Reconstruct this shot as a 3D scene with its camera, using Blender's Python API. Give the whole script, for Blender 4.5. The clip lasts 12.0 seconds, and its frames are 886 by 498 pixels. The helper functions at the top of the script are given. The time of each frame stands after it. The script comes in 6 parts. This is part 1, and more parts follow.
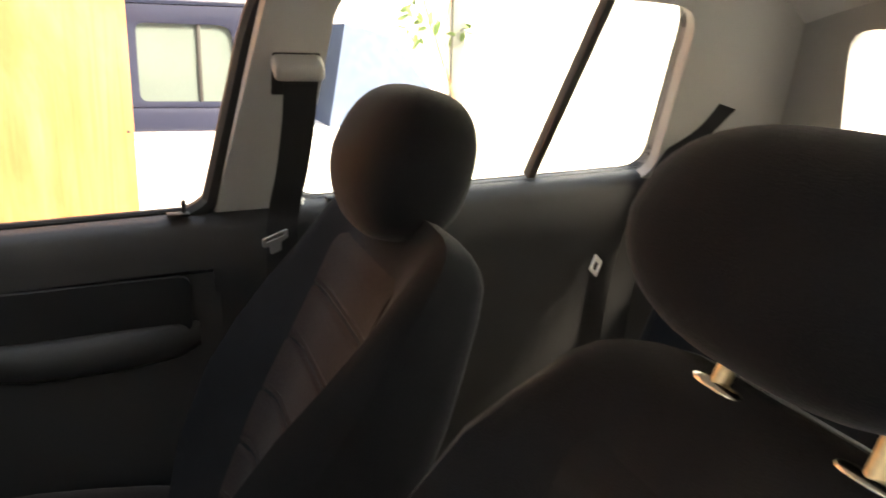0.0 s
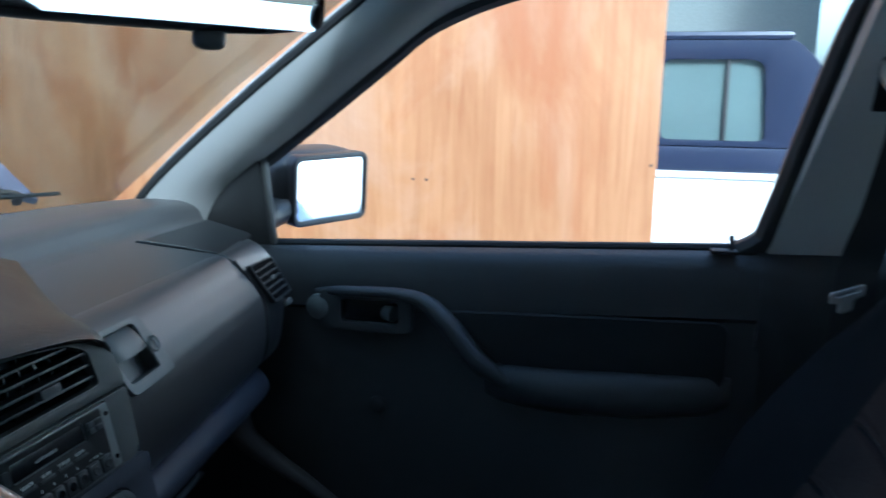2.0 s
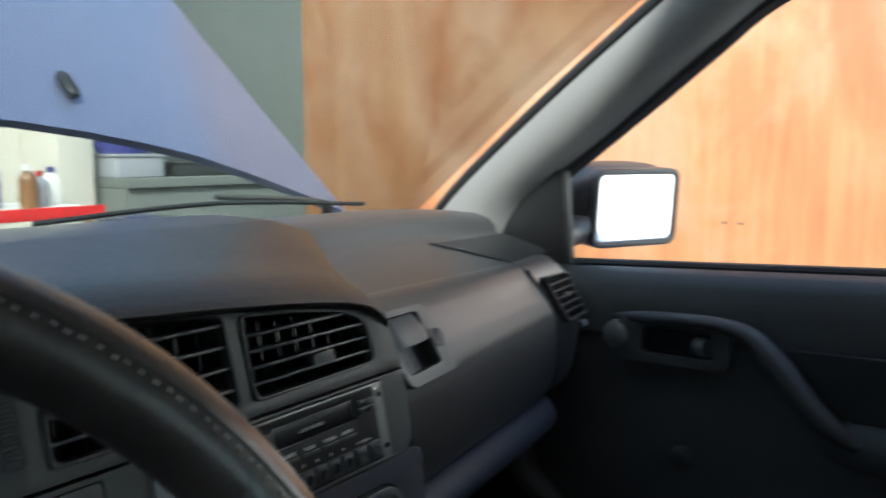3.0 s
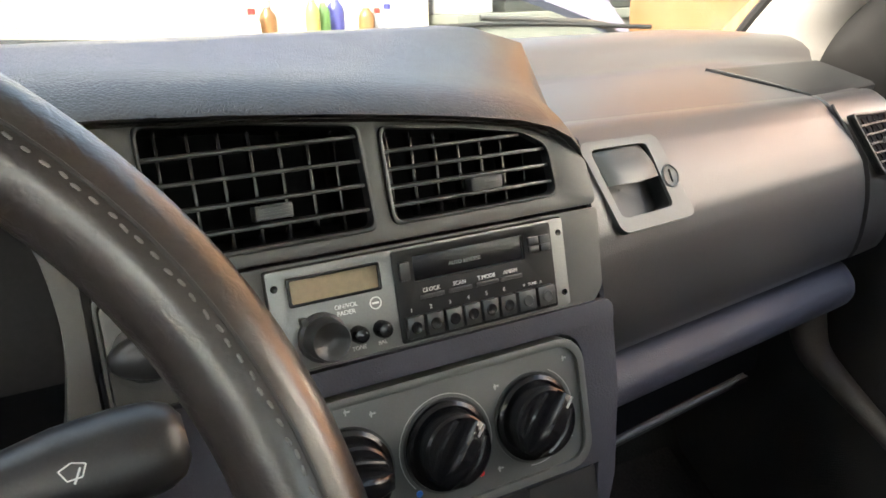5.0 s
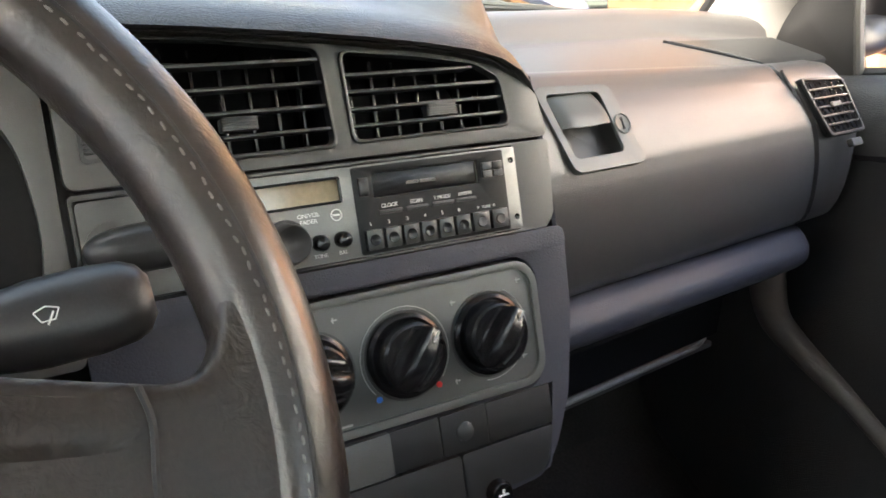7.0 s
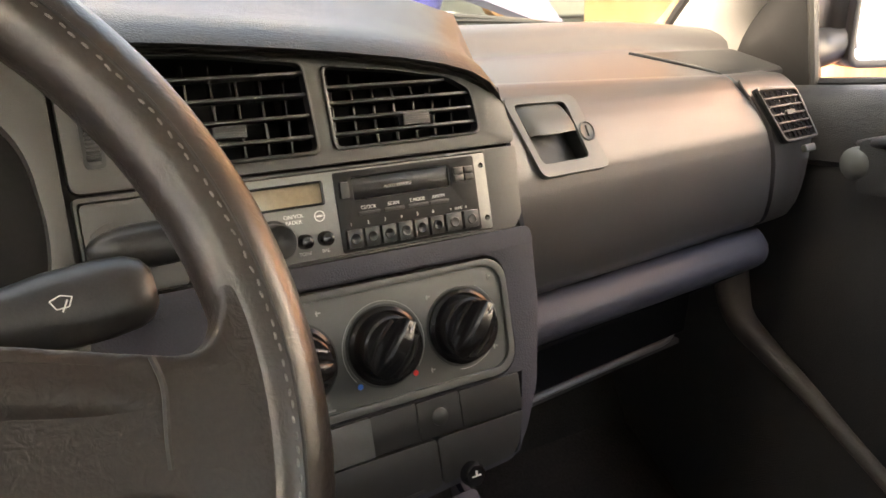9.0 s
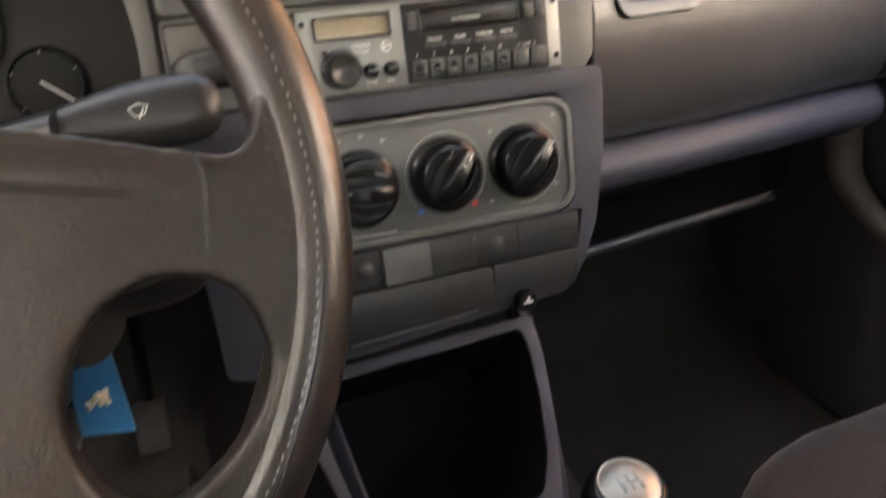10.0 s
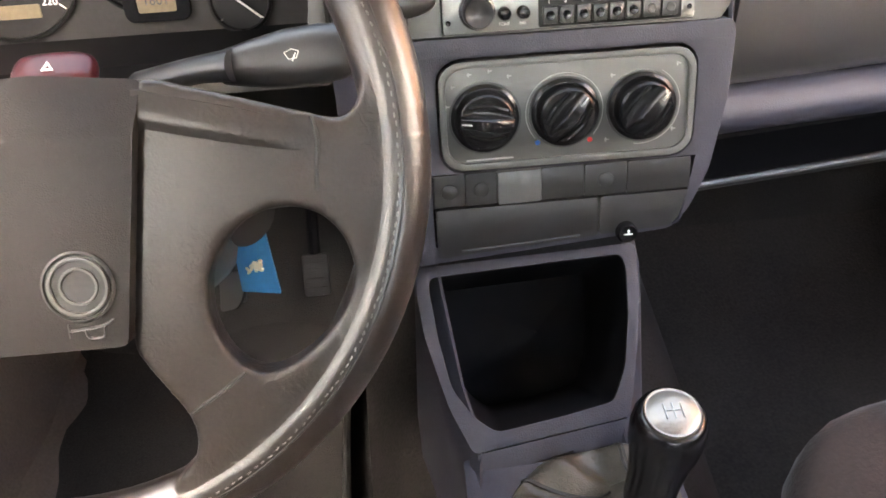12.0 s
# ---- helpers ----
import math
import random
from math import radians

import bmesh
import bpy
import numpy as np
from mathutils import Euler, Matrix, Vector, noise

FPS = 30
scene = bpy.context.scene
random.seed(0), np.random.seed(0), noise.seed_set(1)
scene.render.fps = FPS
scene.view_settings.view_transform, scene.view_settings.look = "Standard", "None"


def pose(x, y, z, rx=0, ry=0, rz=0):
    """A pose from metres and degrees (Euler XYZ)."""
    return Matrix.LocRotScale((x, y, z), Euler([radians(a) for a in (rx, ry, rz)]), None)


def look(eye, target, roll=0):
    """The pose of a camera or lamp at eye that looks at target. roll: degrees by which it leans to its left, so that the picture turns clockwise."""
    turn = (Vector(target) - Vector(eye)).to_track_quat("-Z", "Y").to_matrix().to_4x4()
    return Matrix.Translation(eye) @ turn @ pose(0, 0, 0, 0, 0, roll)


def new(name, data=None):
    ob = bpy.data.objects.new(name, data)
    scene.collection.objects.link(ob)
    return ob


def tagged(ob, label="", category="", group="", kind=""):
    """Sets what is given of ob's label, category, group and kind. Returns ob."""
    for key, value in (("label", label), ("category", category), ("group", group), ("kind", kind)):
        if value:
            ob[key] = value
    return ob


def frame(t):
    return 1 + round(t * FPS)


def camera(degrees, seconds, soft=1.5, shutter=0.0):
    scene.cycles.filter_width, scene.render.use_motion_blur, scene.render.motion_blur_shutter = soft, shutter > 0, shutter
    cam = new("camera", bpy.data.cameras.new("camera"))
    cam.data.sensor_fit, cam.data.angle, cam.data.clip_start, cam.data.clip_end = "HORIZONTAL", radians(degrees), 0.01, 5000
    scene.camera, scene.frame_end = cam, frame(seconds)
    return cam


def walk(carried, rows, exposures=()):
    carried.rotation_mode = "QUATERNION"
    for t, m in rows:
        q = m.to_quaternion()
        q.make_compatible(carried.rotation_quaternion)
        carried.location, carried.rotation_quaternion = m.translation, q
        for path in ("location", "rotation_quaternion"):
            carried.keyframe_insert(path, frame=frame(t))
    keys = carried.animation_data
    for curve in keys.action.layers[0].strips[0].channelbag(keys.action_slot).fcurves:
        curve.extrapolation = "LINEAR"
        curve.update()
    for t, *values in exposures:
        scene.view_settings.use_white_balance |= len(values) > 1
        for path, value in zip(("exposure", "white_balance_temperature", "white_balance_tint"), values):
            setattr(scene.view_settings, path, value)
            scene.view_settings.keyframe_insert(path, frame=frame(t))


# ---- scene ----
cam = camera(59.4, 12.0, shutter=0.5)
PATH = [
    (0, (-0.566, 0.114, 1.183), (1.244, -0.559, 0.665), 1.5),
    (0.5, (-0.534, 0.129, 1.175), (1.35, -0.352, 0.708), 1.2),
    (1, (-0.496, 0.148, 1.152), (1.455, 0.097, 0.715), 1.2),
    (1.5, (-0.444, 0.155, 1.152), (1.486, 0.436, 0.709), 0.7),
    (2, (-0.398, 0.194, 1.129), (1.494, 0.69, 0.711), 0.6),
    (2.5, (-0.338, 0.216, 1.09), (1.463, 1.021, 0.76), 0.1),
    (3, (-0.31, 0.248, 1.04), (1.291, 1.421, 0.791), 0.1),
    (3.5, (-0.273, 0.25, 0.997), (1.053, 1.725, 0.737), -0.6),
    (3.7, (-0.255, 0.246, 0.983), (0.964, 1.802, 0.678), -0.9),
    (5.3, (-0.177, 0.237, 1.01), (0.716, 1.908, 0.368), -1.7),
    (5.5, (-0.176, 0.235, 1.009), (0.716, 1.908, 0.374), -1.8),
    (6, (-0.187, 0.241, 1.0), (0.709, 1.919, 0.383), -1.8),
    (6.5, (-0.196, 0.23, 0.976), (0.71, 1.911, 0.381), -1.8),
    (7, (-0.19, 0.192, 0.959), (0.749, 1.865, 0.391), -1.7),
    (9, (-0.205, 0.156, 0.964), (0.775, 1.81, 0.414), -1.7),
    (9.5, (-0.197, 0.129, 0.954), (0.668, 1.832, 0.362), -1.9),
    (10, (-0.179, 0.111, 0.96), (0.444, 1.788, 0.064), -2.1),
    (10.5, (-0.17, 0.106, 0.975), (0.213, 1.731, -0.126), -2.5),
    (11, (-0.142, 0.075, 1.009), (0.066, 1.676, -0.172), -2.9),
    (11.5, (-0.13, 0.059, 1.02), (0.008, 1.665, -0.165), -3.2),
    (12, (-0.127, 0.056, 1.035), (-0.041, 1.661, -0.155), -3.1),
]
EXPOSURES = [(0.0, 3.3, 8200, 10), (0.3, 2.6, 7000, 5), (0.6, 1.95, 6200, -3), (1.0, 1.6, 5200, 3), (1.5, 2.0, 4400, -6), (2.5, 2.15, 4500, -7), (3.1, 2.3, 5900, 2), (3.7, 2.7, 7200, 11), (5.3, 4.3, 7000, 9), (7.2, 4.4, 6900, 10), (9.0, 4.3, 8400, 15), (9.5, 4.28, 8400, 16), (10.5, 5.25, 7600, 16), (11.0, 5.62, 7500, 17), (12.0, 5.6, 7500, 17)]
walk(cam, [(t, look(eye, target, roll)) for t, eye, target, roll in PATH], EXPOSURES)

# ---- world and light ----
world = bpy.data.worlds.new("sky")
scene.world = world
world.use_nodes = True
wn = world.node_tree.nodes
sky = wn.new("ShaderNodeTexSky")
sky.sky_type, sky.sun_disc = "NISHITA", False
SUN_EL, SUN_AZ = radians(42), radians(232)
sky.dust_density, sky.ozone_density = 4.0, 0.4
sky.sun_elevation, sky.sun_rotation = SUN_EL, SUN_AZ
wn["Background"].inputs[1].default_value = 0.15
haze = wn.new("ShaderNodeHueSaturation")
haze.inputs["Saturation"].default_value = 0.82
world.node_tree.links.new(sky.outputs[0], haze.inputs["Color"])
world.node_tree.links.new(haze.outputs[0], wn["Background"].inputs[0])
sun = new("sun", bpy.data.lights.new("sun", "SUN"))
sun.data.energy, sun.data.angle, sun.data.color = 1.8, radians(10), (1, 0.94, 0.86)
sun_from = Vector((math.sin(SUN_AZ) * math.cos(SUN_EL), math.cos(SUN_AZ) * math.cos(SUN_EL), math.sin(SUN_EL)))
sun.matrix_world = look(sun_from * 20, (0, 0, 0))


# ---- materials ----
def material(name, base, rough=0.5, metal=0.0, second=None, grain=300.0, bump=0.0, leather=0.0, stain=4.0, mix=0.35, spec=0.5, rough_var=0.05, stretch=(1, 1, 1), sheen=0.0, coat=0.0, wrinkle=0.0, crease=0.0, coat_rough=0.29):
    """Two-scale colour variation, fine relief and roughness wear."""
    m = bpy.data.materials.new(name)
    m.use_nodes = True
    t = m.node_tree
    n, l = t.nodes, t.links
    b = n["Principled BSDF"]
    b.inputs["Metallic"].default_value = metal
    b.inputs["Specular IOR Level"].default_value = spec
    b.inputs["Coat Weight"].default_value = coat
    b.inputs["Coat Roughness"].default_value = coat_rough
    b.inputs["Sheen Weight"].default_value = sheen
    b.inputs["Sheen Roughness"].default_value = 0.35
    co = n.new("ShaderNodeTexCoord")
    mp = n.new("ShaderNodeMapping")
    mp.inputs["Scale"].default_value = stretch
    l.new(co.outputs["Object"], mp.inputs["Vector"])
    big = n.new("ShaderNodeTexNoise")
    big.inputs["Scale"].default_value, big.inputs["Detail"].default_value = stain, 5
    fine = n.new("ShaderNodeTexNoise")
    fine.inputs["Scale"].default_value, fine.inputs["Detail"].default_value = grain, 3
    l.new(mp.outputs[0], big.inputs["Vector"])
    l.new(mp.outputs[0], fine.inputs["Vector"])
    add = n.new("ShaderNodeMath")
    add.operation = "ADD"
    l.new(big.outputs[0], add.inputs[0])
    l.new(fine.outputs[0], add.inputs[1])
    ramp = n.new("ShaderNodeMapRange")
    ramp.inputs[1].default_value, ramp.inputs[2].default_value = 0.7, 1.3
    l.new(add.outputs[0], ramp.inputs[0])
    col = n.new("ShaderNodeMix")
    col.data_type = "RGBA"
    c2 = second or tuple(min(1, c * (1 + mix)) for c in base)
    c1 = base if second else tuple(c * (1 - mix) for c in base)
    col.inputs[6].default_value, col.inputs[7].default_value = (*c1, 1), (*c2, 1)
    l.new(ramp.outputs[0], col.inputs[0])
    l.new(col.outputs[2], b.inputs["Base Color"])
    rr = n.new("ShaderNodeMapRange")
    rr.inputs[1].default_value, rr.inputs[2].default_value = 0.3, 0.7
    rr.inputs[3].default_value, rr.inputs[4].default_value = max(0.02, rough - rough_var), min(1, rough + rough_var)
    l.new(big.outputs[0], rr.inputs[0])
    l.new(rr.outputs[0], b.inputs["Roughness"])
    if bump or leather:
        bp = n.new("ShaderNodeBump")
        bp.inputs["Distance"].default_value = 0.001
        if leather:
            vo = n.new("ShaderNodeTexVoronoi")
            vo.feature = "DISTANCE_TO_EDGE"
            vo.inputs["Scale"].default_value = leather
            l.new(mp.outputs[0], vo.inputs["Vector"])
            lim = n.new("ShaderNodeMapRange")
            lim.inputs[2].default_value = 0.25
            l.new(vo.outputs[0], lim.inputs[0])
            l.new(lim.outputs[0], bp.inputs["Height"])
        else:
            l.new(fine.outputs[0], bp.inputs["Height"])
        bp.inputs["Strength"].default_value = bump
        l.new(bp.outputs[0], b.inputs["Normal"])
        if wrinkle:
            # creased patches in the hide
            wr, pt, mk, mu, b2 = n.new("ShaderNodeTexNoise"), n.new("ShaderNodeTexNoise"), n.new("ShaderNodeMapRange"), n.new("ShaderNodeMath"), n.new("ShaderNodeBump")
            wr.inputs["Scale"].default_value, wr.inputs["Detail"].default_value, wr.inputs["Distortion"].default_value = wrinkle, 3, 1.6
            pt.inputs["Scale"].default_value, pt.inputs["Detail"].default_value = 24, 2
            mk.inputs[1].default_value, mk.inputs[2].default_value, mk.inputs[3].default_value = 0.42, 0.62, 0.12
            mu.operation = "MULTIPLY"
            for q in (wr, pt):
                l.new(mp.outputs[0], q.inputs["Vector"])
            l.new(pt.outputs[0], mk.inputs[0])
            l.new(wr.outputs[0], mu.inputs[0])
            l.new(mk.outputs[0], mu.inputs[1])
            l.new(mu.outputs[0], b2.inputs["Height"])
            b2.inputs["Distance"].default_value, b2.inputs["Strength"].default_value = 0.004, crease
            l.new(bp.outputs[0], b2.inputs["Normal"])
            l.new(b2.outputs[0], b.inputs["Normal"])
    return m


def glass_pane(name, tint=(0.93, 0.96, 0.95), haze=0.0):
    m = bpy.data.materials.new(name)
    m.use_nodes = True
    n, l = m.node_tree.nodes, m.node_tree.links
    n.remove(n["Principled BSDF"])
    tr, gl, mx, lw = n.new("ShaderNodeBsdfTransparent"), n.new("ShaderNodeBsdfGlossy"), n.new("ShaderNodeMixShader"), n.new("ShaderNodeLayerWeight")
    tr.inputs[0].default_value = (*tint, 1)
    gl.inputs["Roughness"].default_value = 0.02
    lw.inputs[0].default_value = 0.5
    pw, sc = n.new("ShaderNodeMath"), n.new("ShaderNodeMath")
    pw.operation, sc.operation = "POWER", "MULTIPLY_ADD"
    pw.inputs[1].default_value = 4.0
    sc.inputs[1].default_value, sc.inputs[2].default_value = 0.4, 0.02
    l.new(lw.outputs["Facing"], pw.inputs[0])
    l.new(pw.outputs[0], sc.inputs[0])
    l.new(sc.outputs[0], mx.inputs[0])
    l.new(tr.outputs[0], mx.inputs[1])
    l.new(gl.outputs[0], mx.inputs[2])
    out = mx
    if haze:
        df, m2 = n.new("ShaderNodeBsdfDiffuse"), n.new("ShaderNodeMixShader")
        df.inputs[0].default_value = (0.6, 0.6, 0.58, 1)
        m2.inputs[0].default_value = haze
        l.new(mx.outputs[0], m2.inputs[1])
        l.new(df.outputs[0], m2.inputs[2])
        out = m2
    l.new(out.outputs[0], n["Material Output"].inputs[0])
    return m


def wood_board(name, dark, light, pale, red):
    """Veneer with upright streaks and blotches."""
    m = bpy.data.materials.new(name)
    m.use_nodes = True
    n, l = m.node_tree.nodes, m.node_tree.links
    b = n["Principled BSDF"]
    co, mp, mp2 = n.new("ShaderNodeTexCoord"), n.new("ShaderNodeMapping"), n.new("ShaderNodeMapping")
    mp.inputs["Scale"].default_value = (1, 1, 0.05)
    mp2.inputs["Scale"].default_value = (1, 1, 0.6)
    l.new(co.outputs["Object"], mp.inputs[0])
    l.new(co.outputs["Object"], mp2.inputs[0])
    a, c = n.new("ShaderNodeTexNoise"), n.new("ShaderNodeTexNoise")
    a.inputs["Scale"].default_value, a.inputs["Detail"].default_value, a.inputs["Distortion"].default_value = 38, 10, 1.2
    c.inputs["Scale"].default_value, c.inputs["Detail"].default_value = 4.0, 8
    l.new(mp.outputs[0], a.inputs[0])
    l.new(mp2.outputs[0], c.inputs[0])
    ad = n.new("ShaderNodeMath")
    ad.operation = "ADD"
    l.new(a.outputs[0], ad.inputs[0])
    l.new(c.outputs[0], ad.inputs[1])
    rg = n.new("ShaderNodeMapRange")
    rg.inputs[1].default_value, rg.inputs[2].default_value = 0.68, 1.32
    l.new(ad.outputs[0], rg.inputs[0])
    mx = n.new("ShaderNodeMix")
    mx.data_type = "RGBA"
    mx.inputs[6].default_value, mx.inputs[7].default_value = (*dark, 1), (*light, 1)
    l.new(rg.outputs[0], mx.inputs[0])
    # bleached and reddened weather stains
    col = mx
    for k, (tint, size, lo, hi, most) in enumerate(((pale, 1.7, 0.43, 0.64, 0.85), (red, 3.1, 0.48, 0.66, 0.85))):
        m3, s, r, x = n.new("ShaderNodeMapping"), n.new("ShaderNodeTexNoise"), n.new("ShaderNodeMapRange"), n.new("ShaderNodeMix")
        m3.inputs["Location"].default_value = (3.3 * k + 1.2, 0.7, 2.9 * k)
        m3.inputs["Scale"].default_value = (1, 1, 0.55)
        s.inputs["Scale"].default_value, s.inputs["Detail"].default_value, s.inputs["Roughness"].default_value, s.inputs["Distortion"].default_value = size, 9, 0.62, 0.8
        r.inputs[1].default_value, r.inputs[2].default_value, r.inputs[4].default_value = lo, hi, most
        x.data_type = "RGBA"
        x.inputs[7].default_value = (*tint, 1)
        l.new(co.outputs["Object"], m3.inputs[0])
        l.new(m3.outputs[0], s.inputs[0])
        l.new(s.outputs[0], r.inputs[0])
        l.new(r.outputs[0], x.inputs[0])
        l.new(col.outputs[2], x.inputs[6])
        col = x
    l.new(col.outputs[2], b.inputs["Base Color"])
    b.inputs["Roughness"].default_value = 0.55
    bp = n.new("ShaderNodeBump")
    bp.inputs["Strength"].default_value, bp.inputs["Distance"].default_value = 0.2, 0.002
    l.new(a.outputs[0], bp.inputs["Height"])
    l.new(bp.outputs[0], b.inputs["Normal"])
    return m


PAD = material("dash_pad_vinyl", (0.030, 0.0288, 0.0285), 0.46, grain=700, bump=0.14, leather=460, mix=0.10, rough_var=0.04, coat=1.0, coat_rough=0.45)
PADG = material("grained_hood_vinyl", (0.026, 0.0238, 0.0225), 0.42, grain=500, bump=0.32, leather=480, mix=0.10, rough_var=0.04, coat=0.5, coat_rough=0.27)
LOWER = material("blue_grey_vinyl", (0.032, 0.033, 0.045), 0.52, spec=0.4, grain=700, bump=0.15, leather=480, mix=0.12, rough_var=0.04)
BEZEL = material("charcoal_plastic", (0.064, 0.064, 0.060), 0.38, grain=1500, bump=0.12, mix=0.10, rough_var=0.05)
HEATF = material("heater_face_plastic", (0.085, 0.089, 0.085), 0.38, grain=1500, bump=0.12, mix=0.10, rough_var=0.05)
COVER = material("dark_cover_plastic", (0.016, 0.0165, 0.0165), 0.4, grain=1500, bump=0.12, mix=0.12)
BLACK = material("black_plastic", (0.022, 0.022, 0.022), 0.38, grain=900, bump=0.06, mix=0.2, rough_var=0.05)
GLOSSB = material("glossy_black_plastic", (0.008, 0.008, 0.009), 0.24, mix=0.2, rough_var=0.005, spec=0.38)
PANELB = material("black_panel_plastic", (0.007, 0.007, 0.0075), 0.42, mix=0.15, rough_var=0.02, spec=0.2)
SLAT = material("slat_plastic", (0.03, 0.031, 0.031), 0.34, mix=0.15, rough_var=0.03)
RADIOM = material("radio_face_plastic", (0.20, 0.203, 0.195), 0.34, 0.35, grain=1200, bump=0.08, mix=0.1, rough_var=0.03)
KEYM = material("radio_key_plastic", (0.03, 0.031, 0.031), 0.34, mix=0.15, rough_var=0.03)
LCD = material("amber_display", (0.30, 0.25, 0.17), 0.12, mix=0.12, rough_var=0.03)
WHITEP = material("white_print", (0.75, 0.75, 0.72), 0.5, mix=0.05)
GREYP = material("grey_print", (0.35, 0.35, 0.34), 0.5, mix=0.05)
REDP = material("red_print", (0.7, 0.03, 0.03), 0.4, mix=0.05)
BLUEP = material("blue_print", (0.03, 0.2, 0.75), 0.4, mix=0.05)
LEATHER = material("worn_wheel_leather", (0.020, 0.0165, 0.0145), 0.32, second=(0.029, 0.0238, 0.0207), grain=500, bump=0.05, leather=420, stain=22, rough_var=0.02, coat=0.75, coat_rough=0.25, wrinkle=150, crease=0.15)
SPOKE = material("spoke_leather", (0.020, 0.0165, 0.0145), 0.42, spec=0.3, second=(0.029, 0.0238, 0.0207), grain=500, bump=0.05, leather=420, stain=22, rough_var=0.02, coat=0.2, coat_rough=0.25, wrinkle=150, crease=0.22)
HORN = material("wheel_pad_vinyl", (0.0150, 0.0128, 0.0118), 0.50, spec=0.22, grain=600, bump=0.16, leather=800, mix=0.12, stain=12, wrinkle=260, crease=0.10)
THREAD = material("grey_thread", (0.16, 0.155, 0.147), 0.35, mix=0.25, stain=30)
FABRIC = material("dark_seat_cloth", (0.010, 0.0105, 0.0125), 0.9, second=(0.019, 0.0195, 0.0225), grain=900, bump=0.5, stain=9, spec=0.2, sheen=0.15)
FABRIC2 = material("seat_insert_cloth", (0.026, 0.020, 0.0185), 0.92, second=(0.044, 0.034, 0.031), grain=260, bump=0.7, stain=14, spec=0.2, sheen=0.15)
CARPET = material("dark_carpet", (0.015, 0.0145, 0.014), 0.95, second=(0.032, 0.031, 0.030), grain=500, bump=0.9, stain=6, spec=0.1)
KICK = material("grey_brown_trim", (0.075, 0.066, 0.060), 0.6, grain=500, bump=0.3, mix=0.15)
SIDEC = material("brown_side_carpet", (0.075, 0.062, 0.056), 0.95, second=(0.11, 0.092, 0.083), grain=260, bump=0.9, stain=9, spec=0.1)
MATC = material("grey_floor_mat", (0.017, 0.0155, 0.015), 0.95, second=(0.034, 0.031, 0.029), grain=260, bump=0.9, stain=7, spec=0.1)
LEAF = material("leaf_green", (0.06, 0.11, 0.03), 0.5, second=(0.11, 0.17, 0.05), grain=40, stain=8)
# rear trim and headliner toned up in place of light from the rear windows
TRIM = material("grey_beige_trim", (0.50, 0.485, 0.455), 0.6, grain=900, bump=0.2, mix=0.06, stain=3)
# the same trim toned down for the windscreen pillars, shade put into the colour
PILLARM = material("grey_pillar_trim_shaded", (0.33, 0.32, 0.30), 0.75, grain=900, bump=0.25, mix=0.06, stain=3, spec=0.3)
HEADLINER = material("headliner_cloth", (0.72, 0.70, 0.66), 0.95, grain=900, bump=0.4, mix=0.06, spec=0.1)
DOORM = material("door_vinyl", (0.031, 0.031, 0.032), 0.42, spec=0.5, grain=600, bump=0.35, leather=420, mix=0.15)
DOORC = material("door_cloth", (0.021, 0.021, 0.022), 0.9, grain=700, bump=0.5, mix=0.3, spec=0.2)
RUBBER = material("black_rubber", (0.022, 0.022, 0.022), 0.6, mix=0.2)
BELT = material("belt_webbing", (0.02, 0.02, 0.021), 0.75, grain=1200, bump=0.5, mix=0.25, stretch=(1, 1, 6))
STEEL = material("bright_steel", (0.62, 0.61, 0.58), 0.2, metal=1.0, mix=0.08, rough_var=0.03)
ZINC = material("plated_steel", (0.72, 0.71, 0.68), 0.45, metal=0.35, mix=0.06)
BRONZE = material("warm_metal", (0.80, 0.66, 0.42), 0.42, metal=1.0, mix=0.1)
CHROME = material("knob_metal", (0.30, 0.28, 0.25), 0.40, metal=1.0, mix=0.06)
# near black: slots and rings, also the shade in vents and under the ledge
DEEP = material("deep_black_and_shade", (0.005, 0.005, 0.0058), 0.7, spec=0.08, mix=0.2)
BOOT = material("gaiter_leather", (0.066, 0.058, 0.045), 0.33, grain=300, bump=0.15, leather=500, mix=0.2, wrinkle=130, crease=0.25)
# darker than the other plastics: the cubby's inner shade is in this colour
CUBBYM = material("cubby_shaded_plastic", (0.0065, 0.0066, 0.0080), 0.65, grain=900, bump=0.1, mix=0.15, spec=0.08)
MIRROR = material("mirror_silver", (0.93, 0.94, 0.95), 0.01, metal=1.0, mix=0.0, rough_var=0.0)
BODYP = material("blue_metallic_paint", (0.23, 0.25, 0.37), 0.2, metal=0.45, mix=0.05, stain=2, rough_var=0.03)
FOBM = material("blue_fob_plastic", (0.02, 0.17, 0.38), 0.35, mix=0.1)
SATIN = material("satin_grey_plastic", (0.085, 0.090, 0.088), 0.36, grain=1200, bump=0.05, mix=0.1, spec=0.4, rough_var=0.03)
EDGE = material("pale_edge", (0.15, 0.15, 0.15), 0.4, mix=0.15)
HAZ = material("red_switch_plastic", (0.050, 0.008, 0.010), 0.38, mix=0.1, spec=0.35)
BOARD = wood_board("plywood_veneer", (0.235, 0.096, 0.033), (0.375, 0.186, 0.080), (0.385, 0.236, 0.150), (0.255, 0.088, 0.027))
CONCRETE = material("concrete_floor", (0.26, 0.25, 0.235), 0.85, second=(0.36, 0.35, 0.33), grain=60, bump=0.4, stain=1.2)
GROUND = material("yard_paving", (0.58, 0.56, 0.52), 0.9, second=(0.68, 0.66, 0.62), grain=40, bump=0.5, stain=0.7)
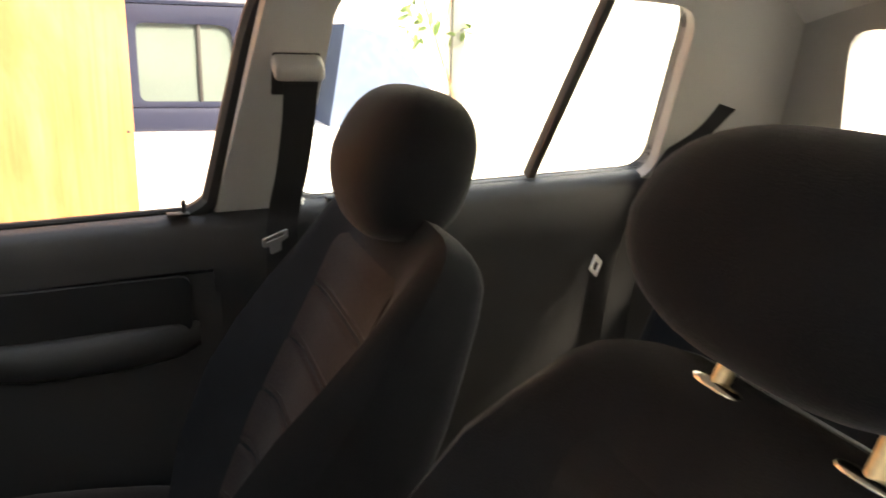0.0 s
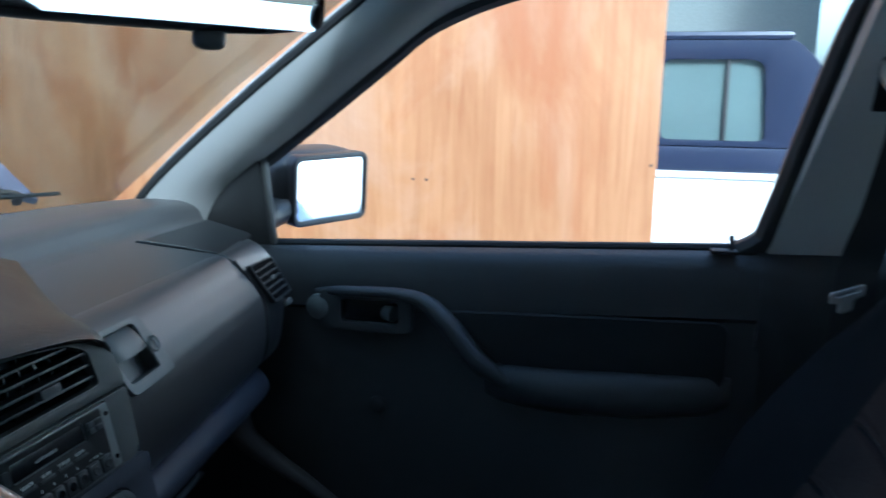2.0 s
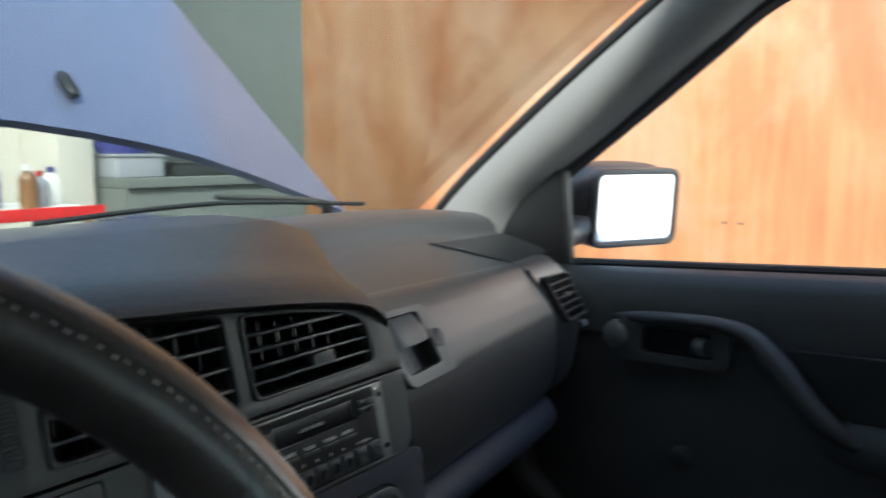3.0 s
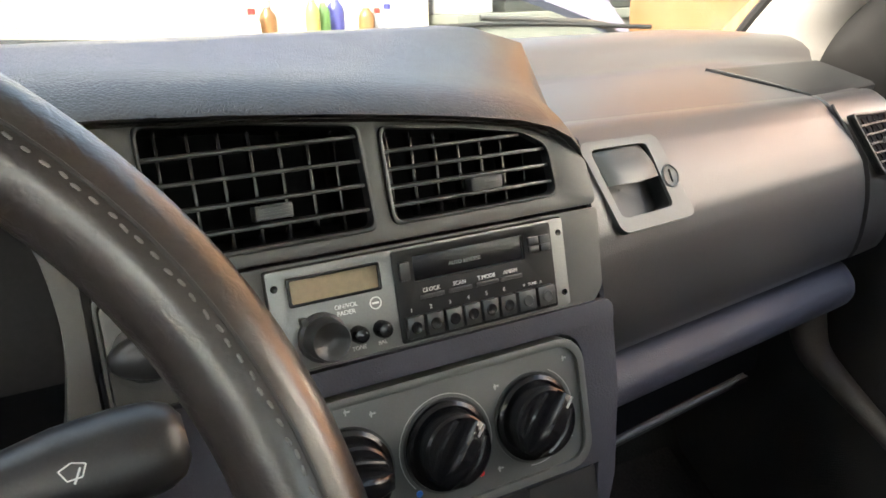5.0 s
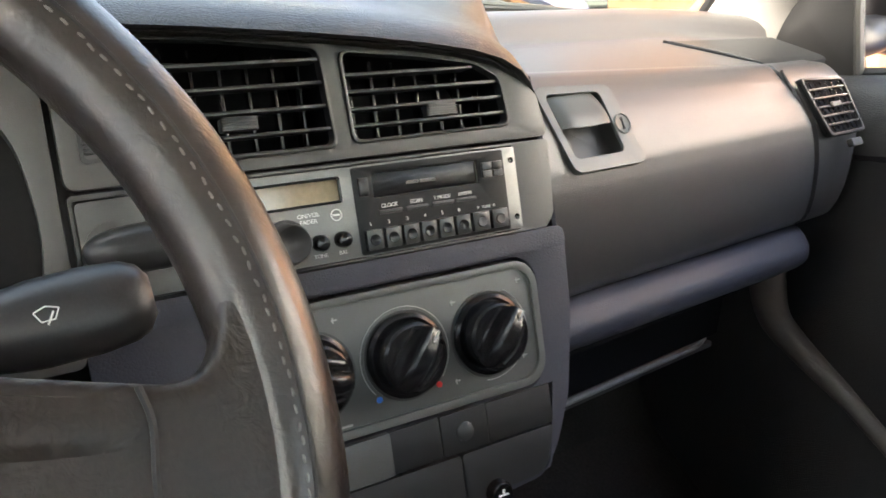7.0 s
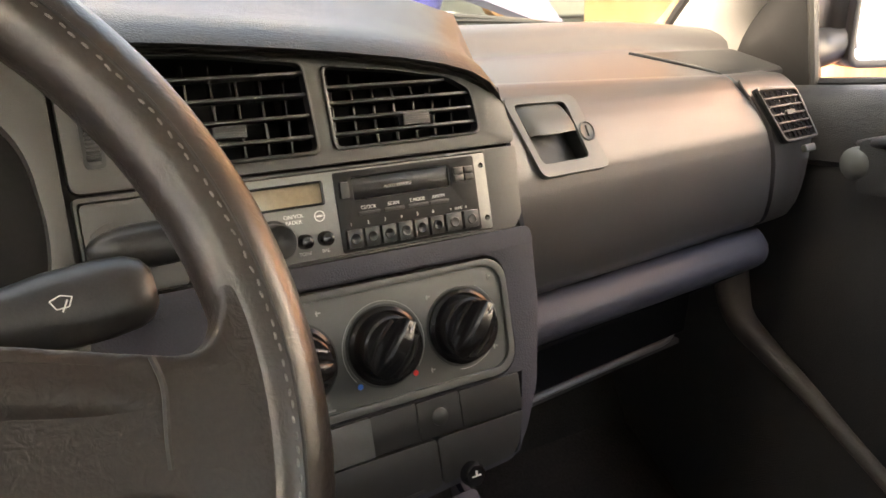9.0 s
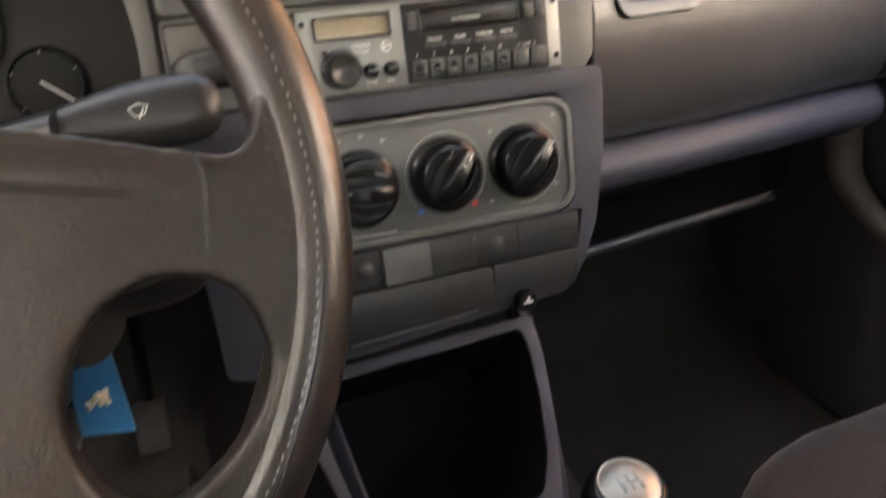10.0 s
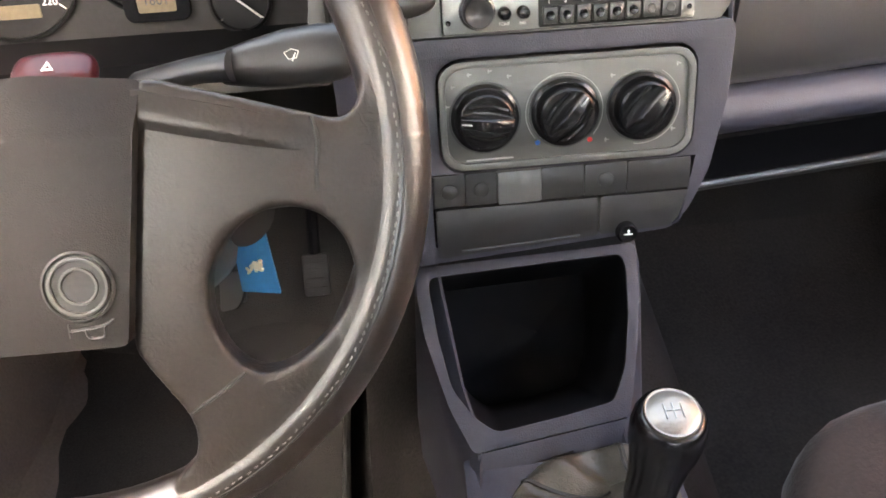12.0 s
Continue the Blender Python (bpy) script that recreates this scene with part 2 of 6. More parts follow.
PLASTER = material("painted_plaster", (0.74, 0.72, 0.67), 0.85, grain=80, bump=0.25, mix=0.06, stain=0.9)
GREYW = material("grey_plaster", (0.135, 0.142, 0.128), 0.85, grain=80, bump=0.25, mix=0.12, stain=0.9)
# cream paint, toned darker to stand in for shade on the front wall
CREAM = material("cream_plaster", (0.56, 0.52, 0.45), 0.85, grain=80, bump=0.25, mix=0.08, stain=0.9)
WHITEC = material("white_car_paint", (0.80, 0.80, 0.79), 0.2, mix=0.04, stain=1, rough_var=0.03)
NAVY = material("navy_car_paint", (0.02, 0.024, 0.045), 0.2, mix=0.12, stain=1, rough_var=0.03)
CARBLUE = material("blue_car_body", (0.055, 0.085, 0.16), 0.6, second=(0.09, 0.125, 0.22), grain=30, bump=0.4, stain=2)
GLASS = glass_pane("window_glass")
SCREEN = glass_pane("windscreen_glass", (0.66, 0.69, 0.67), haze=0.02)
VANGLASS = material("tinted_van_glass", (0.10, 0.13, 0.125), 0.08, mix=0.1, rough_var=0.02)


# ---- builders ----
def link(name, bm, mat, parent=None, label="", smooth=40):
    bmesh.ops.recalc_face_normals(bm, faces=bm.faces)
    me = bpy.data.meshes.new(name)
    bm.to_mesh(me)
    bm.free()
    me.materials.append(mat)
    if smooth:
        me.shade_smooth()
        me.set_sharp_from_angle(angle=radians(smooth))
    ob = new(name, me)
    if parent:
        ob.parent = parent
    if label:
        ob["label"] = label
    return ob


def part(name, bm, mat, parent, label="", smooth=40):
    return link(name, bm, mat, parent, label, smooth)


def thing(name, label, category, group="", kind=""):
    return tagged(new(name), label, category, group, kind)


def sharp_bevel(bm, width, segs=2, angle=35):
    bm.normal_update()
    es = [e for e in bm.edges if len(e.link_faces) == 2 and e.calc_face_angle(0) > radians(angle)]
    if es and width:
        bmesh.ops.bevel(bm, geom=es, offset=width, segments=segs, profile=0.6, affect="EDGES", clamp_overlap=True)
    return bm


def box(x0, y0, z0, x1, y1, z1, bev=0.002, m=None, segs=2):
    bm = bmesh.new()
    bmesh.ops.create_cube(bm, size=1)
    bmesh.ops.transform(bm, matrix=Matrix.Translation(((x0 + x1) / 2, (y0 + y1) / 2, (z0 + z1) / 2)) @ Matrix.Diagonal((x1 - x0, y1 - y0, z1 - z0, 1)), verts=bm.verts)
    sharp_bevel(bm, bev, segs)
    if m is not None:
        bmesh.ops.transform(bm, matrix=m, verts=bm.verts)
    return bm


def rrect(x0, y0, x1, y1, r=0.004, n=5):
    out = []
    for cx, cy, a in ((x1 - r, y1 - r, 0), (x0 + r, y1 - r, 90), (x0 + r, y0 + r, 180), (x1 - r, y0 + r, 270)):
        for k in range(n + 1):
            t = radians(a + 90 * k / n)
            out.append((cx + r * math.cos(t), cy + r * math.sin(t)))
    return out


def rounded(poly, r, n=4):
    """A polygon with its corners rounded by about r."""
    out, k = [], len(poly)
    for i in range(k):
        a, b, c = Vector(poly[i - 1]), Vector(poly[i]), Vector(poly[(i + 1) % k])
        p, q = b + (a - b).normalized() * min(r, (a - b).length / 2.1), b + (c - b).normalized() * min(r, (c - b).length / 2.1)
        for j in range(n + 1):
            t = j / n
            out.append(tuple(p * (1 - t) ** 2 + b * 2 * t * (1 - t) + q * t * t))
    return out


def circle(cx, cy, r, n=24):
    return [(cx + r * math.cos(2 * math.pi * k / n), cy + r * math.sin(2 * math.pi * k / n)) for k in range(n)]


def plate(outer, holes=(), w0=0.0, w1=0.004, m=None, bev=0.0, segs=2):
    """A flat plate in u, v with holes through it, from w0 to w1."""
    bm = bmesh.new()
    for loop in (outer, *holes):
        vs = [bm.verts.new((u, v, w1)) for u, v in loop]
        for i in range(len(vs)):
            bm.edges.new((vs[i - 1], vs[i]))
    bmesh.ops.triangle_fill(bm, edges=bm.edges[:], use_beauty=True, normal=(0, 0, 1))
    ext = bmesh.ops.extrude_face_region(bm, geom=bm.faces[:])
    bmesh.ops.translate(bm, vec=(0, 0, w0 - w1), verts=[g for g in ext["geom"] if isinstance(g, bmesh.types.BMVert)])
    bmesh.ops.recalc_face_normals(bm, faces=bm.faces)
    if bev:
        bm.normal_update()
        es = [e for e in bm.edges if len(e.link_faces) == 2 and e.calc_face_angle(0) > radians(60) and all(abs(v.co.z - max(w0, w1)) < 1e-6 for v in e.verts)]
        bmesh.ops.bevel(bm, geom=es, offset=bev, segments=segs, profile=0.6, affect="EDGES", clamp_overlap=True)
    if m is not None:
        bmesh.ops.transform(bm, matrix=m, verts=bm.verts)
    return bm


def ring(outer, inner, w0, w1, m=None, bev=0.0):
    return plate(outer, (inner,), w0, w1, m, bev)


def loft(sections, closed=True, caps=True):
    bm = bmesh.new()
    rows = [[bm.verts.new(p) for p in s] for s in sections]
    k = len(rows[0])
    for a, b in zip(rows, rows[1:]):
        for i in range(k if closed else k - 1):
            j = (i + 1) % k
            bm.faces.new((a[i], a[j], b[j], b[i]))
    if caps and closed:
        bm.faces.new(rows[0][::-1])
        bm.faces.new(rows[-1])
    bmesh.ops.recalc_face_normals(bm, faces=bm.faces)
    return bm


def sheet(rows, thick=0.004):
    """A skin through rows of points, given thickness."""
    bm = loft(rows, closed=False, caps=False)
    bmesh.ops.solidify(bm, geom=bm.faces[:], thickness=thick)
    return bm


def shell(rows, off):
    """A skin through rows of points with a second skin set off from it by a vector."""
    bm = bmesh.new()
    o = Vector(off)
    g = [[[bm.verts.new(Vector(p) + o * k) for p in r] for r in rows] for k in (0, 1)]
    n, m = len(rows), len(rows[0])
    for k in (0, 1):
        for i in range(n - 1):
            for j in range(m - 1):
                bm.faces.new((g[k][i][j], g[k][i + 1][j], g[k][i + 1][j + 1], g[k][i][j + 1]))
    rim = [(0, j) for j in range(m)] + [(i, m - 1) for i in range(1, n)] + [(n - 1, j) for j in range(m - 2, -1, -1)] + [(i, 0) for i in range(n - 2, 0, -1)]
    for (a, c), (d, e) in zip(rim, rim[1:] + rim[:1]):
        bm.faces.new((g[0][a][c], g[0][d][e], g[1][d][e], g[1][a][c]))
    return bm


def smooth_path(pts, n=8):
    """Catmull-Rom through the points."""
    pts = [Vector(p) for p in pts]
    out = []
    for i in range(len(pts) - 1):
        p0, p1, p2, p3 = pts[max(i - 1, 0)], pts[i], pts[i + 1], pts[min(i + 2, len(pts) - 1)]
        for k in range(n):
            t = k / n
            out.append(0.5 * (2 * p1 + (p2 - p0) * t + (2 * p0 - 5 * p1 + 4 * p2 - p3) * t * t + (3 * p1 - p0 - 3 * p2 + p3) * t ** 3))
    return [Vector(p) for p in out] + [pts[-1]]


def tube(pts, r, n=10, smooth=6, flat=1.0):
    """A round or flattened rod along the points; r is one radius or one for each point."""
    rs = r if isinstance(r, (list, tuple)) else [r] * len(pts)
    path = smooth_path(pts, smooth) if smooth > 1 else [Vector(p) for p in pts]
    radii = [x[0] for x in (smooth_path([(v, 0, 0) for v in rs], smooth) if smooth > 1 else [(v, 0, 0) for v in rs])]
    secs, side = [], None
    for i, p in enumerate(path):
        d = (path[min(i + 1, len(path) - 1)] - path[max(i - 1, 0)]).normalized()
        if side is None:
            side = d.cross(Vector((0, 0, 1)) if abs(d.z) < 0.9 else Vector((1, 0, 0))).normalized()
        side = (side - d * side.dot(d)).normalized()
        up = side.cross(d)
        secs.append([p + (side * math.cos(2 * math.pi * k / n) + up * flat * math.sin(2 * math.pi * k / n)) * radii[i] for k in range(n)])
    return loft(secs)


def lathe(profile, n=28, m=None):
    """Radius and height pairs turned about w."""
    bm = loft([[(max(r, 1e-4) * math.cos(2 * math.pi * k / n), max(r, 1e-4) * math.sin(2 * math.pi * k / n), h) for k in range(n)] for r, h in profile])
    if m is not None:
        bmesh.ops.transform(bm, matrix=m, verts=bm.verts)
    return bm


def merge(*bms):
    out = bmesh.new()
    for b in bms:
        me = bpy.data.meshes.new("tmp")
        b.to_mesh(me)
        b.free()
        out.from_mesh(me)
        bpy.data.meshes.remove(me)
    return out


def moved(bm, m):
    bmesh.ops.transform(bm, matrix=m, verts=bm.verts)
    return bm


def superblob(sx, sy, sz, e=2.6, nu=28, nv=16):
    """A soft cushion shape, between a ball and a box."""
    def f(c):
        return math.copysign(abs(c) ** (2 / e), c)
    secs = []
    for i in range(nv + 1):
        t = -math.pi / 2 + math.pi * (i + 0.02) / (nv + 0.04)
        secs.append([(sx * f(math.cos(t)) * f(math.cos(2 * math.pi * k / nu)), sy * f(math.cos(t)) * f(math.sin(2 * math.pi * k / nu)), sz * f(math.sin(t))) for k in range(nu)])
    return loft(secs)


def lettering(text, size, m, mat, parent, name="lettering", label="", align="CENTER"):
    cu = bpy.data.curves.new("text", "FONT")
    cu.body, cu.size, cu.align_x, cu.align_y, cu.extrude = text, size, align, "CENTER", 0.0002
    tmp = bpy.data.objects.new("text", cu)
    scene.collection.objects.link(tmp)
    dg = bpy.context.evaluated_depsgraph_get()
    me = bpy.data.meshes.new_from_object(tmp.evaluated_get(dg))
    bpy.data.objects.remove(tmp)
    me.transform(m)
    me.materials.clear()
    me.materials.append(mat)
    me.name = name
    ob = new(name, me)
    ob.parent = parent
    if label:
        ob["label"] = label
    return ob


def cut(bm, inside):
    """Takes out the faces whose middle lies inside."""
    bmesh.ops.delete(bm, geom=[f for f in bm.faces if inside(f.calc_center_median())], context="FACES")
    return bm


def lerp(pairs, x):
    """Piecewise linear look-up."""
    return float(np.interp(x, [p[0] for p in pairs], [p[1] for p in pairs]))


def axes(o, u, v):
    u, v = Vector(u).normalized(), Vector(v).normalized()
    w = u.cross(v).normalized()
    v = w.cross(u)
    return Matrix(((u.x, v.x, w.x, o[0]), (u.y, v.y, w.y, o[1]), (u.z, v.z, w.z, o[2]), (0, 0, 0, 1)))


# ======== the yard and the shelter ========
link("ground", box(-60, -60, -0.3, 60, 60, 0, 0), GROUND, smooth=0)
tagged(bpy.data.objects["ground"], "pale paved yard round the shelter", "ground", kind="structure")
tagged(link("floor", box(-3.2, -2.6, 0.002, 4.6, 3.6, 0.012, 0), CONCRETE, smooth=0), "grey concrete floor of the shelter", "floor", kind="structure")
# wall_left is an unseen addition, high enough to cut sky light
tagged(link("wall_left", box(-2.75, -4.5, 0, -2.6, 3.75, 4.1, 0), PLASTER, smooth=0), "unseen white plaster wall added on the left", "wall", kind="structure")
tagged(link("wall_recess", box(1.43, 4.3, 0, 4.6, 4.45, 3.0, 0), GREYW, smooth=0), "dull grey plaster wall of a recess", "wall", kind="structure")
tagged(link("wall_front", box(-2.6, 3.6, 0, 1.43, 3.75, 3.0, 0), CREAM, smooth=0), "cream painted plaster wall", "wall", kind="structure")
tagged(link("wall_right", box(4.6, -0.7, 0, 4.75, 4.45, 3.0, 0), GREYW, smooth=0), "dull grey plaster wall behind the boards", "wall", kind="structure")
tagged(link("wall_yard", box(3.9, -9.0, 0, 4.05, -0.75, 3.2, 0), PLASTER, smooth=0), "sunlit white yard wall", "wall", kind="structure")


# ======== car: cabin structure ========
def zb(y):
    return 0.922 - 0.0505 * y


tagged(link("floor_pan", box(-0.70, -1.12, 0.22, 0.70, 1.12, 0.26, 0.005), CARPET), "dark carpeted car floor", "floor", kind="structure")
fire = [[(x, y, z) for x in (-0.7, -0.3, 0.1, 0.35, 0.55, 0.7)] for y, z in ((0.85, 0.26), (0.98, 0.34), (1.06, 0.5), (1.08, 0.72), (1.08, 0.93))]
tagged(link("bulkhead", sheet(fire, 0.02), CARPET), "dark carpeted bulkhead in front of the footwells", "bulkhead", kind="structure")
tun = [[(hw * math.cos(t), y, 0.25 + h * math.sin(t)) for t in np.linspace(0, math.pi, 9)] for y, hw, h in ((-0.9, 0.15, 0.1), (0.2, 0.17, 0.16), (0.6, 0.195, 0.2), (1.05, 0.215, 0.28))]
tagged(link("tunnel", sheet(tun, 0.01), MATC), "dark carpeted tunnel between the seats", "floor", kind="structure")

# headliner, arched across, down to the windscreen header and the tailgate
rows = []
for y, dz in ((0.47, -0.05), (0.42, -0.02), (0.33, 0.0), (0.0, 0.012), (-0.5, 0.012), (-0.76, 0.0), (-0.89, -0.03), (-0.965, -0.075)):
    rows.append([(x, y, 1.335 + dz - 0.20 * abs(x) ** 2.0) for x in np.linspace(-0.53, 0.53, 15)])
tagged(link("ceiling_headliner", sheet(rows, -0.015), HEADLINER), "pale cloth headliner under the car roof", "ceiling", kind="structure")
roof = [[(x, y, 1.40 - 0.20 * abs(x) ** 2 + dz) for x in np.linspace(-0.6, 0.6, 13)] for y, dz in ((0.5, -0.06), (0.3, 0), (-0.7, 0), (-1.0, -0.07))]
tagged(link("roof_panel", sheet(roof, 0.003), BODYP), "blue painted steel roof panel", "roof", kind="structure")


def side_matrix(sgn):
    return axes((0.665 * sgn, 0, 0.92), (0, -sgn, 0), (-0.41 * sgn, 0, 0.912)) if sgn > 0 else axes((-0.665, 0, 0.92), (0, 1, 0), (0.41, 0, 0.912))


def flip(poly, sgn):
    """u runs to the rear on the right side, to the front on the left one."""
    return [(-y * sgn, (z - 0.92) / 0.912) for y, z in poly]


REAR_HOLE = rounded([(-0.088, 0.916), (-0.745, 0.952), (-0.712, 1.246), (-0.60, 1.252), (-0.130, 1.252)], 0.045, 5)
SIDE_OUT = [(0.045, 0.895), (-0.045, 1.30), (-0.91, 1.30), (-0.99, 1.21), (-1.10, 0.955), (-1.08, 0.90)]
for sgn, nm in ((1, "right"), (-1, "left")):
    M = side_matrix(sgn)
    b = plate(flip(SIDE_OUT, sgn), (flip(REAR_HOLE, sgn),), -0.03, 0.012, M, 0.006)
    tagged(link("trim_" + nm, b, TRIM), "grey-beige plastic pillar and quarter trim", "pillar trim", kind="structure")
    b = ring(flip(rounded([(-0.081, 0.910), (-0.753, 0.946), (-0.72, 1.253), (-0.60, 1.259), (-0.124, 1.259)], 0.045, 5), sgn), flip(REAR_HOLE, sgn), -0.035, -0.012, M)
    tagged(link("window_seal_" + nm, b, RUBBER), "black rubber window seal", "seal", kind="structure")
    w1 = tagged(new("window_rear_" + nm), "clear rear side window with a dark divider bar", "window", kind="structure")
    g = part("pane", plate(flip(REAR_HOLE, sgn), (), -0.028, -0.024, M), GLASS, w1)
    g.visible_shadow = False
    d = [(-0.500, 0.945), (-0.516, 0.945), (-0.572, 1.25), (-0.556, 1.25)]
    part("divider_bar", plate(flip(d, sgn), (), -0.034, -0.012, M, 0.003), RUBBER, w1, "matt black divider bar")

    # lower rear side panel
    rws = []
    for dx, dz in ((0.022, -0.004), (-0.002, 0.002), (-0.022, -0.006), (-0.035, -0.03), (-0.035, -0.10), (-0.02, -0.14), (-0.03, -0.3), (-0.03, -0.66)):
        rws.append([(sgn * (0.665 + dx), y, zb(y) + dz) for y in np.linspace(0.045, -1.10, 14)])
    tagged(link("side_panel_" + nm, sheet(rws, 0.006 * sgn), DOORM), "dark vinyl rear side panel below the window", "side panel", kind="structure")

# A-pillars with their roof rails
PIL_L = [(0.637, 0.975, 0.912), (0.608, 0.89, 0.985), (0.568, 0.72, 1.105), (0.525, 0.547, 1.215), (0.475, 0.42, 1.285), (0.455, 0.2, 1.305), (0.455, 0.0, 1.308)]
PIL_R = [(0.660, 0.868, 0.893), (0.648, 0.795, 0.975), (0.612, 0.657, 1.067), (0.572, 0.53, 1.153), (0.545, 0.41, 1.222), (0.532, 0.2, 1.262), (0.53, 0.0, 1.268)]
L2, R2 = smooth_path(PIL_L, 6), smooth_path(PIL_R, 6)
for sgn, nm in ((1, "right"), (-1, "left")):
    secs = []
    for a, c in zip(L2, R2):
        mid = (a + c) / 2 + Vector((-0.010, -0.006, -0.004))
        out = Vector((0.035, 0.02, 0.02))
        ring_ = [a, a * 0.6 + mid * 0.4 + Vector((-0.008, -0.005, -0.003)), mid + Vector((-0.006, -0.004, -0.002)), c * 0.6 + mid * 0.4 + Vector((-0.006, -0.003, -0.002)), c, c + out, a + out]
        secs.append([(p.x * sgn, p.y, p.z) for p in ring_])
    tagged(link("pillar_" + nm, loft(secs), PILLARM), "grey-beige windscreen pillar trim", "pillar trim", kind="structure")
    seal = tube([(p.x * sgn + 0.004 * sgn, p.y + 0.006, p.z + 0.006) for p in map(Vector, PIL_L)], 0.007, 8)
    tagged(link("windscreen_seal_" + nm, seal, RUBBER), "black rubber windscreen seal", "seal", kind="structure")

# windscreen
rows = []
for y, z, hw in ((1.03, 0.935, 0.66), (0.93, 1.0, 0.63), (0.76, 1.118, 0.59), (0.575, 1.232, 0.545), (0.44, 1.30, 0.50)):
    rows.append([(x * hw, y + 0.07 * (1 - x * x), z + 0.01 * (1 - x * x)) for x in np.linspace(-1, 1, 13)])
ws = tagged(new("windscreen"), "slightly dusty clear windscreen", "windscreen", kind="structure")
g = part("pane", sheet(rows, 0.004), SCREEN, ws)
g.visible_shadow = False

# tailgate and its window
tw = [(-0.46, 1.03), (0.46, 1.03), (0.42, 1.235), (-0.42, 1.235)]
TG = axes((0, -1.045, 0.95), (1, 0, 0), (0, 0.28, 0.96))
tail = tagged(new("tailgate"), "tailgate with grey trim and a clear rear window", "tailgate", kind="structure")
part("tailgate_frame", plate([(-0.62, -0.6), (0.62, -0.6), (0.6, 0.1), (0.52, 0.36), (-0.52, 0.36), (-0.6, 0.1)], (rounded([(x, (z - 0.95)) for x, z in tw], 0.04),), -0.03, 0.01, TG, 0.005), TRIM, tail)
g = part("pane", plate(rounded([(x, z - 0.95) for x, z in tw], 0.04), (), -0.02, -0.016, TG), GLASS, tail)
g.visible_shadow = False
part("wiper_motor", merge(box(0.30, 0.20, -0.05, 0.325, 0.29, -0.03, 0.004, TG), tube([TG @ Vector((0.31, 0.09, -0.05)), TG @ Vector((0.312, 0.28, -0.05))], 0.006, 8, 1), moved(superblob(0.02, 0.03, 0.015, nu=14, nv=8), TG @ Matrix.Translation((0.31, 0.2, -0.05)))), RUBBER, tail, "black rear wiper arm")


# ---- front doors ----
def front_door(sgn, nm):
    d = tagged(new(nm), "dark vinyl and cloth front door panel", "door", kind="structure")
    rws = []
    ys = np.linspace(0.86, 0.035, 20)
    for dx, dz in ((0.03, -0.012), (0.012, -0.003), (-0.006, 0.0), (-0.020, -0.006), (-0.030, -0.022), (-0.034, -0.05), (-0.034, -0.085), (-0.026, -0.092), (-0.024, -0.16), (-0.034, -0.30), (-0.034, -0.62)):
        rws.append([(sgn * (0.665 + dx), y, zb(y) + dz) for y in ys])
    part("panel", sheet(rws, 0.006 * sgn), DOORM, d)
    # rubber strip along the glass slot
    part("glass_seal", tube([(sgn * 0.672, y, zb(y) + 0.002) for y in (0.75, 0.5, 0.25, 0.04)], 0.006, 8, 3), RUBBER, d)
    # cloth field
    sm = axes((0.627 * sgn, 0, 0), (0, -sgn, 0), (0, 0, 1))
    part("cloth_insert", plate([(-y * sgn, z) for y, z in rounded([(0.46, 0.815), (0.08, 0.83), (0.08, 0.74), (0.36, 0.735)], 0.02)], (), 0.0, 0.010, sm, 0.003), DOORC, d, "black cloth door insert")
    # armrest with its sloping grip
    secs = []
    for y, z, w, h in ((0.40, 0.718, 0.012, 0.02), (0.375, 0.724, 0.036, 0.028), (0.30, 0.722, 0.046, 0.032), (0.18, 0.728, 0.046, 0.032), (0.10, 0.734, 0.036, 0.028), (0.07, 0.736, 0.012, 0.02)):
        secs.append([(sgn * (0.640 - w * (0.5 + 0.5 * math.cos(t))), y, z - h * 0.2 + h * math.sin(t)) for t in np.linspace(0, 2 * math.pi, 14, endpoint=False)])
    part("armrest", loft(secs), DOORM, d)
    part("grip", tube([(sgn * 0.632, 0.655, 0.826), (sgn * 0.612, 0.60, 0.835), (sgn * 0.606, 0.50, 0.836), (sgn * 0.604, 0.455, 0.808), (sgn * 0.604, 0.41, 0.755), (sgn * 0.612, 0.365, 0.722)], [0.006, 0.010, 0.012, 0.017, 0.018, 0.012], 12, 6, 0.8), DOORM, d, "sloping dark pull handle")
    # handle cup
    hm = axes((0.628 * sgn, 0, 0), (0, -sgn, 0), (0, 0, 1))
    hf = part("handle_frame", ring([(-y * sgn, z) for y, z in rounded([(0.645, 0.775), (0.645, 0.835), (0.505, 0.838), (0.505, 0.777)], 0.012)], [(-y * sgn, z) for y, z in rounded([(0.612, 0.788), (0.612, 0.822), (0.525, 0.824), (0.525, 0.789)], 0.008)], 0.0, 0.014, hm, 0.004), DOORM, d, "black handle surround")
    part("handle_cup", box(0.0, 0.0, 0.0, 0.087, 0.034, 0.004, 0.001, hm @ Matrix.Translation((-0.525 - 0.087 if sgn > 0 else 0.525, 0.788, 0.001))), GLOSSB, hf)
    part("door_lever", tube([(sgn * 0.618, 0.545, 0.806), (sgn * 0.612, 0.53, 0.806)], [0.010, 0.012], 12, 2), SATIN, hf, "small grey lever in the handle cup")
    part("handle_knob", lathe([(0.0, 0.0), (0.019, 0.002), (0.019, 0.012), (0.012, 0.018), (0, 0.019)], 20, axes((0.628 * sgn, 0.648, 0.806), (0, -sgn, 0), (0, 0, 1))), SATIN, hf, "round dark satin knob")
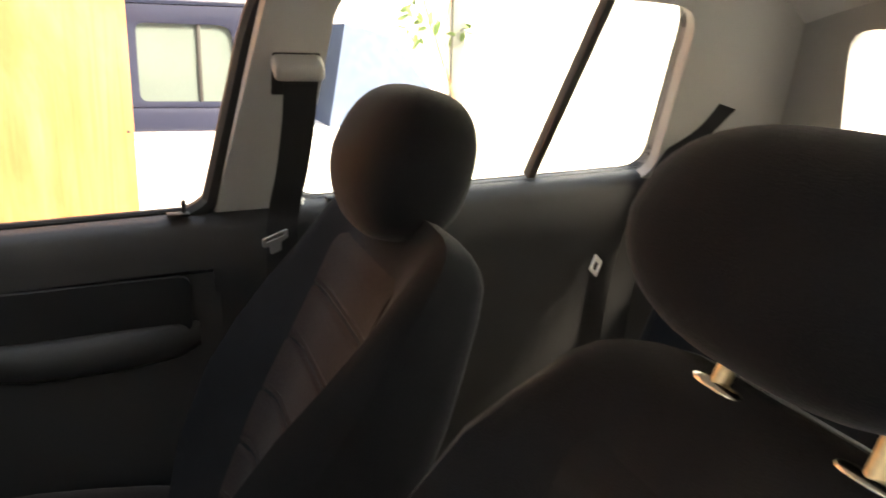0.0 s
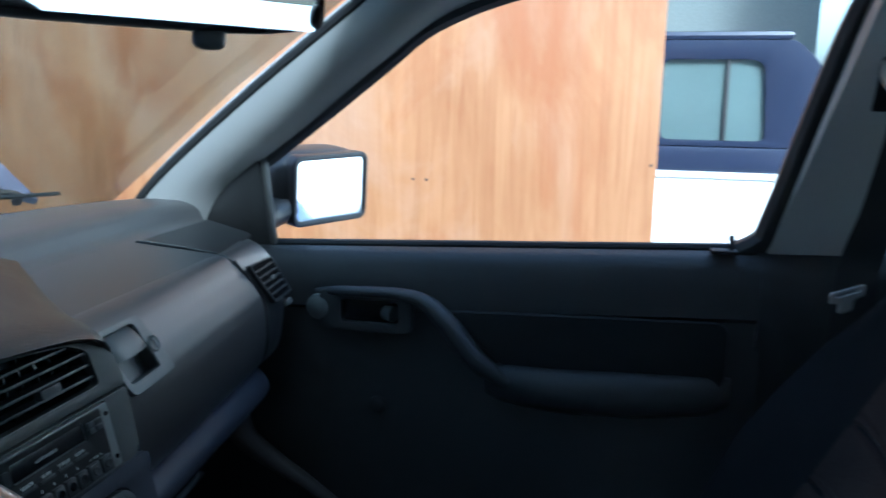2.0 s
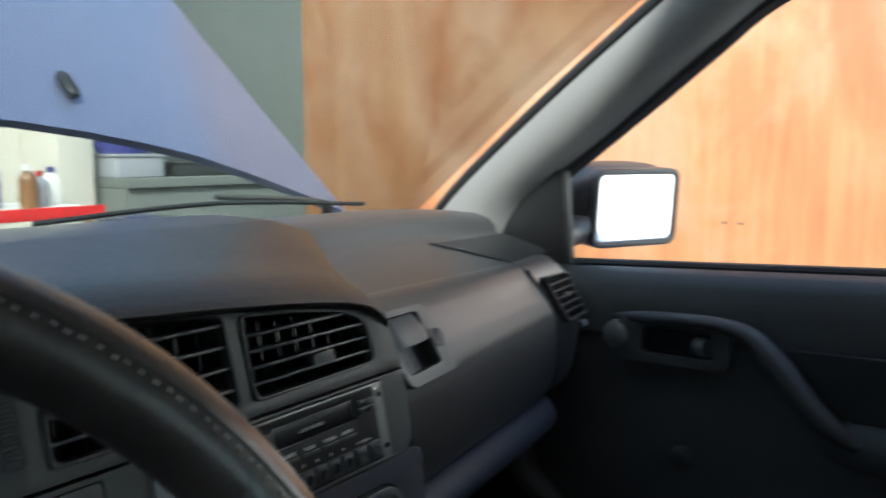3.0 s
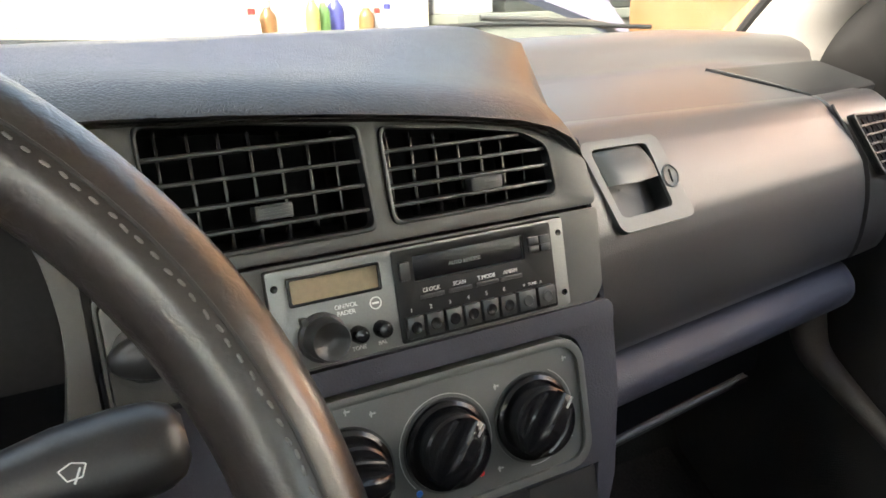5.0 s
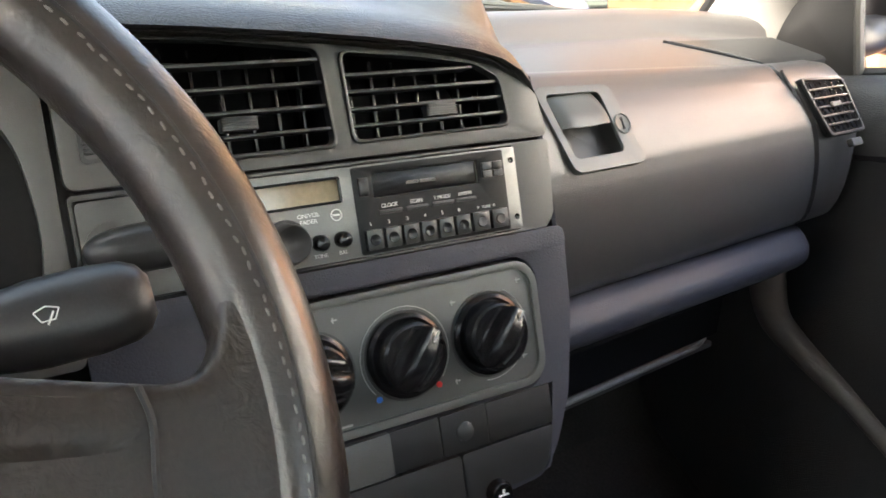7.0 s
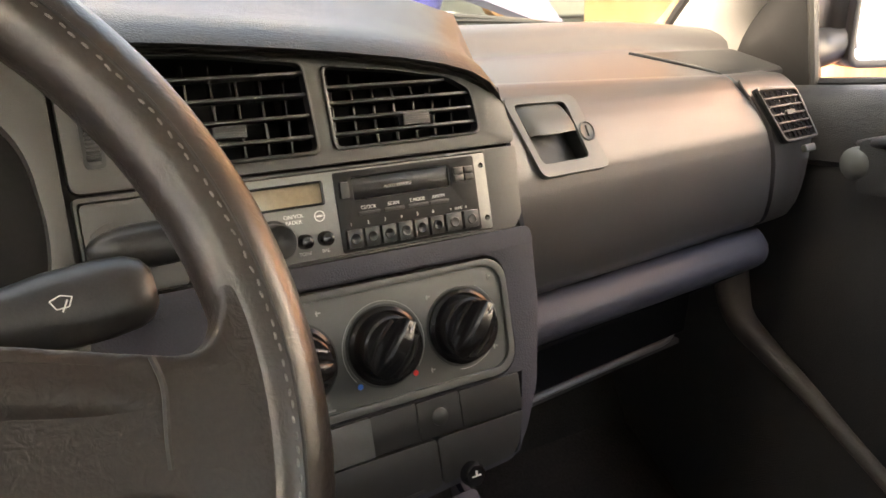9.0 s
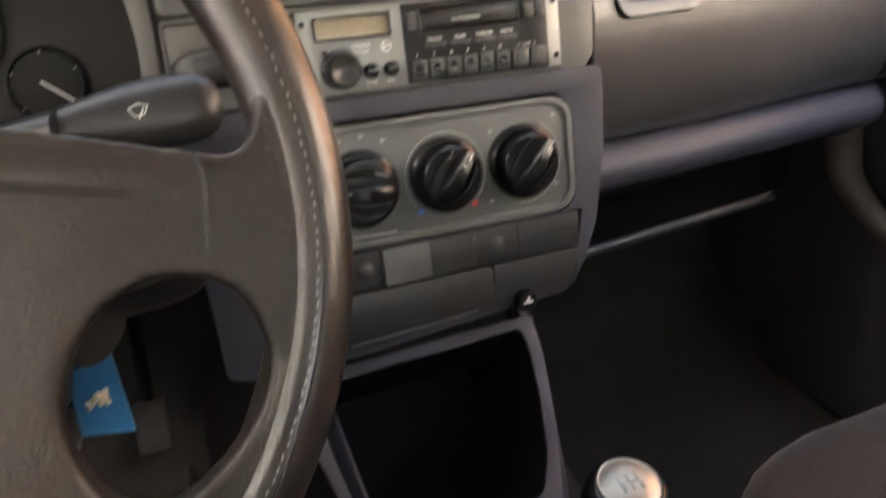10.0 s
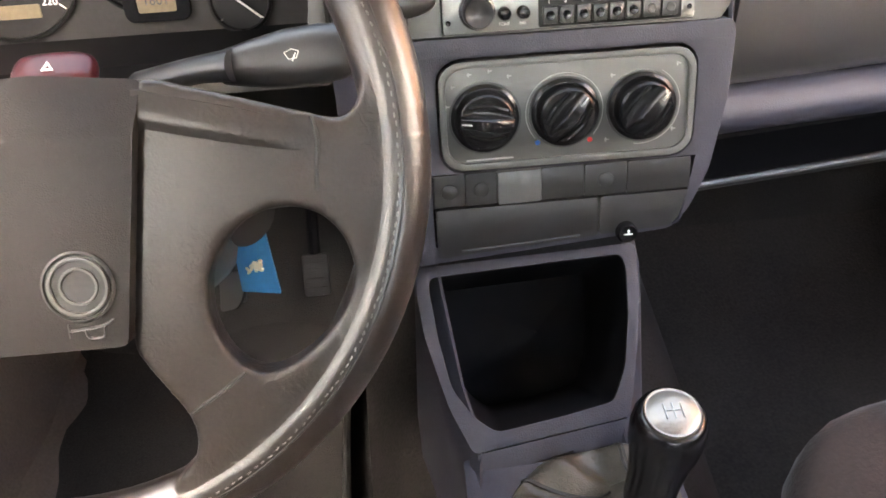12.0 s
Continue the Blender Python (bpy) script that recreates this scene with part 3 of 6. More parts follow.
    part("winder_boss", lathe([(0.0, -0.004), (0.013, -0.004), (0.013, 0.006), (0.010, 0.009), (0.005, 0.010), (0.0, 0.009)], 20, axes((0.633 * sgn, 0.563, 0.657), (0, -sgn, 0), (0, 0, 1))), RUBBER, d, "round black winder boss")
    # lock pin and its collar
    lc = part("lock_collar", box(sgn * 0.648 - 0.010, 0.075, zb(0.09) - 0.001, sgn * 0.648 + 0.010, 0.108, zb(0.09) + 0.004, 0.0015), RUBBER, d)
    part("lock_pin", lathe([(0.0035, 0), (0.0032, 0.010), (0.0045, 0.016), (0.003, 0.021), (0.0, 0.022)], 10, Matrix.Translation((sgn * 0.648, 0.083, zb(0.09) + 0.002))), RUBBER, lc)
    # mirror triangle and the upright guide
    tri = rounded([(0.742, 0.880), (0.90, 0.870), (0.815, 0.975), (0.742, 1.05)], 0.006)
    tm = axes((0.668 * sgn, 0, 0), (0, -sgn, 0), (-0.30 * sgn, 0, 0.95))
    part("mirror_triangle", plate([(-y * sgn, (z - 0.045) / 0.9536) for y, z in tri], (), -0.01, 0.006, Matrix.Translation((0.27 * sgn, 0, 0.045)) @ tm, 0.003), BLACK, d, "black mirror mounting triangle")
    part("glass_guide", tube([(0.668 * sgn, 0.742, 0.885), (0.632 * sgn, 0.735, 1.02)], 0.006, 8, 1), BEZEL, d)
    # front quarter of the door shut line
    part("window_frame", tube([(p.x * sgn + 0.012 * sgn, p.y + 0.002, p.z + 0.003) for p in R2[6::4]] + [(0.548 * sgn, -0.030, 1.258), (0.58 * sgn, -0.012, 1.18), (0.650 * sgn, 0.036, 0.965), (0.660 * sgn, 0.047, 0.933), (0.667 * sgn, 0.075, 0.914)], 0.015, 8, 4), RUBBER, d, "black rubber window frame seal")
    return d


front_door(1, "door_1")
front_door(-1, "door_2")
lp = thing("lock_pin", "small black lock pin on the rear door ledge", "lock pin")
part("collar", box(0.640, -0.165, zb(-0.15) + 0.000, 0.660, -0.135, zb(-0.15) + 0.006, 0.0015), RUBBER, lp)
part("pin", lathe([(0.0035, 0), (0.0032, 0.010), (0.0045, 0.016), (0.003, 0.021), (0.0, 0.022)], 10, Matrix.Translation((0.650, -0.158, zb(-0.15) + 0.004))), RUBBER, lp)


# ---- seats ----
ROLL = [(0.0, 0.0), (0.50, 0.0), (0.530, 0.004), (0.546, 0.011), (0.556, 0.020), (0.564, 0.030), (0.570, 0.042)]  # the top edge rolls back


def make_seat(name, label, cx, dy, dz, head_up=0.0, recline=25.0, head_h=0.097, head_w=0.138, wide=1.0, head_f=0.0, post=0.062, shoulder=(), roll=0.0):
    s = thing(name, label, "car seat", "front seats")
    ca, sa = math.cos(radians(recline)), math.sin(radians(recline))
    base = Vector((cx, 0.075 + dy, 0.47 + dz))
    up, fwd = Vector((0, -sa, ca)), Vector((0, ca, sa))

    def at(x, h, f):
        return base + Vector((x, 0, 0)) + up * h + fwd * f

    H = 0.562
    prof = [(0.0, 0.185, 0.13, 0.070), (0.10, 0.208, 0.135, 0.092), (0.22, 0.228, 0.13, 0.095), (0.30, 0.240, 0.12, 0.080), (0.37, 0.251, 0.108, 0.060), (0.44, 0.251, 0.094, 0.038), (0.50, 0.250, 0.080, 0.022), (0.532, 0.246, 0.070, 0.012), (0.548, 0.238, 0.058, 0.006), (0.558, 0.224, 0.045, 0.002), (0.565, 0.200, 0.032, 0.0), (0.569, 0.15, 0.018, 0.0)]
    prof = [(a, c * wide, e, f) for a, c, e, f in prof]
    if shoulder:
        prof = [p for p in prof if p[0] < 0.45] + list(shoulder)

    def front(x, h):
        hw, dp, bo = lerp([(p[0], p[1]) for p in prof], h), lerp([(p[0], p[2]) for p in prof], h), lerp([(p[0], p[3]) for p in prof], h)
        q = min(1.0, abs(x) / hw)
        return -lerp(ROLL, h) * roll + bo * (max(0.0, (q - 0.45) / 0.4) ** 1.5 if q < 0.85 else 1 - ((q - 0.85) / 0.15) ** 2 * 0.7) - 0.004 * (1 - q * q)

    secs = []
    for h, hw, dp, bo in prof:
        r = []
        for k in range(25):
            x = hw * math.sin(-math.pi / 2 + math.pi * k / 24)
            r.append(at(x, h, front(x, h)))
        for k in range(1, 12):
            t = math.pi * k / 12
            f = dp * math.sin(t) ** 0.5 + 0.004
            r.append(at(hw * math.copysign(abs(math.cos(t)) ** 0.35, math.cos(t)), h, -f))
        secs.append(r)
    part("backrest", loft(secs), FABRIC, s, "dark cloth backrest with raised bolsters")
    # pleated insert
    rows = []
    for k in range(151):
        h = 0.03 + 0.475 * k / 150
        g = sum(0.010 * math.exp(-((h - p) / 0.0040) ** 2) + 0.005 * math.exp(-((h - p - 0.011) / 0.0025) ** 2) for p in (0.06, 0.145, 0.23, 0.315, 0.40))
        hw = lerp([(0.03, 0.112), (0.2, 0.132), (0.505, 0.150)], h) * (1 if dz == 0 else 0.8)
        edge = 0.010 * max(0.0, (h - 0.465) / 0.04)
        rows.append([at(x, h, front(x, h) + 0.006 - g * (1 if abs(q) < 0.93 else 0.3) - edge - (0.012 if abs(q) > 0.99 else 0.002 if abs(q) > 0.9 else 0)) for q, x in ((q, hw * q) for q in (-1, -0.95, -0.85, -0.6, -0.3, 0, 0.3, 0.6, 0.85, 0.95, 1))])
    part("insert_panel", sheet(rows, 0.008), FABRIC2 if dz == 0 else FABRIC, s, "brownish cloth insert with cross pleats")
    # head restraint
    hc = at(0, H + head_h - 0.012 + head_up, head_f)
    hm = Matrix.Translation(hc) @ Matrix.Rotation(radians(12.5), 4, "X")
    hb = superblob(head_w, 0.074, head_h, 2.8, 36, 22)
    for v in hb.verts:
        q = v.co.z / head_h
        v.co.x *= 1 - 0.12 * max(0, -q) - 0.05 * max(0, q) ** 2
        if v.co.y > 0:
            v.co.y *= 1 - 0.45 * max(0.0, -q - 0.1)
        v.co.y -= 0.012 * q
        v.co.y *= 1 - 0.12 * q
    hr = part("headrest", moved(hb, hm), FABRIC, s, "rounded dark cloth head restraint")
    for sx in (-1, 1):
        part("headrest_post", tube([at(post * sx, H - 0.06, -0.033), at(post * sx, H + 0.03 + head_up, -0.028)], 0.006, 10, 1), BRONZE if dz > 0 else STEEL, hr, "bare metal post")
        part("post_collar", moved(superblob(0.024, 0.009, 0.006, 3, 18, 8), Matrix.Translation(at(post * sx, H - (0.001 if dz <= 0 else 0.0045), -0.028 if dz <= 0 else -0.033)) @ Matrix.Rotation(radians(recline), 4, "X")), BLACK if dz <= 0 else STEEL, s, "worn post collar")
    # cushion
    cb = superblob(0.245, 0.27, 0.085, 3.0, 36, 14)
    for v in cb.verts:
        if v.co.z > 0:
            v.co.z += 0.03 * max(0, abs(v.co.x) / 0.245 - 0.5) - 0.01
        v.co.z += 0.10 * v.co.y
    part("cushion", moved(cb, Matrix.Translation((cx, (0.235 if dz == 0 else 0.116), 0.455))), FABRIC2, s, "brownish dark cloth seat cushion")
    part("seat_base", box(cx - 0.21, -0.10 + dy, 0.26, cx + 0.21, 0.36 + dy, 0.40 + dz, 0.01), BLACK, s)
    part("recliner_knob", lathe([(0.0, 0), (0.032, 0.0), (0.034, 0.012), (0.028, 0.022), (0, 0.024)], 20, axes((cx - 0.235, 0.10 + dy, 0.46 + dz), (0, -1, 0), (0, 0, 1)) @ Matrix.Rotation(math.pi, 4, "Y")), BLACK, s)
    return s


make_seat("passenger_seat", "dark cloth front passenger seat with rounded headrest", 0.372, 0.0, 0.0, -0.032, head_w=0.139, wide=0.945, head_f=0.016)
make_seat("driver_seat", "dark cloth driver seat with raised headrest", -0.272, -0.008, 0.0195, 0.030, 25.0, 0.069, 0.130, 0.86, -0.004, 0.056,
          [(0.48, 0.196, 0.086, 0.024), (0.508, 0.178, 0.078, 0.014), (0.530, 0.166, 0.076, 0.008), (0.546, 0.152, 0.074, 0.004), (0.556, 0.138, 0.071, 0.002), (0.564, 0.118, 0.066, 0.0), (0.570, 0.090, 0.058, 0.0)], 1.0)

bench = thing("rear_bench", "dark cloth rear bench seat", "bench seat")
secs = []
for h, dp in ((0, 0.1), (0.15, 0.11), (0.35, 0.1), (0.47, 0.07), (0.5, 0.02)):
    secs.append([(0.6 * math.copysign(abs(math.cos(t)) ** 0.35, math.cos(t)), -0.70 - 0.35 * h + dp * math.copysign(abs(math.sin(t)) ** 0.6, math.sin(t)), 0.45 + h) for t in np.linspace(0, 2 * math.pi, 32, endpoint=False)])
part("backrest", loft(secs), FABRIC, bench)
part("cushion", moved(superblob(0.6, 0.26, 0.09, 4, 36, 12), Matrix.Translation((0, -0.48, 0.43))), FABRIC, bench)


# ---- seat belts ----
def strap(pts, width, across):
    """A flat webbing along the points."""
    a = Vector(across).normalized() * width / 2
    p = smooth_path(pts, 6)
    return sheet([[q - a, q + a] for q in p], 0.0014)


belt = thing("seat_belt", "black webbing belt hanging on the door pillar with a grey cover", "seat belt")
part("anchor_cover", moved(sharp_bevel(box(-0.035, -0.012, -0.030, 0.035, 0.012, 0.030, 0.0), 0.010, 3), axes((0.540, -0.075, 1.145), (0, -1, 0), (-0.42, 0, 0.9))), TRIM, belt, "rounded grey-beige anchor cover")
part("anchor_slot", box(-0.034, -0.046, -0.004, 0.034, 0.020, 0.004, 0.004, axes((0.553, -0.075, 1.145), (0, -1, 0), (-0.42, 0, 0.9))), BLACK, belt, "dark slide behind the cover")
part("webbing", strap([(0.538, -0.078, 1.12), (0.556, -0.078, 1.07), (0.588, -0.072, 0.99), (0.612, -0.062, 0.925), (0.60, -0.055, 0.85), (0.60, -0.05, 0.5)], 0.047, (0, 1, 0)), BELT, belt)
part("tongue", plate(rounded([(-0.030, -0.016), (0.030, -0.016), (0.030, 0.006), (0.014, 0.010), (0.012, 0.034), (-0.012, 0.034), (-0.014, 0.010), (-0.030, 0.006)], 0.004), (rrect(-0.022, -0.010, 0.022, -0.003, 0.003),), -0.0015, 0.0015, axes((0.580, -0.043, 0.8875), (0.35, -0.93, 0.25), (0.35, 0.15, -0.93)) @ Matrix.Scale(0.72, 4), 0.0004), ZINC, belt, "bright steel buckle tongue")
belt2 = thing("rear_seat_belt", "grey rear belt running from the quarter trim", "seat belt")
part("webbing", strap([(0.575, -0.835, 1.085), (0.60, -0.80, 1.03), (0.61, -0.75, 0.96), (0.60, -0.68, 0.80), (0.58, -0.64, 0.55)], 0.045, (0.3, 0.9, 0.3)), BELT, belt2)
part("slot_cover", box(-0.006, -0.07, 0.0, 0.006, 0.075, 0.010, 0.003, axes((0.592, -0.862, 1.11), (0, -1, 0.1), (-0.41, 0, 0.912))), TRIM, belt2, "long grey slot in the trim")
part("slot_mouth", box(-0.022, -0.008, 0.0, 0.02, 0.006, 0.012, 0.003, axes((0.592, -0.842, 1.09), (0, -1, 0.1), (-0.41, 0, 0.912))), BLACK, belt2)
part("tongue", plate(rounded([(-0.016, -0.016), (0.016, -0.016), (0.016, 0.016), (-0.016, 0.016)], 0.003), (rrect(-0.008, -0.009, 0.008, 0.007, 0.002),), 0, 0.003, axes((0.598, -0.611, 0.7995), (0.4, -0.7, -0.6), (0.3, -0.5, 0.8))), ZINC, belt2, "bright steel buckle tongue")


# ======== dashboard ========
ST = axes((0, 0.60, 0.88), (1, 0, 0), (0, 0.214, 0.977))


def vz(z):
    return (z - 0.88) / 0.977


def sp(x, z, w=0.0):
    return ST @ Vector((x, vz(z), w))


def on(x, z, w=0.0, turn=0.0):
    """A pose on the centre stack's face."""
    return ST @ Matrix.Translation((x, vz(z), w)) @ Matrix.Rotation(radians(turn), 4, "Z")


def poly(pts):
    return [(x, vz(z)) for x, z in pts]


def fine(prof):
    """The profile with its stretches over the latch cut into small steps."""
    out = [prof[0]]
    for (a, b), (c, d) in zip(prof, prof[1:]):
        n = 4 if 0.84 < d < 0.912 else 1
        out += [(a + (c - a) * k / n, b + (d - b) * k / n) for k in range(1, n + 1)]
    return out


LK = axes((0.235, 0.6535, 0.876), (1, 0.13, 0), (0, 0.50, 1))


def in_latch(p):
    q = LK.inverted() @ p
    x, z = q.x / 1.0084 + 0.245, q.y / 1.118 + 0.876
    return abs(q.z) < 0.03 and 0.852 < z < 0.9055 and lerp([(0.8565, 0.1765), (0.9025, 0.165)], z) < x < lerp([(0.8565, 0.238), (0.9025, 0.230)], z)


dash = thing("dashboard", "dark blue-grey vinyl dashboard with centre stack and glovebox", "dashboard")
# passenger side body
rows = []
XS = [0.122, 0.14] + [0.150 + 0.005 * k for k in range(20)] + [0.26, 0.30, 0.38, 0.46, 0.53, 0.58, 0.615, 0.632, 0.638]
PROF = [(0.684, 0.7365), (0.672, 0.7385), (0.6645, 0.744), (0.6585, 0.754), (0.653, 0.771), (0.6495, 0.79), (0.6475, 0.812), (0.6465, 0.832), (0.6485, 0.850), (0.6565, 0.872), (0.6648, 0.888), (0.6740, 0.902), (0.6808, 0.9095), (0.6862, 0.9140), (0.6900, 0.9163), (0.695, 0.9172), (0.73, 0.9215), (0.77, 0.926), (0.806, 0.9300), (0.817, 0.9318), (0.8245, 0.9350), (0.8295, 0.9410), (0.833, 0.9490), (0.838, 0.9560), (0.847, 0.9610), (0.862, 0.9640), (0.905, 0.965), (0.95, 0.962), (1.03, 0.95), (1.09, 0.93)]
STRIP = [(0.684, 0.7340), (0.674, 0.7362), (0.667, 0.7345), (0.660, 0.7292), (0.6545, 0.7232), (0.6510, 0.7180), (0.6500, 0.7120), (0.6510, 0.7055), (0.6545, 0.6995), (0.6605, 0.6945), (0.670, 0.6905), (0.71, 0.687), (0.78, 0.685)]


def fall(x, y, z):
    """The tray's front edge drops towards the door."""
    return 0.036 * max(0.0, x - 0.15) * min(1.0, max(0.0, (z - 0.85) / 0.06)) * (1.0 if y < 0.70 else max(0.0, 1 - (y - 0.70) / 0.11))


for x in XS:
    s = 0.13 * (x - 0.245)
    e = max(0.0, (x - 0.575) / 0.063)
    r = []
    for y, z in fine(PROF):
        f = 1 if y < 0.70 else max(0, 1 - (y - 0.70) / 0.2)
        yy = y + s * f + 0.045 * e ** 2.2 * (1 if y < 0.80 else 0)
        zz = z - fall(x, y, z) - (0.012 * max(0, (x - 0.45) / 0.18) ** 1.5 if y > 0.80 else 0)
        r.append((x, min(yy, 1.09), zz))
    rows.append(r)
ledge = []
for x in (0.118, 0.20, 0.30, 0.40, 0.47, 0.49, 0.505, 0.52, 0.53, 0.538, 0.544, 0.547):
    e = 1 - math.sqrt(max(0.0, 1 - max(0.0, (x - 0.470) / 0.077) ** 2))
    ledge.append([(x, y + 0.13 * (x - 0.245) + 0.035 * e ** 3 * min(1.0, max(0.0, (0.70 - y) / 0.05)) * 0.45, 0.7362 - (0.7362 - z) * (1 - 0.22 * e ** 4) - 0.012 * (x - 0.245)) for y, z in STRIP])
part("lower_strip", shell(ledge, (0, 0.006, -0.003)), LOWER, dash, "blue-grey vinyl ledge below the glovebox")
part("passenger_fascia", cut(shell(rows, (0, 0.004, -0.004)), in_latch), PAD, dash, "dark vinyl passenger side of the dashboard")
# hood pad over the centre and the cluster
def pad_edge(y):
    return lerp([(0.58, 0.096), (0.60, 0.102), (0.66, 0.122), (0.72, 0.142), (0.80, 0.160), (0.88, 0.182), (0.95, 0.215), (1.10, 0.32)], y)


PADP = [(0.620, 0.9625), (0.604, 0.9622), (0.594, 0.9626), (0.5915, 0.9642), (0.5945, 0.9680), (0.602, 0.9735), (0.613, 0.9785), (0.630, 0.9825), (0.66, 0.9858), (0.72, 0.989), (0.80, 0.988), (0.88, 0.982), (0.96, 0.972), (1.04, 0.955), (1.10, 0.935)]
LIP = [(-0.66, 0.0), (-0.45, 0.0), (-0.30, 0.0), (-0.20, -0.001), (-0.15, -0.002), (-0.10, -0.005), (-0.05, -0.009), (-0.01, -0.013), (0.03, -0.018), (0.06, -0.023), (0.082, -0.029), (0.098, -0.037), (0.107, -0.045), (0.111, -0.050), (0.113, -0.053), (0.114, -0.055)]
rows = []
for j, (y, z) in enumerate(PADP):
    xe = pad_edge(y)
    k = 1 - min(1, max(0, (y - 0.605) / 0.12))
    k = k * k * (3 - 2 * k)
    r = []
    for c, (lx, lz) in enumerate(LIP):
        t = c / (len(LIP) - 1)
        over = max(0.0, (c - 11) / 4)
        bx = -0.66 + (xe + 0.66) * min(1.0, c / 11.5) ** 0.8 - 0.010 + 0.055 * over
        bz = -0.004 * t - lerp([(0.60, 0.046), (0.66, 0.076), (0.72, 0.078), (0.80, 0.070), (0.84, 0.046), (0.88, 0.034), (1.10, 0.03)], y) * min(1.0, over) ** 2 * (3 - 2 * min(1.0, over))
        back = min(1.0, max(0.0, (c - 7) / 6)) ** 1.5
        px_ = bx + (lx - bx) * k
        if c > 10:
            px_ = min(px_, lerp([(0.66, 0.1195), (0.690, 0.150), (0.72, 0.185), (0.76, 0.26)], y))
        r.append((px_, y + 0.013 * k * back, z + bz + (lz - bz) * k))
    rows.append(r)
part("hood_pad", shell(rows, (0, 0.006, -0.003)), PADG, dash, "grained dark vinyl hood pad with a rolled lip", 85)
part("pad_shadow_gap", tube([(x, 0.619, 0.9615 + dz) for x, dz in LIP[:12:2]], 0.003, 8, 4), BLACK, dash)

# the stack's lower soft surround
lowout = [(-0.172, 0.826), (0.116, 0.826), (0.124, 0.82), (0.122, 0.77), (0.112, 0.715), (0.098, 0.684), (0.084, 0.668), (-0.13, 0.652), (-0.168, 0.66)]
climhole = rrect(-0.0985, vz(0.727), 0.0975, vz(0.8115), 0.018)
b = plate(rounded(poly(lowout), 0.006), (poly([(-0.106, 0.648 + 0.02), (0.0905, 0.672), (0.1005, 0.7265), (-0.106, 0.7265)]), climhole), -0.012, 0.0, ST, 0.004)
part("stack_surround", b, LOWER, dash, "blue-grey soft surround of the heater panel")
part("stack_core", merge(box(-0.168, 0.618, 0.66, 0.1165, 0.80, 0.822, 0.004), box(-0.16, 0.690, 0.82, 0.1165, 0.80, 0.935, 0.004)), LOWER, dash)
part("stack_flank", sheet([[(lerp([(0.685, 0.094), (0.715, 0.108), (0.77, 0.1195), (0.82, 0.1215), (0.884, 0.1185), (0.915, 0.1155), (0.932, 0.112)], z) + dx, 0.60 + (z - 0.88) * 0.219 + 0.003 + dy_, z) for z in (0.685, 0.71, 0.75, 0.80, 0.826, 0.85, 0.884, 0.912, 0.922)] for dx, dy_ in ((0.0, 0.0), (0.0035, 0.006), (0.005, 0.03), (0.006, 0.10))], 0.003), LOWER, dash)
# radio slot rail
part("knee_panel", sheet([[(x, y, z) for x in (-0.62, -0.45, -0.30, -0.168)] for y, z in ((0.612, 0.805), (0.625, 0.77), (0.66, 0.72), (0.74, 0.69))], 0.01), BLACK, dash)
part("soft_rail", plate(rounded(poly([(-0.168, 0.8135), (-0.168, 0.8262), (0.118, 0.8262), (0.1212, 0.822), (0.121, 0.8135)]), 0.003, 4), (), -0.008, 0.0045, ST, 0.0038, 4), LOWER, dash, "grained blue-grey rail under the radio")


# bezel with holes for the vents, the radio and the switches
VA = rounded(poly([(-0.139, 0.8905), (-0.139, 0.9555), (-0.085, 0.9525), (-0.0295, 0.9455), (-0.0265, 0.8905)]), 0.005, 4)
VB = rounded(poly([(-0.0175, 0.8915), (-0.0195, 0.9435), (0.03, 0.9385), (0.070, 0.932), (0.087, 0.9225), (0.0905, 0.8925)]), 0.006, 4)
bez = rounded(poly([(-0.168, 0.884), (-0.168, 0.966), (-0.10, 0.964), (0.0, 0.957), (0.07, 0.947), (0.10, 0.935), (0.113, 0.915), (0.119, 0.884)]), 0.006, 4)
part("vent_bezel", plate(bez, (VA, VB), -0.010, 0.002, ST, 0.002), BEZEL, dash, "matt charcoal bezel round the centre vents")
part("radio_bezel", plate(rounded(poly([(-0.168, 0.828), (-0.168, 0.882), (0.1185, 0.882), (0.1165, 0.835), (0.110, 0.8265)]), 0.003, 4), (rrect(-0.091, vz(0.828), 0.0905, vz(0.8805), 0.002), rrect(-0.1665, vz(0.8275), -0.1145, vz(0.8795), 0.002)), -0.010, 0.002, ST, 0.002), BEZEL, dash, "matt charcoal bezel round the radio")
blank = part("switch_blank", plate(rrect(-0.1655, vz(0.8285), -0.1155, vz(0.8785), 0.003), (), -0.008, 0.0015, ST, 0.002), BEZEL, dash)
ov = moved(superblob(0.036, 0.0125, 0.011, 2.4, 28, 12), on(-0.130, 0.8535, 0.004))
part("oval_pull", ov, BLACK, blank, "glossy black oval pull")
part("oval_pull_surround", ring(rrect(-0.1645, vz(0.838), -0.1165, vz(0.868), 0.014), rrect(-0.1615, vz(0.841), -0.1165, vz(0.865), 0.012), 0.001, 0.003, ST, 0.001), BEZEL, blank)
part("vent_thumbwheel", moved(merge(*[box(-0.0035, -0.0006 + 0.0022 * k, 0, 0.0035, 0.0006 + 0.0022 * k, 0.004, 0.0004) for k in range(-8, 9)]), on(-0.1535, 0.918)), BLACK, dash, "ribbed black vent wheel")
part("thumbwheel_slot", ring(rrect(-0.159, vz(0.896), -0.148, vz(0.94), 0.003), rrect(-0.157, vz(0.898), -0.150, vz(0.938), 0.002), 0.0015, 0.003, ST), BLACK, dash)


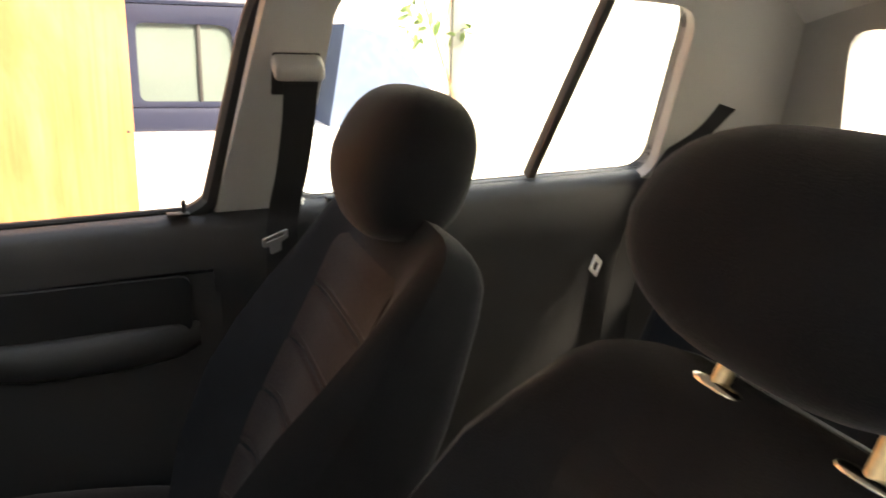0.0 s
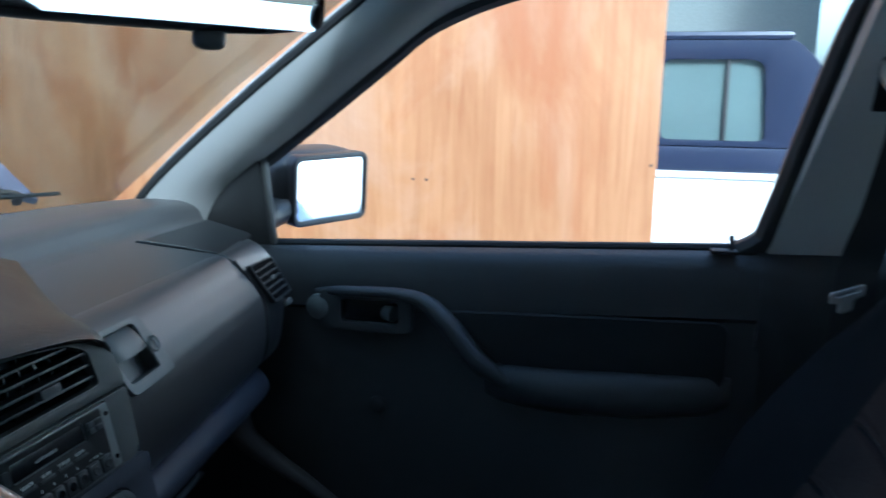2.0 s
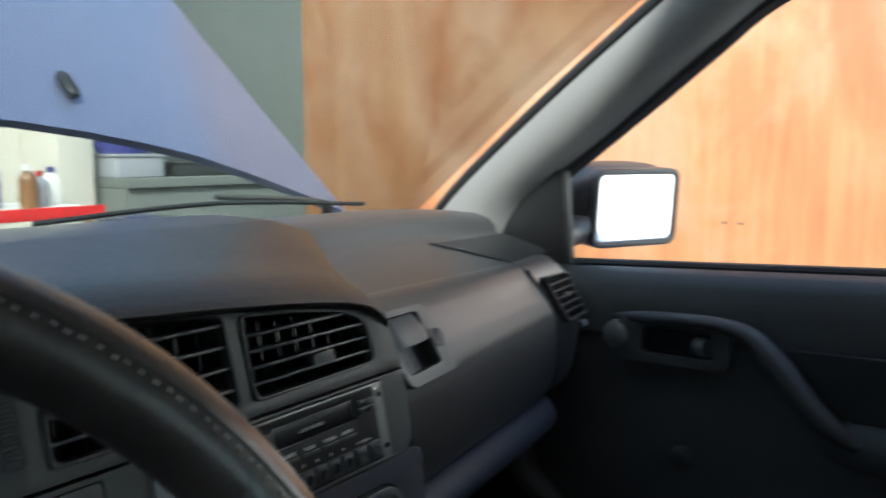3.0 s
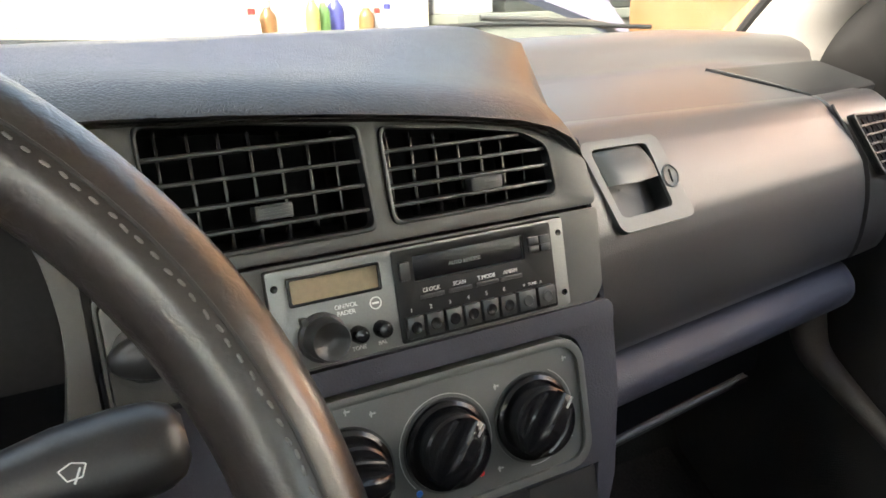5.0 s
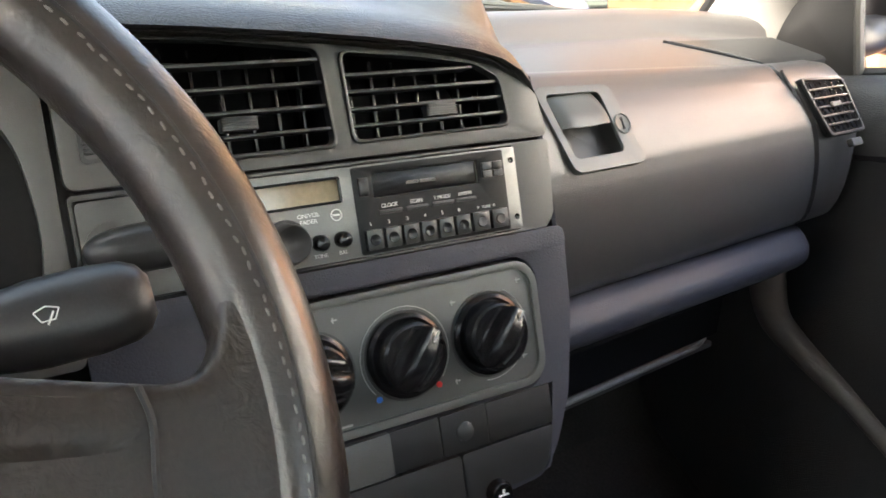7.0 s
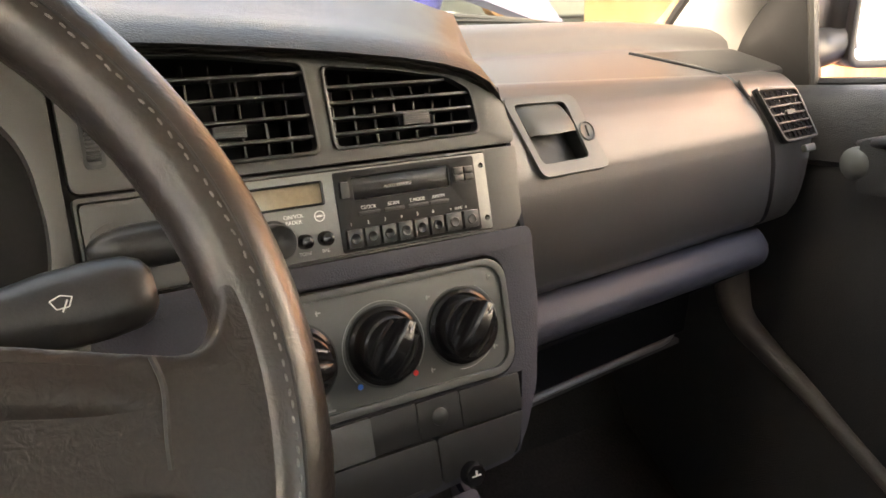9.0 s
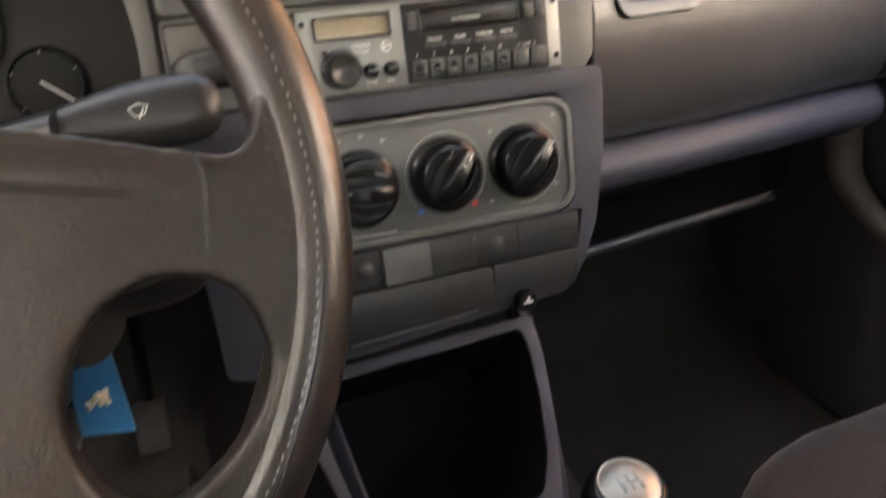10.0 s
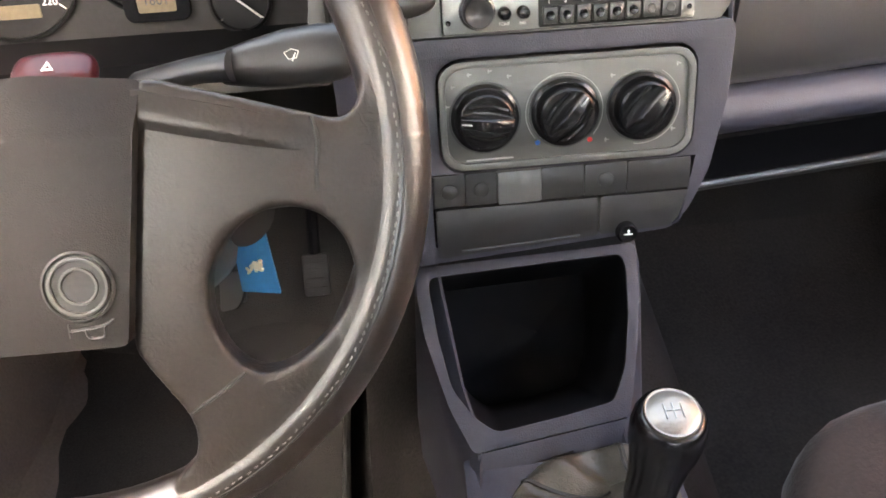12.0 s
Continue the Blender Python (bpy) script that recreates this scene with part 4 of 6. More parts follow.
def vent(name, outline, x0, x1, top, bottom, hz, nv, tabx, tabz):
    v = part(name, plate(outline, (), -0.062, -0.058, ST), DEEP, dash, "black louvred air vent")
    inner = [Vector(p) for p in outline]
    c = sum(inner, Vector((0, 0))) / len(inner)
    small = [(c.x + (p.x - c.x) * 0.965, c.y + (p.y - c.y) * 0.93) for p in inner]
    part("rim", ring(outline, small, -0.004, 0.0042, ST, 0.0012), SLAT, v, "thin black rim")
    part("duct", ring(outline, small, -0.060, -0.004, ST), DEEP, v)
    for z in hz:
        xa, xb = x0 + 0.001, x1 - 0.001
        while xb > xa and z > top(xb) - 0.001:
            xb -= 0.004
        part("slat", merge(box(xa, vz(z) - 0.0010, -0.013, xb, vz(z) + 0.0010, 0.0015, 0.0006, ST)), SLAT, v)
    for k in range(nv):
        x = x0 + (x1 - x0) * (k + 0.7) / (nv + 0.4)
        part("vane", box(x - 0.0009, vz(bottom + 0.001), -0.020, x + 0.0009, vz(top(x) - 0.002), -0.013, 0.0004, ST), GLOSSB, v)
    part("tab", moved(merge(box(-0.0100, -0.0036, -0.004, 0.0100, 0.0036, 0.004, 0.0012), *[box(-0.0092, -0.0030 + 0.0015 * k, 0.0038, 0.0092, -0.0022 + 0.0015 * k, 0.0047, 0) for k in range(5)]), on(tabx, tabz)), SLAT, v, "ribbed grey slider tab")
    return v


vent("centre_vent", VA, -0.138, -0.0275, lambda x: 0.9555 - 0.09 * (x + 0.139), 0.891, (0.9020, 0.9145, 0.927, 0.9395), 7, -0.080, 0.9082)
vent("centre_vent", VB, -0.0185, 0.0898, lambda x: lerp([(-0.02, 0.9435), (0.03, 0.9385), (0.07, 0.932), (0.0905, 0.921)], x), 0.892, (0.9015, 0.911, 0.9205, 0.930), 7, 0.0425, 0.9062)

# ---- radio ----
radio = thing("car_radio", "charcoal cassette radio with amber display in the stack", "car radio")
part("face", plate(rrect(-0.0900, vz(0.8290), 0.0895, vz(0.8797), 0.0015), (rrect(-0.0795, vz(0.8615), -0.0305, vz(0.8745), 0.001), rrect(-0.0105, vz(0.8605), 0.0605, vz(0.8745), 0.001)), -0.010, 0.0045, ST, 0.0012), RADIOM, radio)
part("display", plate(rrect(-0.0795, vz(0.8615), -0.0305, vz(0.8745), 0.001), (), -0.006, 0.0025, ST), LCD, radio, "amber liquid crystal display")
part("display_frame", ring(rrect(-0.0803, vz(0.8607), -0.0297, vz(0.8753), 0.0015), rrect(-0.0785, vz(0.8622), -0.0312, vz(0.8738), 0.001), 0.004, 0.0053, ST, 0.0004), GLOSSB, radio)
part("black_panel", plate(rrect(-0.0225, vz(0.8298), 0.0800, vz(0.8786), 0.0015), (rrect(-0.0105, vz(0.8605), 0.0605, vz(0.8745), 0.001),), 0.004, 0.0052, ST, 0.0003), PANELB, radio, "black key field round the cassette slot")
part("cassette_flap", plate(rrect(-0.0100, vz(0.8610), 0.0600, vz(0.8740), 0.001), (), -0.004, 0.0035, ST, 0.0005), GLOSSB, radio, "glossy black cassette flap")
part("eject_key", box(-0.0195, vz(0.8625), 0.004, -0.0135, vz(0.8725), 0.0075, 0.0008, ST), KEYM, radio)
for k, xx in enumerate((0.0632, 0.0712)):
    part("arrow_key", merge(box(xx, vz(0.8632), 0.004, xx + 0.007, vz(0.8672), 0.0068, 0.0006, ST), box(xx, vz(0.8678), 0.004, xx + 0.007, vz(0.8722), 0.0068, 0.0006, ST)), KEYM, radio)
for k in range(6):
    x = -0.0195 + 0.0118 * k
    key = part("preset_key", box(x, vz(0.8318), 0.004, x + 0.0098, vz(0.8432), 0.0085, 0.0009, ST), KEYM, radio)
    part("key_dimple", lathe([(0.0034, 0.0086), (0.0030, 0.0092), (0.0, 0.0088)], 14, on(x + 0.0049, 0.8375)), GLOSSB, key)
    lettering(str(k + 1), 0.0032, on(x + 0.0045, 0.8463, 0.0053), WHITEP, radio)
for k in range(2):
    x = 0.0515 + 0.0136 * k
    key = part("tune_key", box(x, vz(0.8320), 0.004, x + 0.0118, vz(0.8434), 0.0085, 0.0009, ST), KEYM, radio)
    part("key_dimple", lathe([(0.0036, 0.0086), (0.0030, 0.0094), (0.0, 0.009)], 14, on(x + 0.0059, 0.8375)), SLAT, key)
for x, tx in ((-0.0025, "CLOCK"), (0.0150, "SCAN"), (0.0325, "T.MODE"), (0.0485, "AM/FM")):
    lettering(tx, 0.0032, on(x + 0.001, 0.8555, 0.0053), WHITEP, radio)
    part("thin_key", box(x - 0.0062, vz(0.8510), 0.004, x + 0.0085, vz(0.8532), 0.0062, 0.0005, ST), KEYM, radio)
lettering("AUTO REVERSE", 0.0030, on(0.022, 0.8665, 0.0036), GREYP, radio)
lettering("V   TUNE   A", 0.0024, on(0.0635, 0.8458, 0.0053), WHITEP, radio)
lettering("ON/VOL", 0.0034, on(-0.0508, 0.8562, 0.0046), WHITEP, radio)
lettering("FADER", 0.0034, on(-0.0512, 0.8528, 0.0046), WHITEP, radio)
lettering("TONE", 0.0030, on(-0.0468, 0.8335, 0.0046), WHITEP, radio)
lettering("BAL", 0.0030, on(-0.0335, 0.8335, 0.0046), WHITEP, radio)
part("badge", merge(ring(circle(-0.0345, vz(0.8545), 0.0034), circle(-0.0345, vz(0.8545), 0.0028), 0.0044, 0.0050, ST), box(-0.0365, vz(0.8540), 0.0044, -0.0325, vz(0.8550), 0.0050, 0, ST)), WHITEP, radio, "small round white badge")
part("volume_knob", merge(lathe([(0.0, 0.003), (0.0128, 0.003), (0.0128, 0.0075), (0.0110, 0.0085), (0.0106, 0.019), (0.0096, 0.0205), (0.0070, 0.0200), (0.0055, 0.0188), (0.0, 0.0185)], 36, on(-0.066, 0.8435)), box(-0.0112, 0.0085, 0.006, -0.0078, 0.0125, 0.011, 0.0008, on(-0.066, 0.8435))), BLACK, radio, "round black volume knob")
for x in (-0.0468, -0.0335):
    part("small_knob", lathe([(0, 0.003), (0.0046, 0.004), (0.0046, 0.010), (0.0036, 0.0125), (0.0, 0.0132)], 20, on(x, 0.8408)), GLOSSB, radio, "small glossy black knob")
for x, z in ((-0.0865, 0.8715), (-0.0865, 0.8365), (0.0858, 0.8715), (0.0858, 0.8365)):
    part("screw_hole", lathe([(0, 0.0040), (0.0018, 0.0044), (0.0019, 0.0050), (0.0, 0.0047)], 14, on(x, z)), GLOSSB, radio)

# ---- heater panel ----
clim = thing("heater_panel", "charcoal heater panel with three black rotary dials", "heater control")
part("face", plate(rrect(-0.0965, vz(0.729), 0.0955, vz(0.8095), 0.017), (), -0.008, 0.001, ST, 0.003), HEATF, clim)
part("raised_field", ring(rrect(-0.0965, vz(0.729), 0.0955, vz(0.8095), 0.017), rrect(-0.0915, vz(0.7345), 0.0905, vz(0.8045), 0.014), 0.000, 0.0035, ST, 0.0015), HEATF, clim)
for x, turn in ((-0.063, 82), (-0.003, -38), (0.0555, -40)):
    d = part("dial", merge(lathe([(0.0, 0.001), (0.0255, 0.001), (0.0255, 0.004), (0.0232, 0.0055), (0.0232, 0.0035), (0.0215, 0.0035), (0.0205, 0.0155), (0.0190, 0.0168), (0.0, 0.0165)], 44, on(x, 0.768))), GLOSSB, clim, "glossy black rotary dial")
    grip = [[(hw * a, y, h) for a, h in ((-1, 0.014), (-0.92, h0 * 0.75 + 0.004), (-0.55, h0), (0.55, h0), (0.92, h0 * 0.75 + 0.004), (1, 0.014))] for y, hw, h0 in ((-0.0195, 0.0046, 0.0195), (-0.010, 0.0064, 0.0262), (0.0, 0.0068, 0.0275), (0.010, 0.0062, 0.0268), (0.0195, 0.0040, 0.0225))]
    part("grip", moved(loft(grip), on(x, 0.768, 0, turn)), GLOSSB, d, "curved finger grip")
    part("pointer", box(-0.0005, 0.012, 0.0262, 0.0005, 0.0192, 0.0270, 0, on(x, 0.768, -0.0005, turn)), GREYP, d)
    for sx in (-1, 1):
        part("finger_rib", moved(tube([(sx * 0.010, -0.014, 0.0165), (sx * 0.0125, 0.0, 0.018), (sx * 0.010, 0.014, 0.0165)], 0.002, 8, 5), on(x, 0.768, 0, turn)), GLOSSB, d)
    part("dial_ring", ring(circle(x, vz(0.768), 0.0272, 44), circle(x, vz(0.768), 0.0258, 44), 0.0008, 0.0022, ST), SLAT, clim)
for x, a0, a1 in ((-0.003, -40, 220), (0.0555, -100, 60)):
    part("dial_print", tube([on(x, 0.768) @ Vector((0.0292 * math.cos(radians(a)), 0.0292 * math.sin(radians(a)), 0.0012)) for a in np.linspace(a0, a1, 25)], 0.00028, 5, 1), GREYP, clim)
part("red_dot", lathe([(0, 0.001), (0.0020, 0.0012), (0.0018, 0.0018), (0, 0.0018)], 14, on(0.0165, 0.7455)), REDP, clim, "red warm mark")
part("blue_dot", lathe([(0, 0.001), (0.0020, 0.0012), (0.0018, 0.0018), (0, 0.0018)], 14, on(-0.0235, 0.7462)), BLUEP, clim, "blue cold mark")
for x, z in ((-0.0905, 0.778), (-0.0855, 0.792), (-0.073, 0.800), (-0.058, 0.8015), (-0.044, 0.797), (0.033, 0.792), (0.082, 0.797), (0.0295, 0.7445), (0.0805, 0.749)):
    part("mark", merge(box(x - 0.0018, vz(z) - 0.0004, 0.0008, x + 0.0018, vz(z) + 0.0004, 0.0014, 0, ST), box(x - 0.0012, vz(z) - 0.0018, 0.0008, x - 0.0004, vz(z) + 0.0014, 0.0014, 0, ST)), GREYP, clim)
part("print_bar", box(-0.078, vz(0.7365) - 0.0006, 0.0008, -0.042, vz(0.7365) + 0.0006, 0.0014, 0, ST), GREYP, clim)

# ---- switch row ----
swr = thing("switch_row", "row of charcoal push switches and blank covers", "switch panel")
edges = [(-0.1045, -0.0805), (-0.0800, -0.0555), (-0.0550, -0.0212), (-0.0207, 0.0128), (0.0133, 0.0463), (0.0468, 0.0965)]
for k, (a, c) in enumerate(edges):
    q = part("switch", plate(rounded(poly([(a, 0.7005), (a, 0.7258), (c, 0.7263), (c, 0.7008)]), 0.0015, 3), (), -0.008, 0.0035 if k == 2 else 0.001, ST, 0.0015), COVER if k != 2 else SATIN, swr)
    if k in (0, 1, 4):
        part("indicator", lathe([(0.0062, 0.0008), (0.0060, 0.0018), (0.003, 0.0030), (0, 0.0032)], 18, on((a + c) / 2, 0.7128)), BLACK if k != 4 else SLAT, q)
ash = thing("ashtray", "charcoal ashtray drawer under the switches", "ashtray")
part("drawer_front", plate(rounded(poly([(-0.104, 0.6585), (-0.104, 0.6985), (0.0245, 0.6990), (0.0245, 0.6675)]), 0.003, 3), (), -0.008, 0.0015, ST, 0.002), COVER, ash)
part("finger_lip", tube([sp(-0.085, 0.6635, 0.0012), sp(-0.04, 0.6655, 0.0015), sp(0.01, 0.6685, 0.0012)], 0.0012, 8, 3), COVER, ash)
lig = thing("lighter_panel", "charcoal panel with the lighter button", "lighter")
part("cover", plate(rounded(poly([(0.0255, 0.6678), (0.0255, 0.6990), (0.0965, 0.6995), (0.089, 0.6765), (0.082, 0.6705)]), 0.003, 3), (), -0.008, 0.001, ST, 0.002), COVER, lig)
part("lighter_button", lathe([(0, 0), (0.0085, 0.001), (0.0085, 0.006), (0.0070, 0.0085), (0.0, 0.008)], 24, on(0.047, 0.6690)), GLOSSB, lig)
part("lighter_mark", merge(box(-0.0035, -0.0004, 0.0082, 0.0035, 0.0004, 0.0090, 0, on(0.047, 0.6690)), box(-0.0004, 0, 0.0082, 0.0010, 0.0035, 0.0090, 0, on(0.047, 0.669))), WHITEP, lig)

# ---- glovebox ----
GP = [(0.674, 0.7400), (0.6655, 0.7425)] + [(y - 0.0042, z + 0.0006) for y, z in PROF[2:14]] + [(0.6870, 0.9176), (0.694, 0.9182), (0.702, 0.9186)]
rows = []
for q in [0.0, 0.006] + [0.02 + 0.0125 * k for k in range(29)] + [0.42, 0.5, 0.6, 0.75, 0.97, 0.994, 1.0]:
    e = 0.003 if q in (0.0, 1.0) else 0.0
    r = []
    for y, z in fine(GP):
        xe = lerp([(0.738, 0.530), (0.812, 0.515), (0.906, 0.482)], z)
        x = 0.141 + (xe - 0.141) * q
        r.append((x, y + e + 0.13 * (x - 0.245), z - fall(x, y, z)))
    rows.append(r)
glove = part("glovebox_lid", cut(shell(rows, (0, 0.005, -0.002)), in_latch), PAD, dash, "dark grained glovebox lid")
def lk(x, z):
    """Into the latch plate's own u, v."""
    return ((x - 0.245) * 1.0084, (z - 0.876) * 1.118)


LATCH_HOLE = rounded([lk(x, z) for x, z in ((0.180, 0.8565), (0.1685, 0.9025), (0.2255, 0.901), (0.234, 0.8565))], 0.006)
lplate = part("lock_plate", plate(rounded([lk(x, z) for x, z in ((0.176, 0.8470), (0.159, 0.9085), (0.238, 0.906), (0.255, 0.8465))], 0.009, 6), (LATCH_HOLE,), -0.006, 0.0030, LK, 0.0022, 3), SATIN, glove, "satin charcoal latch surround")
part("latch_recess", loft([[LK @ Vector((u, v, 0.0)) for u, v in LATCH_HOLE], [LK @ Vector((u * 0.985 - 0.0005, v * 0.97, -0.012)) for u, v in LATCH_HOLE], [LK @ Vector((u * 0.02 - 0.042, v * 0.02, -0.014)) for u, v in LATCH_HOLE]], caps=False), COVER, lplate, "shaded recess behind the latch")
flap = []
for q in np.linspace(0, 1, 12):
    z = 0.9015 - 0.0235 * q
    xa, xb = lerp([(0.8565, 0.1815), (0.9025, 0.170)], z), lerp([(0.8565, 0.2325), (0.9025, 0.2240)], z)
    flap.append([LK @ Vector((lk(xa + (xb - xa) * p, z)[0], lk(0, z)[1] - 0.0015 * math.sin(math.pi * p) * q, 0.0008 + 0.0062 * math.sin(q * math.pi * 0.62) ** 0.8 - 0.0045 * abs(2 * p - 1) ** 6)) for p in np.linspace(0, 1, 13)])
part("latch", sheet(flap, 0.003), SATIN, lplate, "satin grey pull latch")
part("key_lock", lathe([(0.0, 0.0015), (0.0088, 0.0025), (0.0088, 0.0036), (0.0080, 0.0042), (0.0074, 0.0036), (0.0070, 0.0033), (0.0, 0.0034)], 28, LK @ Matrix.Translation((-0.0055, 0.0, 0))), SATIN, lplate, "round key lock")
part("key_lock_ring", lathe([(0.0070, 0.0030), (0.0074, 0.0037), (0.0078, 0.0030)], 28, LK @ Matrix.Translation((-0.0055, 0.0, 0))), DEEP, lplate)
part("key_slot", box(-0.0063, -0.0048, 0.0030, -0.0047, 0.0048, 0.0038, 0, LK), DEEP, lplate)


def fascia(x, z, w=0.0):
    """A point on the passenger fascia's face."""
    return Vector((x, lerp([(q[1], q[0]) for q in PROF[:14]], z) + 0.13 * (x - 0.245) - w, z))


ends = []
for q in (0.0, 0.01, 0.04, 0.12, 0.3, 0.5, 0.7, 0.82, 0.9, 0.96, 1.0):
    r = []
    for y, z in [(0.680, 0.7400)] + PROF[1:15] + [(0.702, 0.9180)]:
        xe = lerp([(0.738, 0.530), (0.812, 0.515), (0.906, 0.482)], z) + 0.0035
        x = xe + (0.637 - xe) * q
        e = max(0.0, (x - 0.575) / 0.063)
        top_ = min(1.0, max(0.0, (0.918 - z) / 0.006))
        r.append((x, y - 0.0052 * top_ + (0.0045 if q == 0 else 0.0) + 0.13 * (x - 0.245) + 0.045 * e ** 2.2, z + 0.0008 - fall(x, y, z)))
    ends.append(r)
part("fascia_end", shell(ends, (0, 0.004, -0.002)), PAD, dash, "dark vinyl end panel round the side vent")
part("seam", tube([fascia(lerp([(0.738, 0.530), (0.812, 0.515), (0.906, 0.482)], z) + 0.0014, z - fall(0.48, 0.66, z), 0.0002) for z in (0.746, 0.765, 0.785, 0.80, 0.815, 0.83, 0.845, 0.86, 0.875, 0.89, 0.90, 0.908, 0.913)], 0.0016, 6, 2), BLACK, dash)
# side vent
VK = axes((0.245, 0.6505, 0.876), (1, 0.13, 0), (0, 0.45, 1))


def gv(x, z):
    return ((x - 0.257) * 1.0084, (z - 0.879) * 1.09)


sv_out = rounded([gv(x, z) for x, z in ((0.502, 0.8965), (0.580, 0.8925), (0.594, 0.839), (0.527, 0.839))], 0.006)
sv_in = rounded([gv(x, z) for x, z in ((0.505, 0.8938), (0.5775, 0.8903), (0.5905, 0.8418), (0.5295, 0.8418))], 0.005)
# flat near-black sheet stands in for the shaded depth of the vent
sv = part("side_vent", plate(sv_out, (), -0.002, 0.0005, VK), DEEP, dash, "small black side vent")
part("rim", ring(sv_out, sv_in, -0.004, 0.0034, VK, 0.001), COVER, sv, "thin dark frame")
for k in range(5):
    z = 0.8845 - 0.0085 * k
    a = lerp([(0.8435, 0.531), (0.8925, 0.507)], z)
    c = lerp([(0.8435, 0.5885), (0.889, 0.576)], z)
    ua, ub, vv = gv(a, z)[0], gv(c, z)[0], gv(a, z)[1]
    part("slat", box(ua, vv - 0.0011, 0.0005, ub, vv + 0.0006, 0.0034, 0.0005, VK), SLAT, sv)
for k in range(6):
    t = (k + 0.8) / 6.6
    p, q = gv(0.531 + 0.0575 * t, 0.8435), gv(0.507 + 0.069 * t, 0.891)
    part("vane", tube([VK @ Vector((*p, 0.002)), VK @ Vector((*q, 0.002))], 0.0007, 5, 1), GLOSSB, sv)
part("tab", box(-0.008, -0.0025, 0.003, 0.008, 0.0025, 0.0062, 0.001, VK @ Matrix.Translation((*gv(0.549, 0.868), 0))), BEZEL, sv)
part("thumbwheel", box(-0.010, -0.0042, -0.003, 0.010, 0.0042, 0.004, 0.002, VK @ Matrix.Translation((*gv(0.570, 0.830), 0))), BEZEL, sv)
# demister corner piece on the tray
def tray(x, y, w=0.0):
    """A point on the tray above the glovebox."""
    y0 = y
    for _ in range(6):
        y0 = y - 0.13 * (x - 0.245) * (1 if y0 < 0.70 else max(0, 1 - (y0 - 0.70) / 0.2))
    z = lerp(PROF[13:], y0)
    return (x, y, z - fall(x, y0, z) - (0.012 * max(0, (x - 0.45) / 0.18) ** 1.5 if y0 > 0.80 else 0) + w)


rows = []
for q in (0.0, 0.012, 0.06, 0.15, 0.3, 0.45, 0.6, 0.75, 0.9, 1.0):
    front_, back_ = Vector((0.490 + 0.142 * q, 0.7305 + 0.030 * q)), Vector((0.433 + 0.175 * q, 0.812 + 0.010 * q))
    r = []
    for p in np.linspace(0, 1, 17):
        c = front_.lerp(back_, p)
        lift = (0.0004 if q == 0 else 0.0026 - 0.0010 * q) - (0.002 if p < 0.01 or p > 0.99 else 0)
        r.append(tray(c.x, c.y, lift))
    rows.append(r)
part("corner_speaker_cover", shell(rows, (0, 0.001, -0.005)), COVER, dash, "dark vinyl corner cover beside the tray")
part("demister_slot", tube([tray(0.4318, 0.8125, 0.0004), tray(0.4595, 0.772, 0.0006), tray(0.4888, 0.7315, 0.0004)], [0.0022, 0.0019, 0.0013], 8, 6), DEEP, dash)
part("parcel_shelf", sheet([[(x, 0.745 + 0.13 * (x - 0.245) + d, 0.5835 + 0.012 * d) for x in (0.135, 0.25, 0.38, 0.45, 0.50)] for d in (0.0, 0.08, 0.20)], 0.006), BLACK, dash, "black parcel shelf low under the glovebox")
part("shelf_lip", tube([(x, 0.744 + 0.13 * (x - 0.245) + (0.012 if x > 0.50 else 0), 0.5865) for x in (0.130, 0.22, 0.32, 0.42, 0.47, 0.505)], [0.0035, 0.0035, 0.0035, 0.0033, 0.0026, 0.0012], 10, 5), EDGE, dash, "pale shelf edge")
# closes the gap below the ledge; its black carries the shade there
part("under_closer", sheet([[(x - 0.10 * max(0.0, 0.70 - z) * (x - 0.118) / 0.40, y + 0.13 * (x - 0.245), z) for x in (0.118, 0.25, 0.40, 0.52)] for y, z in ((0.672, 0.6875), (0.705, 0.683), (0.735, 0.670), (0.746, 0.645), (0.748, 0.592))], 0.004), DEEP, dash, "underside of the ledge with its shade coloured in black")

# ---- instrument cluster ----
clu = thing("instrument_cluster", "dark instrument cluster with dials and a digital display", "instrument panel")
part("surround", plate(rounded(poly([(-0.62, 0.80), (-0.62, 0.958), (-0.1715, 0.958), (-0.1715, 0.80)]), 0.006), (rounded(poly([(-0.50, 0.81), (-0.51, 0.945), (-0.215, 0.945), (-0.186, 0.915), (-0.180, 0.865), (-0.190, 0.81)]), 0.02, 6),), -0.03, 0.002, ST, 0.004), BEZEL, clu, "charcoal binnacle surround")
CF = axes((-0.34, 0.668, 0.865), (1, 0, 0), (0, 0.25, 0.97))
DIALP = material("dial_plate_film", (0.019, 0.0175, 0.0165), 0.55, spec=0.2, mix=0.15)
ODOM = material("dim_amber_display", (0.13, 0.105, 0.062), 0.45, mix=0.12, spec=0.2)
part("dial_plate", plate(rrect(-0.19, -0.075, 0.18, 0.10, 0.01), (), -0.01, 0.0, CF), DIALP, clu, "dark grey dial plate")
part("lower_visor", loft([[(-0.52, 0.61, 0.815), (-0.52, 0.67, 0.822), (-0.52, 0.67, 0.80), (-0.52, 0.61, 0.80)], [(-0.18, 0.61, 0.815), (-0.18, 0.67, 0.822), (-0.18, 0.67, 0.80), (-0.18, 0.61, 0.80)]]), DEEP, clu)
DIALM = material("dial_face", (0.010, 0.010, 0.010), 0.55, mix=0.1, spec=0.15)
